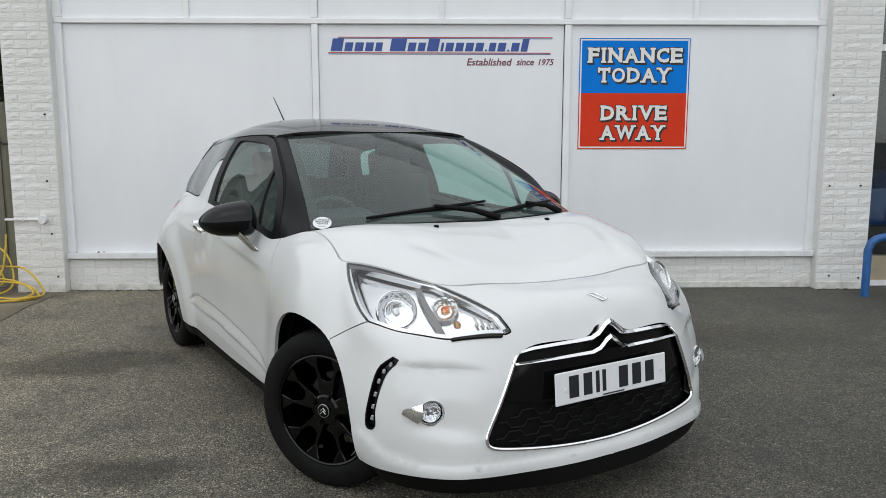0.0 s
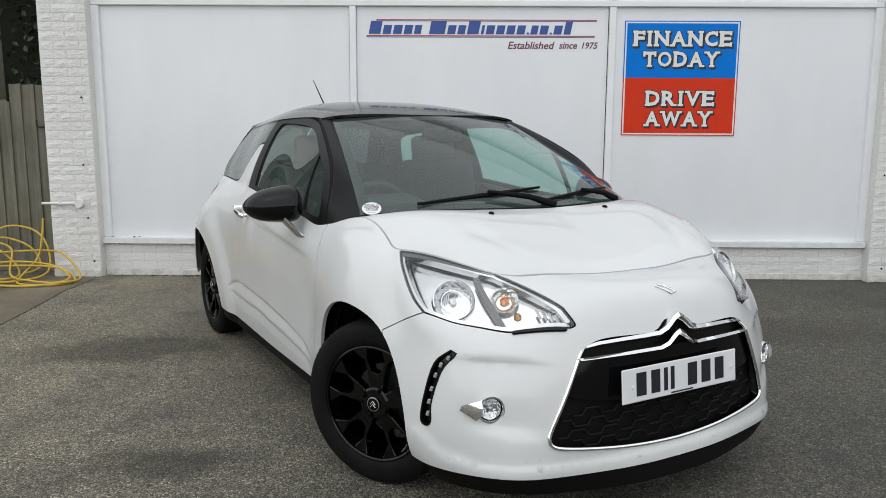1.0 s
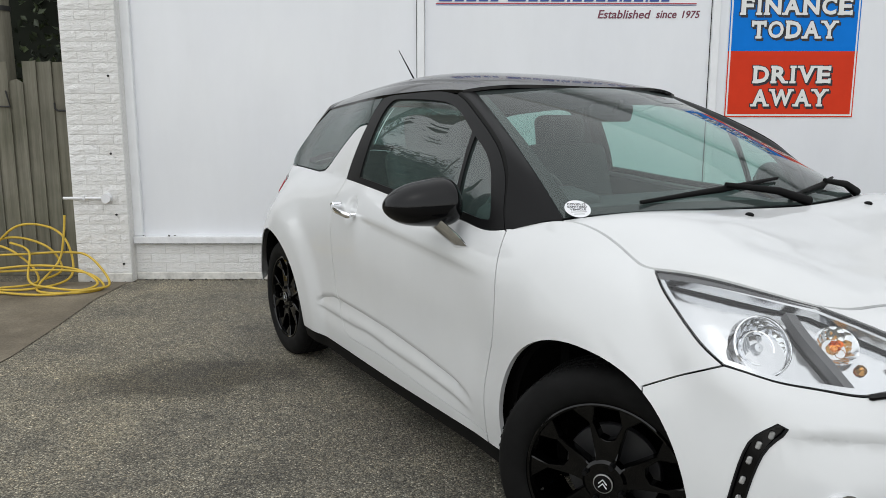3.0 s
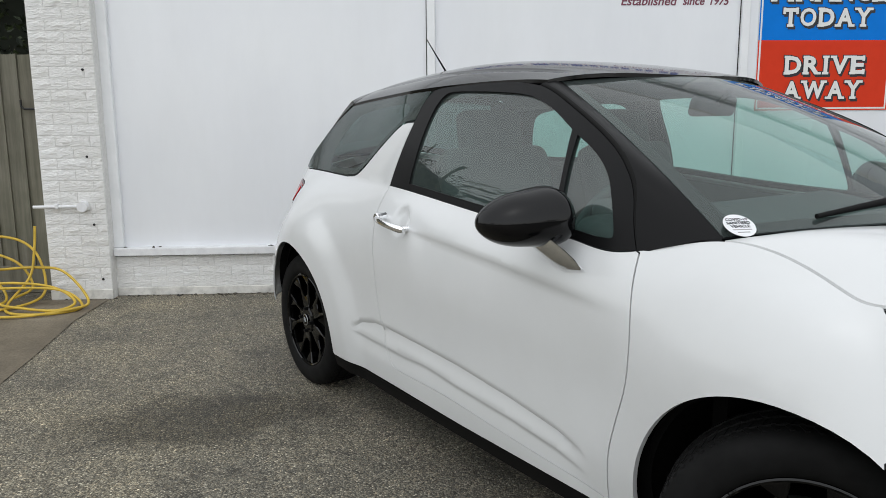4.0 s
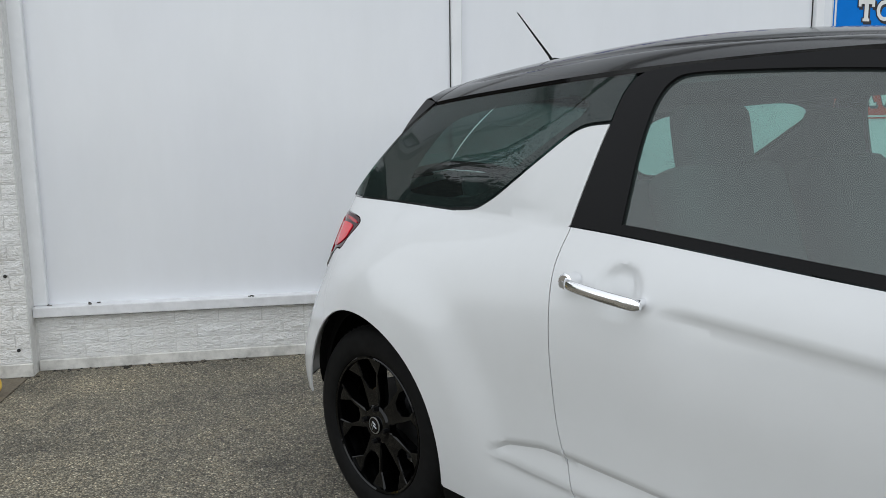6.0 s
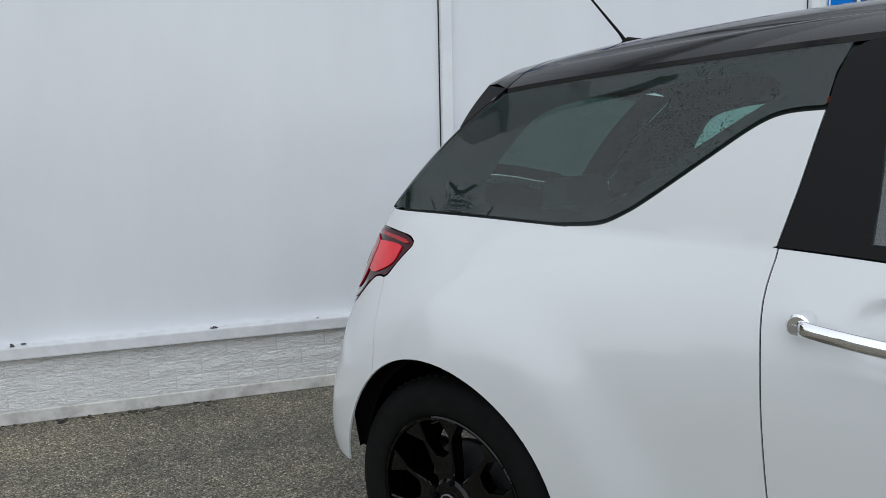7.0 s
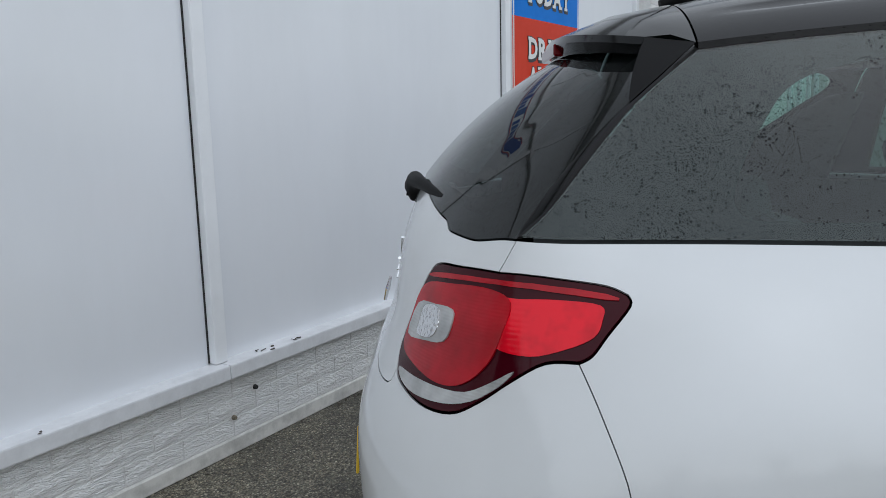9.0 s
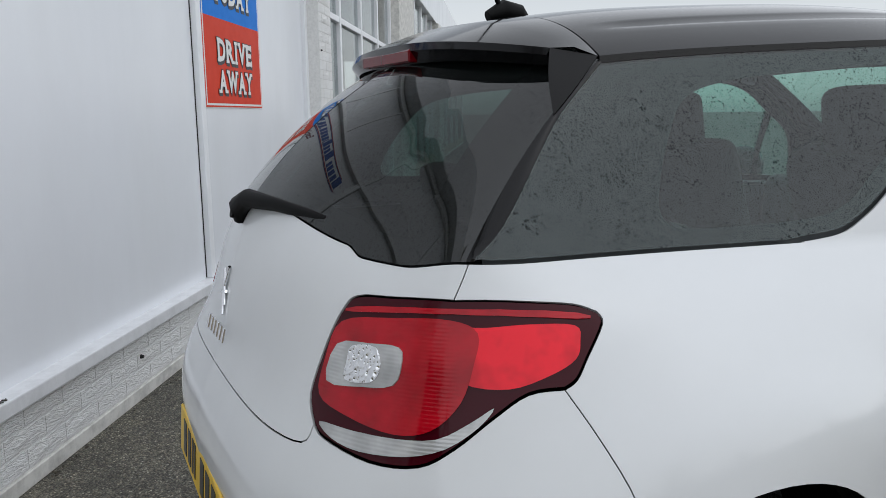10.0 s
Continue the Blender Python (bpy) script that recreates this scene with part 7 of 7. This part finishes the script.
def ribbed(name, scale, a=.6):
    """Give a lens fine moulded ribs."""
    m = bpy.data.materials[name]
    n, l, b = nodes_of(m)
    tc = n.new("ShaderNodeTexCoord")
    w = n.new("ShaderNodeTexWave")
    w.bands_direction = "Z"
    w.inputs["Scale"].default_value, w.inputs["Distortion"].default_value = scale, 0.6
    l.new(tc.outputs["Object"], w.inputs["Vector"])
    bump(m, w.outputs[0], a, .0015)
    t = tex_noise(m, 14.0, 3, .6)
    base = tuple(b.inputs["Base Color"].default_value)[:3]
    c = ramp(m, t.outputs[0], [(.3, tuple(v * .62 for v in base)), (.6, base)])
    l.new(c.outputs[0], b.inputs["Base Color"])


REFLECT = faceted("lens_reflector", (.80, .80, .81), .10, 130, .9)
ribbed("red_lens", 60, .10)
ribbed("bright_red_lens", 40, .08)
ribbed("grey_clear_lens", 60, .15)
for s in (-1, 1):
    tl = new("tail_lamp")
    tl.parent = car
    tl["label"] = "red tail lamp with clear reversing square"

    def put(name, cut, mat, label="", depth=.004):
        bm = bmesh.new()
        cut.add(bm, s, depth)
        return smooth(part(name, clean(bm), mat, tl, label), 35)

    put("housing", Cut(Low, TLLOOP, gap=.02, inset=.004, lift=.001), RED_DARK, "dark red outer lens", .02)
    put("main_lens", tl_cut(MAIN, .0055), RED_LENS, "red lens")
    put("wing_lens", tl_cut(WING, .0040), RED_BRIGHT, "bright red lens")
    put("light_strip", tl_cut(STRIP, .0035, n=3), RED_LENS)
    put("reversing_lens", tl_cut(REV, .0085, n=3), GREY_LENS, "clear reversing lens")
    put("reversing_reflector", tl_cut([(-2.953, .492, .860), (-2.930, .530, .864), (-2.930, .545, .835), (-2.945, .540, .816), (-2.968, .500, .812), (-2.962, .492, .835)], .0100, n=3), REFLECT, "bright reflector inside the clear lens")
    put("lower_lens", tl_cut(BASE, .0045, n=3), GREY_LENS, "clear lower lens")

# ---------- tail details ----------
rplate = part("rear_number_plate", box(-.006, 0, -.26, .26, -.0555, .0555, .003), PLATE_YELLOW, car, "yellow number plate with black characters")
rplate.matrix_basis = pose(-3.131, 0, .487, 0, -4, 180)
xs = -.205
for wide in (.050, .046, .016, .016, 0, .050, .050, .050):
    if wide:
        part("plate_bar", box(.0002, .0016, xs + (.004 if wide > .02 else 0), xs + wide - (.004 if wide > .02 else 0), -.036, .039), SIGN_BLACK, rplate)
    xs += (wide or .030) + .014
for a, b in (((.010, .905), (.048, .850)), ((.048, .850), (.026, .800)), ((.066, .892), (.016, .822)), ((.014, .852), (.068, .840))):
    run = [on_low_line([(-3.05, abs(y) + 1e-4, z), (-3.05, abs(y) + 2e-4, z - 1e-4)], .004, 1)[0] for y, z in (a, b)]
    run = [(p[0], math.copysign(p[1], y), p[2]) for p, (y, z) in zip(run, (a, b))]
    smooth(part("tail_emblem", tube(run, .0034, 8), CHROME, car), 50)
for k in range(6):
    y = .05 - k * .026
    part("tail_badge_bar", tube([(-3.078 + .003 * k * .3, y, .800), (-3.084 + .003 * k * .3, y + .004, .772)], .004, 8), CHROME, car)
smooth(part("rear_wiper_arm", tube([(-3.008, .035, .995), (-3.013, .02, 1.025), (-3.005, -.03, 1.044), (-2.981, -.15, 1.042), (-2.93, -.30, 1.028)], [.016, .022, .019, .013, .008], 10), MATT_BLACK, car, "black rear wiper arm"), 50)
smooth(part("rear_wiper_blade", tube([(-2.981, -.08, 1.036), (-2.941, -.22, 1.033), (-2.898, -.37, 1.026)], [.007, .009, .006], 8), MATT_BLACK, car), 50)
smooth(part("wiper_spindle", tube([(-2.973, .03, 1.0), (-3.028, .03, 1.015)], .015, 14), MATT_BLACK, car), 50)
part("brake_lamp", box(-2.7005, -2.66, -.13, .13, 1.304, 1.329, .003), RED_SHADE, car, "high red brake lamp in the spoiler")
az = roof_z(-2.40, 0.0)
bm = tube([(-2.35, 0, az + .003), (-2.37, 0, az + .016), (-2.41, 0, az + .022), (-2.45, 0, az + .008)], [.012, .022, .024, .012], 14)
smooth(part("aerial_base", bm, MATT_BLACK, car), 60)
smooth(part("aerial", tube([(-2.415, 0, az + .025), (-2.435, -.005, az + .055), (-2.564, -.028, 1.620)], [.007, .0045, .0022], 8), MATT_BLACK, car, "thin black roof aerial"), 60)

# ---------- door mirrors, handles ----------
for s in (-1, 1):
    mir = new("door_mirror")
    mir.parent = car
    mir["label"] = "gloss black door mirror on a chrome stalk"
    bm = bmesh.new()
    bmesh.ops.create_uvsphere(bm, u_segments=36, v_segments=24, radius=1.0)
    for v in bm.verts:
        x, y, z = v.co
        if y < 0:                                      # blunt inner end
            k = math.sqrt(max(0, 1 - y ** 6)) / math.sqrt(max(1e-6, 1 - y * y))
            x, z = x * k, z * k
        else:
            k = math.sqrt(max(0, 1 - y ** 3.2)) / math.sqrt(max(1e-6, 1 - y * y))
            x, z = x * k, z * k
        out = (y + 1) / 2                              # 0 inner end, 1 outer tip
        h = .074 * ((1.26 - .46 * out) if z > 0 else (.96 - .16 * out)) * (1.0 - .22 * max(0, y) ** 2)
        zz = z * h - .010 * out - (.012 if z < 0 else 0) * (1 - out)
        xx = x * (.108 if x > 0 else .078) * (1.05 - .28 * out)
        if x < 0:
            xx = max(xx, -.064)
        v.co = (xx - .050 * out - .736, s * (.899 + y * .116), .977 + zz)
    bmesh.ops.recalc_face_normals(bm, faces=bm.faces)
    shell = smooth(part("mirror_shell", bm, GLOSS_BLACK, mir, "gloss black shell"), 45)
    bm = bmesh.new()
    bmesh.ops.create_circle(bm, cap_ends=True, segments=28, radius=1.0, matrix=Matrix.Translation((-.826, s * .90, .968)) @ Matrix.Rotation(radians(90), 4, "Y") @ Matrix.Diagonal((.055, .080, 1, 1)))
    part("mirror_glass", bm, CHROME, mir)
    rows = []
    bm = bmesh.new()
    for (x, w, z), (dx, dz) in zip([(-.722, .862, .915), (-.695, .843, .890), (-.668, .824, .864), (-.648, .806, .840)], [(.046, .014), (.048, .020), (.046, .024), (.038, .020)]):
        rows.append([bm.verts.new((x + math.cos(a) * dx, s * (w + .022 * math.sin(a) + .004 * math.cos(a)), z + math.cos(a) * dx * .30 + .017 * math.sin(a))) for a in np.linspace(0, math.tau, 16, endpoint=False)])
    for a, b in zip(rows, rows[1:]):
        for k in range(16):
            bm.faces.new((a[k], a[(k + 1) % 16], b[(k + 1) % 16], b[k]))
    bm.faces.new(rows[0])
    bm.faces.new(rows[-1][::-1])
    bmesh.ops.recalc_face_normals(bm, faces=bm.faces)
    smooth(part("stalk", bm, CHROME, mir, "chrome stalk"), 50)

    hd = new("door_handle")
    hd.parent = car
    hd["label"] = "chrome pull handle"
    pts = spline([(-1.690, s * .806, .869), (-1.670, s * .824, .868), (-1.60, s * .835, .862), (-1.52, s * .833, .854), (-1.485, s * .822, .849)], 5)
    bm = bmesh.new()
    rings = []
    for i, p in enumerate(pts):
        k = min(1.0, .55 + 3 * min(i, len(pts) - 1 - i) / len(pts))
        rings.append([bm.verts.new((p.x, p.y + s * .009 * k * math.cos(a), p.z + .0140 * k * math.sin(a))) for a in np.linspace(0, math.tau, 12, endpoint=False)])
    for a, b in zip(rings, rings[1:]):
        for k in range(12):
            bm.faces.new((a[k], a[(k + 1) % 12], b[(k + 1) % 12], b[k]))
    bm.faces.new(rings[0])
    bm.faces.new(rings[-1])
    bmesh.ops.recalc_face_normals(bm, faces=bm.faces)
    smooth(part("grip", bm, CHROME, hd), 50)
    for x, z, r in ((-1.684, .872, .019), (-1.500, .851, .010)):
        smooth(part("mount", tube([(x, s * .78, z), (x, s * .817, z), (x, s * .821, z)], [r, r, r * .8], 16), CHROME, hd), 40)
    smooth(part("lock", tube([(-1.690, s * .81, .866), (-1.690, s * .822, .866)], .008, 14), SILVER, hd), 50)

# ---------- wipers, cowl, sticker ----------
bm = bmesh.new()
cw = grid(lambda a, b: (rear_edge(np.abs(2 * a - 1)) * np.stack([np.ones_like(a), np.sign(2 * a - 1), np.ones_like(a)], 1) * (1 - b)[:, None] + (screen((2 * a - 1), np.zeros_like(a) + .02) * np.array((1, 1, 1))) * b[:, None] - np.array((0, 0, .012))).T, 40, 5)
add_grid(bm, cw, side=-1)
smooth(part("cowl", bm, MATT_BLACK, car, "black plastic scuttle under the wipers"), 60)


def wiper(s0, t0, s1, t1, ps):
    """Blade from (s0, t0) to (s1, t1) on the screen with its arm from ps."""
    up = np.array((.36, 0, .93))
    a = screen(np.array([s0, (s0 + s1) / 2, s1]), np.array([t0, (t0 + t1) / 2 + .004, t1]))
    a[:, 1] *= -1
    bl = [p + up * .010 for p in a]
    smooth(part("wiper_blade", tube([tuple(p) for p in bl], [.006, .010, .005], 8), MATT_BLACK, car, "black wiper blade"), 50)
    piv = screen(np.array([ps]), np.array([-.01]))[0] * (1, -1, 1)
    smooth(part("wiper_arm", tube([tuple(piv + up * .012), tuple(piv * .6 + bl[1] * .4 + up * .026), tuple(bl[1] + up * .014)], [.016, .012, .008], 10), MATT_BLACK, car), 50)


# s runs to the car's right as positive
wiper(.72, .03, -.12, .135, -.10)
wiper(-.05, .03, -.80, .10, -.72)
q = screen(np.array([.945]), np.array([.030]))[0]
tex = new("screen_sticker")
tex.parent = car
tex["label"] = "round white paper sticker"
mm = Matrix.Translation((q[0] + .004, -q[1], q[2] + .006)) @ Vector((.50, -.22, .84)).to_track_quat("Z", "Y").to_matrix().to_4x4() @ Matrix.Rotation(radians(0), 4, "Z")
bm = bmesh.new()
bmesh.ops.create_cone(bm, cap_ends=True, segments=36, radius1=.038, radius2=.038, depth=.0008, matrix=mm)
part("disc", bm, PLATE_WHITE, tex)
# short lines of print
ax = (mm.to_3x3() @ Vector((0, 0, 1))).normalized()
right = Vector((0, 0, 1)).cross(ax).normalized()
upv = ax.cross(right)
turn = Matrix((right, upv, ax)).transposed().to_4x4()
for body_text, size, dy in (("COVID-19", .0125, .020), ("SANITISED", .0125, .008), ("VEHICLE", .0125, -.004)):
    o = lettering("words", body_text, size, (0, 0, 0), SIGN_BLACK, tex, None, 0, .0, .0004)
    vs = [v.co for v in o.data.vertices]
    cx, cy, cz = (sum(v[k] for v in vs) / len(vs) for k in range(3))
    lo = min(v.x for v in vs)
    hi = max(v.x for v in vs)
    flat = Matrix.Rotation(radians(-90), 4, "X") if max(v.z for v in vs) - min(v.z for v in vs) > .004 else Matrix.Identity(4)
    o.matrix_basis = Matrix.Translation(mm.translation + ax * .0012 + upv * dy) @ turn @ flat @ Matrix.Translation((-(lo + hi) / 2, -cy, -cz))
for k, wide in enumerate((.046, .030)):
    o = part("print_line", box(-wide / 2, wide / 2, -.0012, .0012, .0006, .0012), GREY_LENS, tex)
    o.matrix_basis = Matrix.Translation(mm.translation + upv * (-.015 - k * .009)) @ turn

# ---------- cabin ----------
def cushion(name, loc, size, mat, parent, tilt=0, bevel=.05, turn=0):
    bm = box(-size[0] / 2, size[0] / 2, -size[1] / 2, size[1] / 2, -size[2] / 2, size[2] / 2, bevel, 4)
    ob = smooth(part(name, bm, mat, parent), 60)
    ob.matrix_basis = pose(*loc, 0, tilt, turn)
    return ob


for y in (-.36, .36):
    seat = new("front_seat")
    seat.parent = car
    seat["label"] = "dark cloth front seat"
    cushion("seat_base", (-1.15, y, .46), (.52, .50, .16), SEAT, seat, -6, .05)
    cushion("backrest", (-1.49, y, .80), (.14, .48, .66), SEAT, seat, -18, .06)
    cushion("headrest", (-1.60, y, 1.175), (.09, .27, .17), SEAT, seat, -10, .04)
    for d in (-.06, .06):
        part("headrest_post", tube([(-1.565, y + d, 1.05), (-1.585, y + d, 1.12)], .006, 8), SILVER, seat)
bench = new("rear_bench")
bench.parent = car
bench["label"] = "dark cloth rear bench"
cushion("seat_base", (-2.02, 0, .50), (.48, 1.1, .16), SEAT, bench, -6, .05)
cushion("backrest", (-2.31, 0, .76), (.14, 1.1, .50), SEAT, bench, -20, .05)
for y in (-.32, .32):
    cushion("headrest", (-2.385, y, 1.005), (.08, .25, .13), SEAT, bench, -12, .035)
cushion("dashboard", (-.60, 0, .82), (.50, 1.30, .22), DASH, car, 8, .06)
cushion("instrument_hood", (-.78, -.36, .955), (.18, .36, .06), DASH, car, 8, .025)
sw = new("steering_wheel")
sw.parent = car
sw.matrix_basis = pose(-.93, -.36, .88, 0, -65, 0)
bm = bmesh.new()
ringp = [(.18 * math.cos(a), .18 * math.sin(a), 0) for a in np.linspace(0, math.tau, 37)]
add_tube(bm, ringp, .015, 8, False)
smooth(part("wheel_rim", bm, DASH, sw), 60)
cushion("wheel_hub", (0, 0, 0), (.13, .15, .04), DASH, sw, 0, .015)
for a in (0, 180, 270):
    part("wheel_spoke", tube([(.06 * math.cos(radians(a)), .06 * math.sin(radians(a)), 0), (.175 * math.cos(radians(a)), .175 * math.sin(radians(a)), 0)], .013, 8), DASH, sw)
cushion("inside_mirror", (-.86, 0, 1.265), (.03, .22, .065), MATT_BLACK, car, 15, .02)
part("mirror_stem", tube([(-.84, 0, 1.27), (-.80, 0, 1.31)], .009, 8), MATT_BLACK, car)
for s in (-1, 1):
    bm = bmesh.new()
    g = grid(lambda a, b: np.stack([-.5 - 1.9 * a, belt_w(-.5 - 1.9 * a) - .055 - .03 * (1 - b), .25 + (belt_z(-.5 - 1.9 * a) - .265) * b]), 16, 4)
    add_grid(bm, g, side=s)
    smooth(part("door_lining", bm, DASH, car), 60)
# trim inside the pillar behind the door
pair("pillar_trim", [Cut(Side, shrink(resample(fin_out, .02), -.020), gap=.05, inset=0, lift=-.018)], DASH, car, "", 0)


# trim along the belt inside the rear side windows
belt_trim = np.concatenate([belt_run(-1.78, -2.79, 24) + (0, .018), belt_run(-2.79, -1.78, 24) - (0, .035)])
pair("belt_trim", [Cut(Side, belt_trim, gap=.05, inset=0, lift=-.022)], DASH, car, "", 0)

# dark seals behind the joint of pillar and window frame, and trim under the roof edge
for s in (-1, 1):
    line = [(x, s * (side_w(x, z) - .009), z) for x, z in ga]
    smooth(part("pillar_seal", tube(line, .008, 8), MATT_BLACK, car), 60)
rx_ = np.linspace(-1.0, -2.50, 30)
roof_trim = np.concatenate([np.stack([rx_, ROOF_EDGE(rx_) - .003], 1), np.stack([rx_, ROOF_EDGE(rx_) - .034], 1)[::-1]])
pair("roof_trim", [Cut(Side, roof_trim, gap=.05, inset=0, lift=-.020)], DASH, car, "", 0)

# ---------- bricks of the piers and the plinth ----------
lay(-3.43, -3.024, 6.903, 0.073, 38)
lay(3.674, 4.12, 6.903, 0.073, 38)
lay(-3.016, 3.664, 6.999, 0.061, 3, 0.0725)
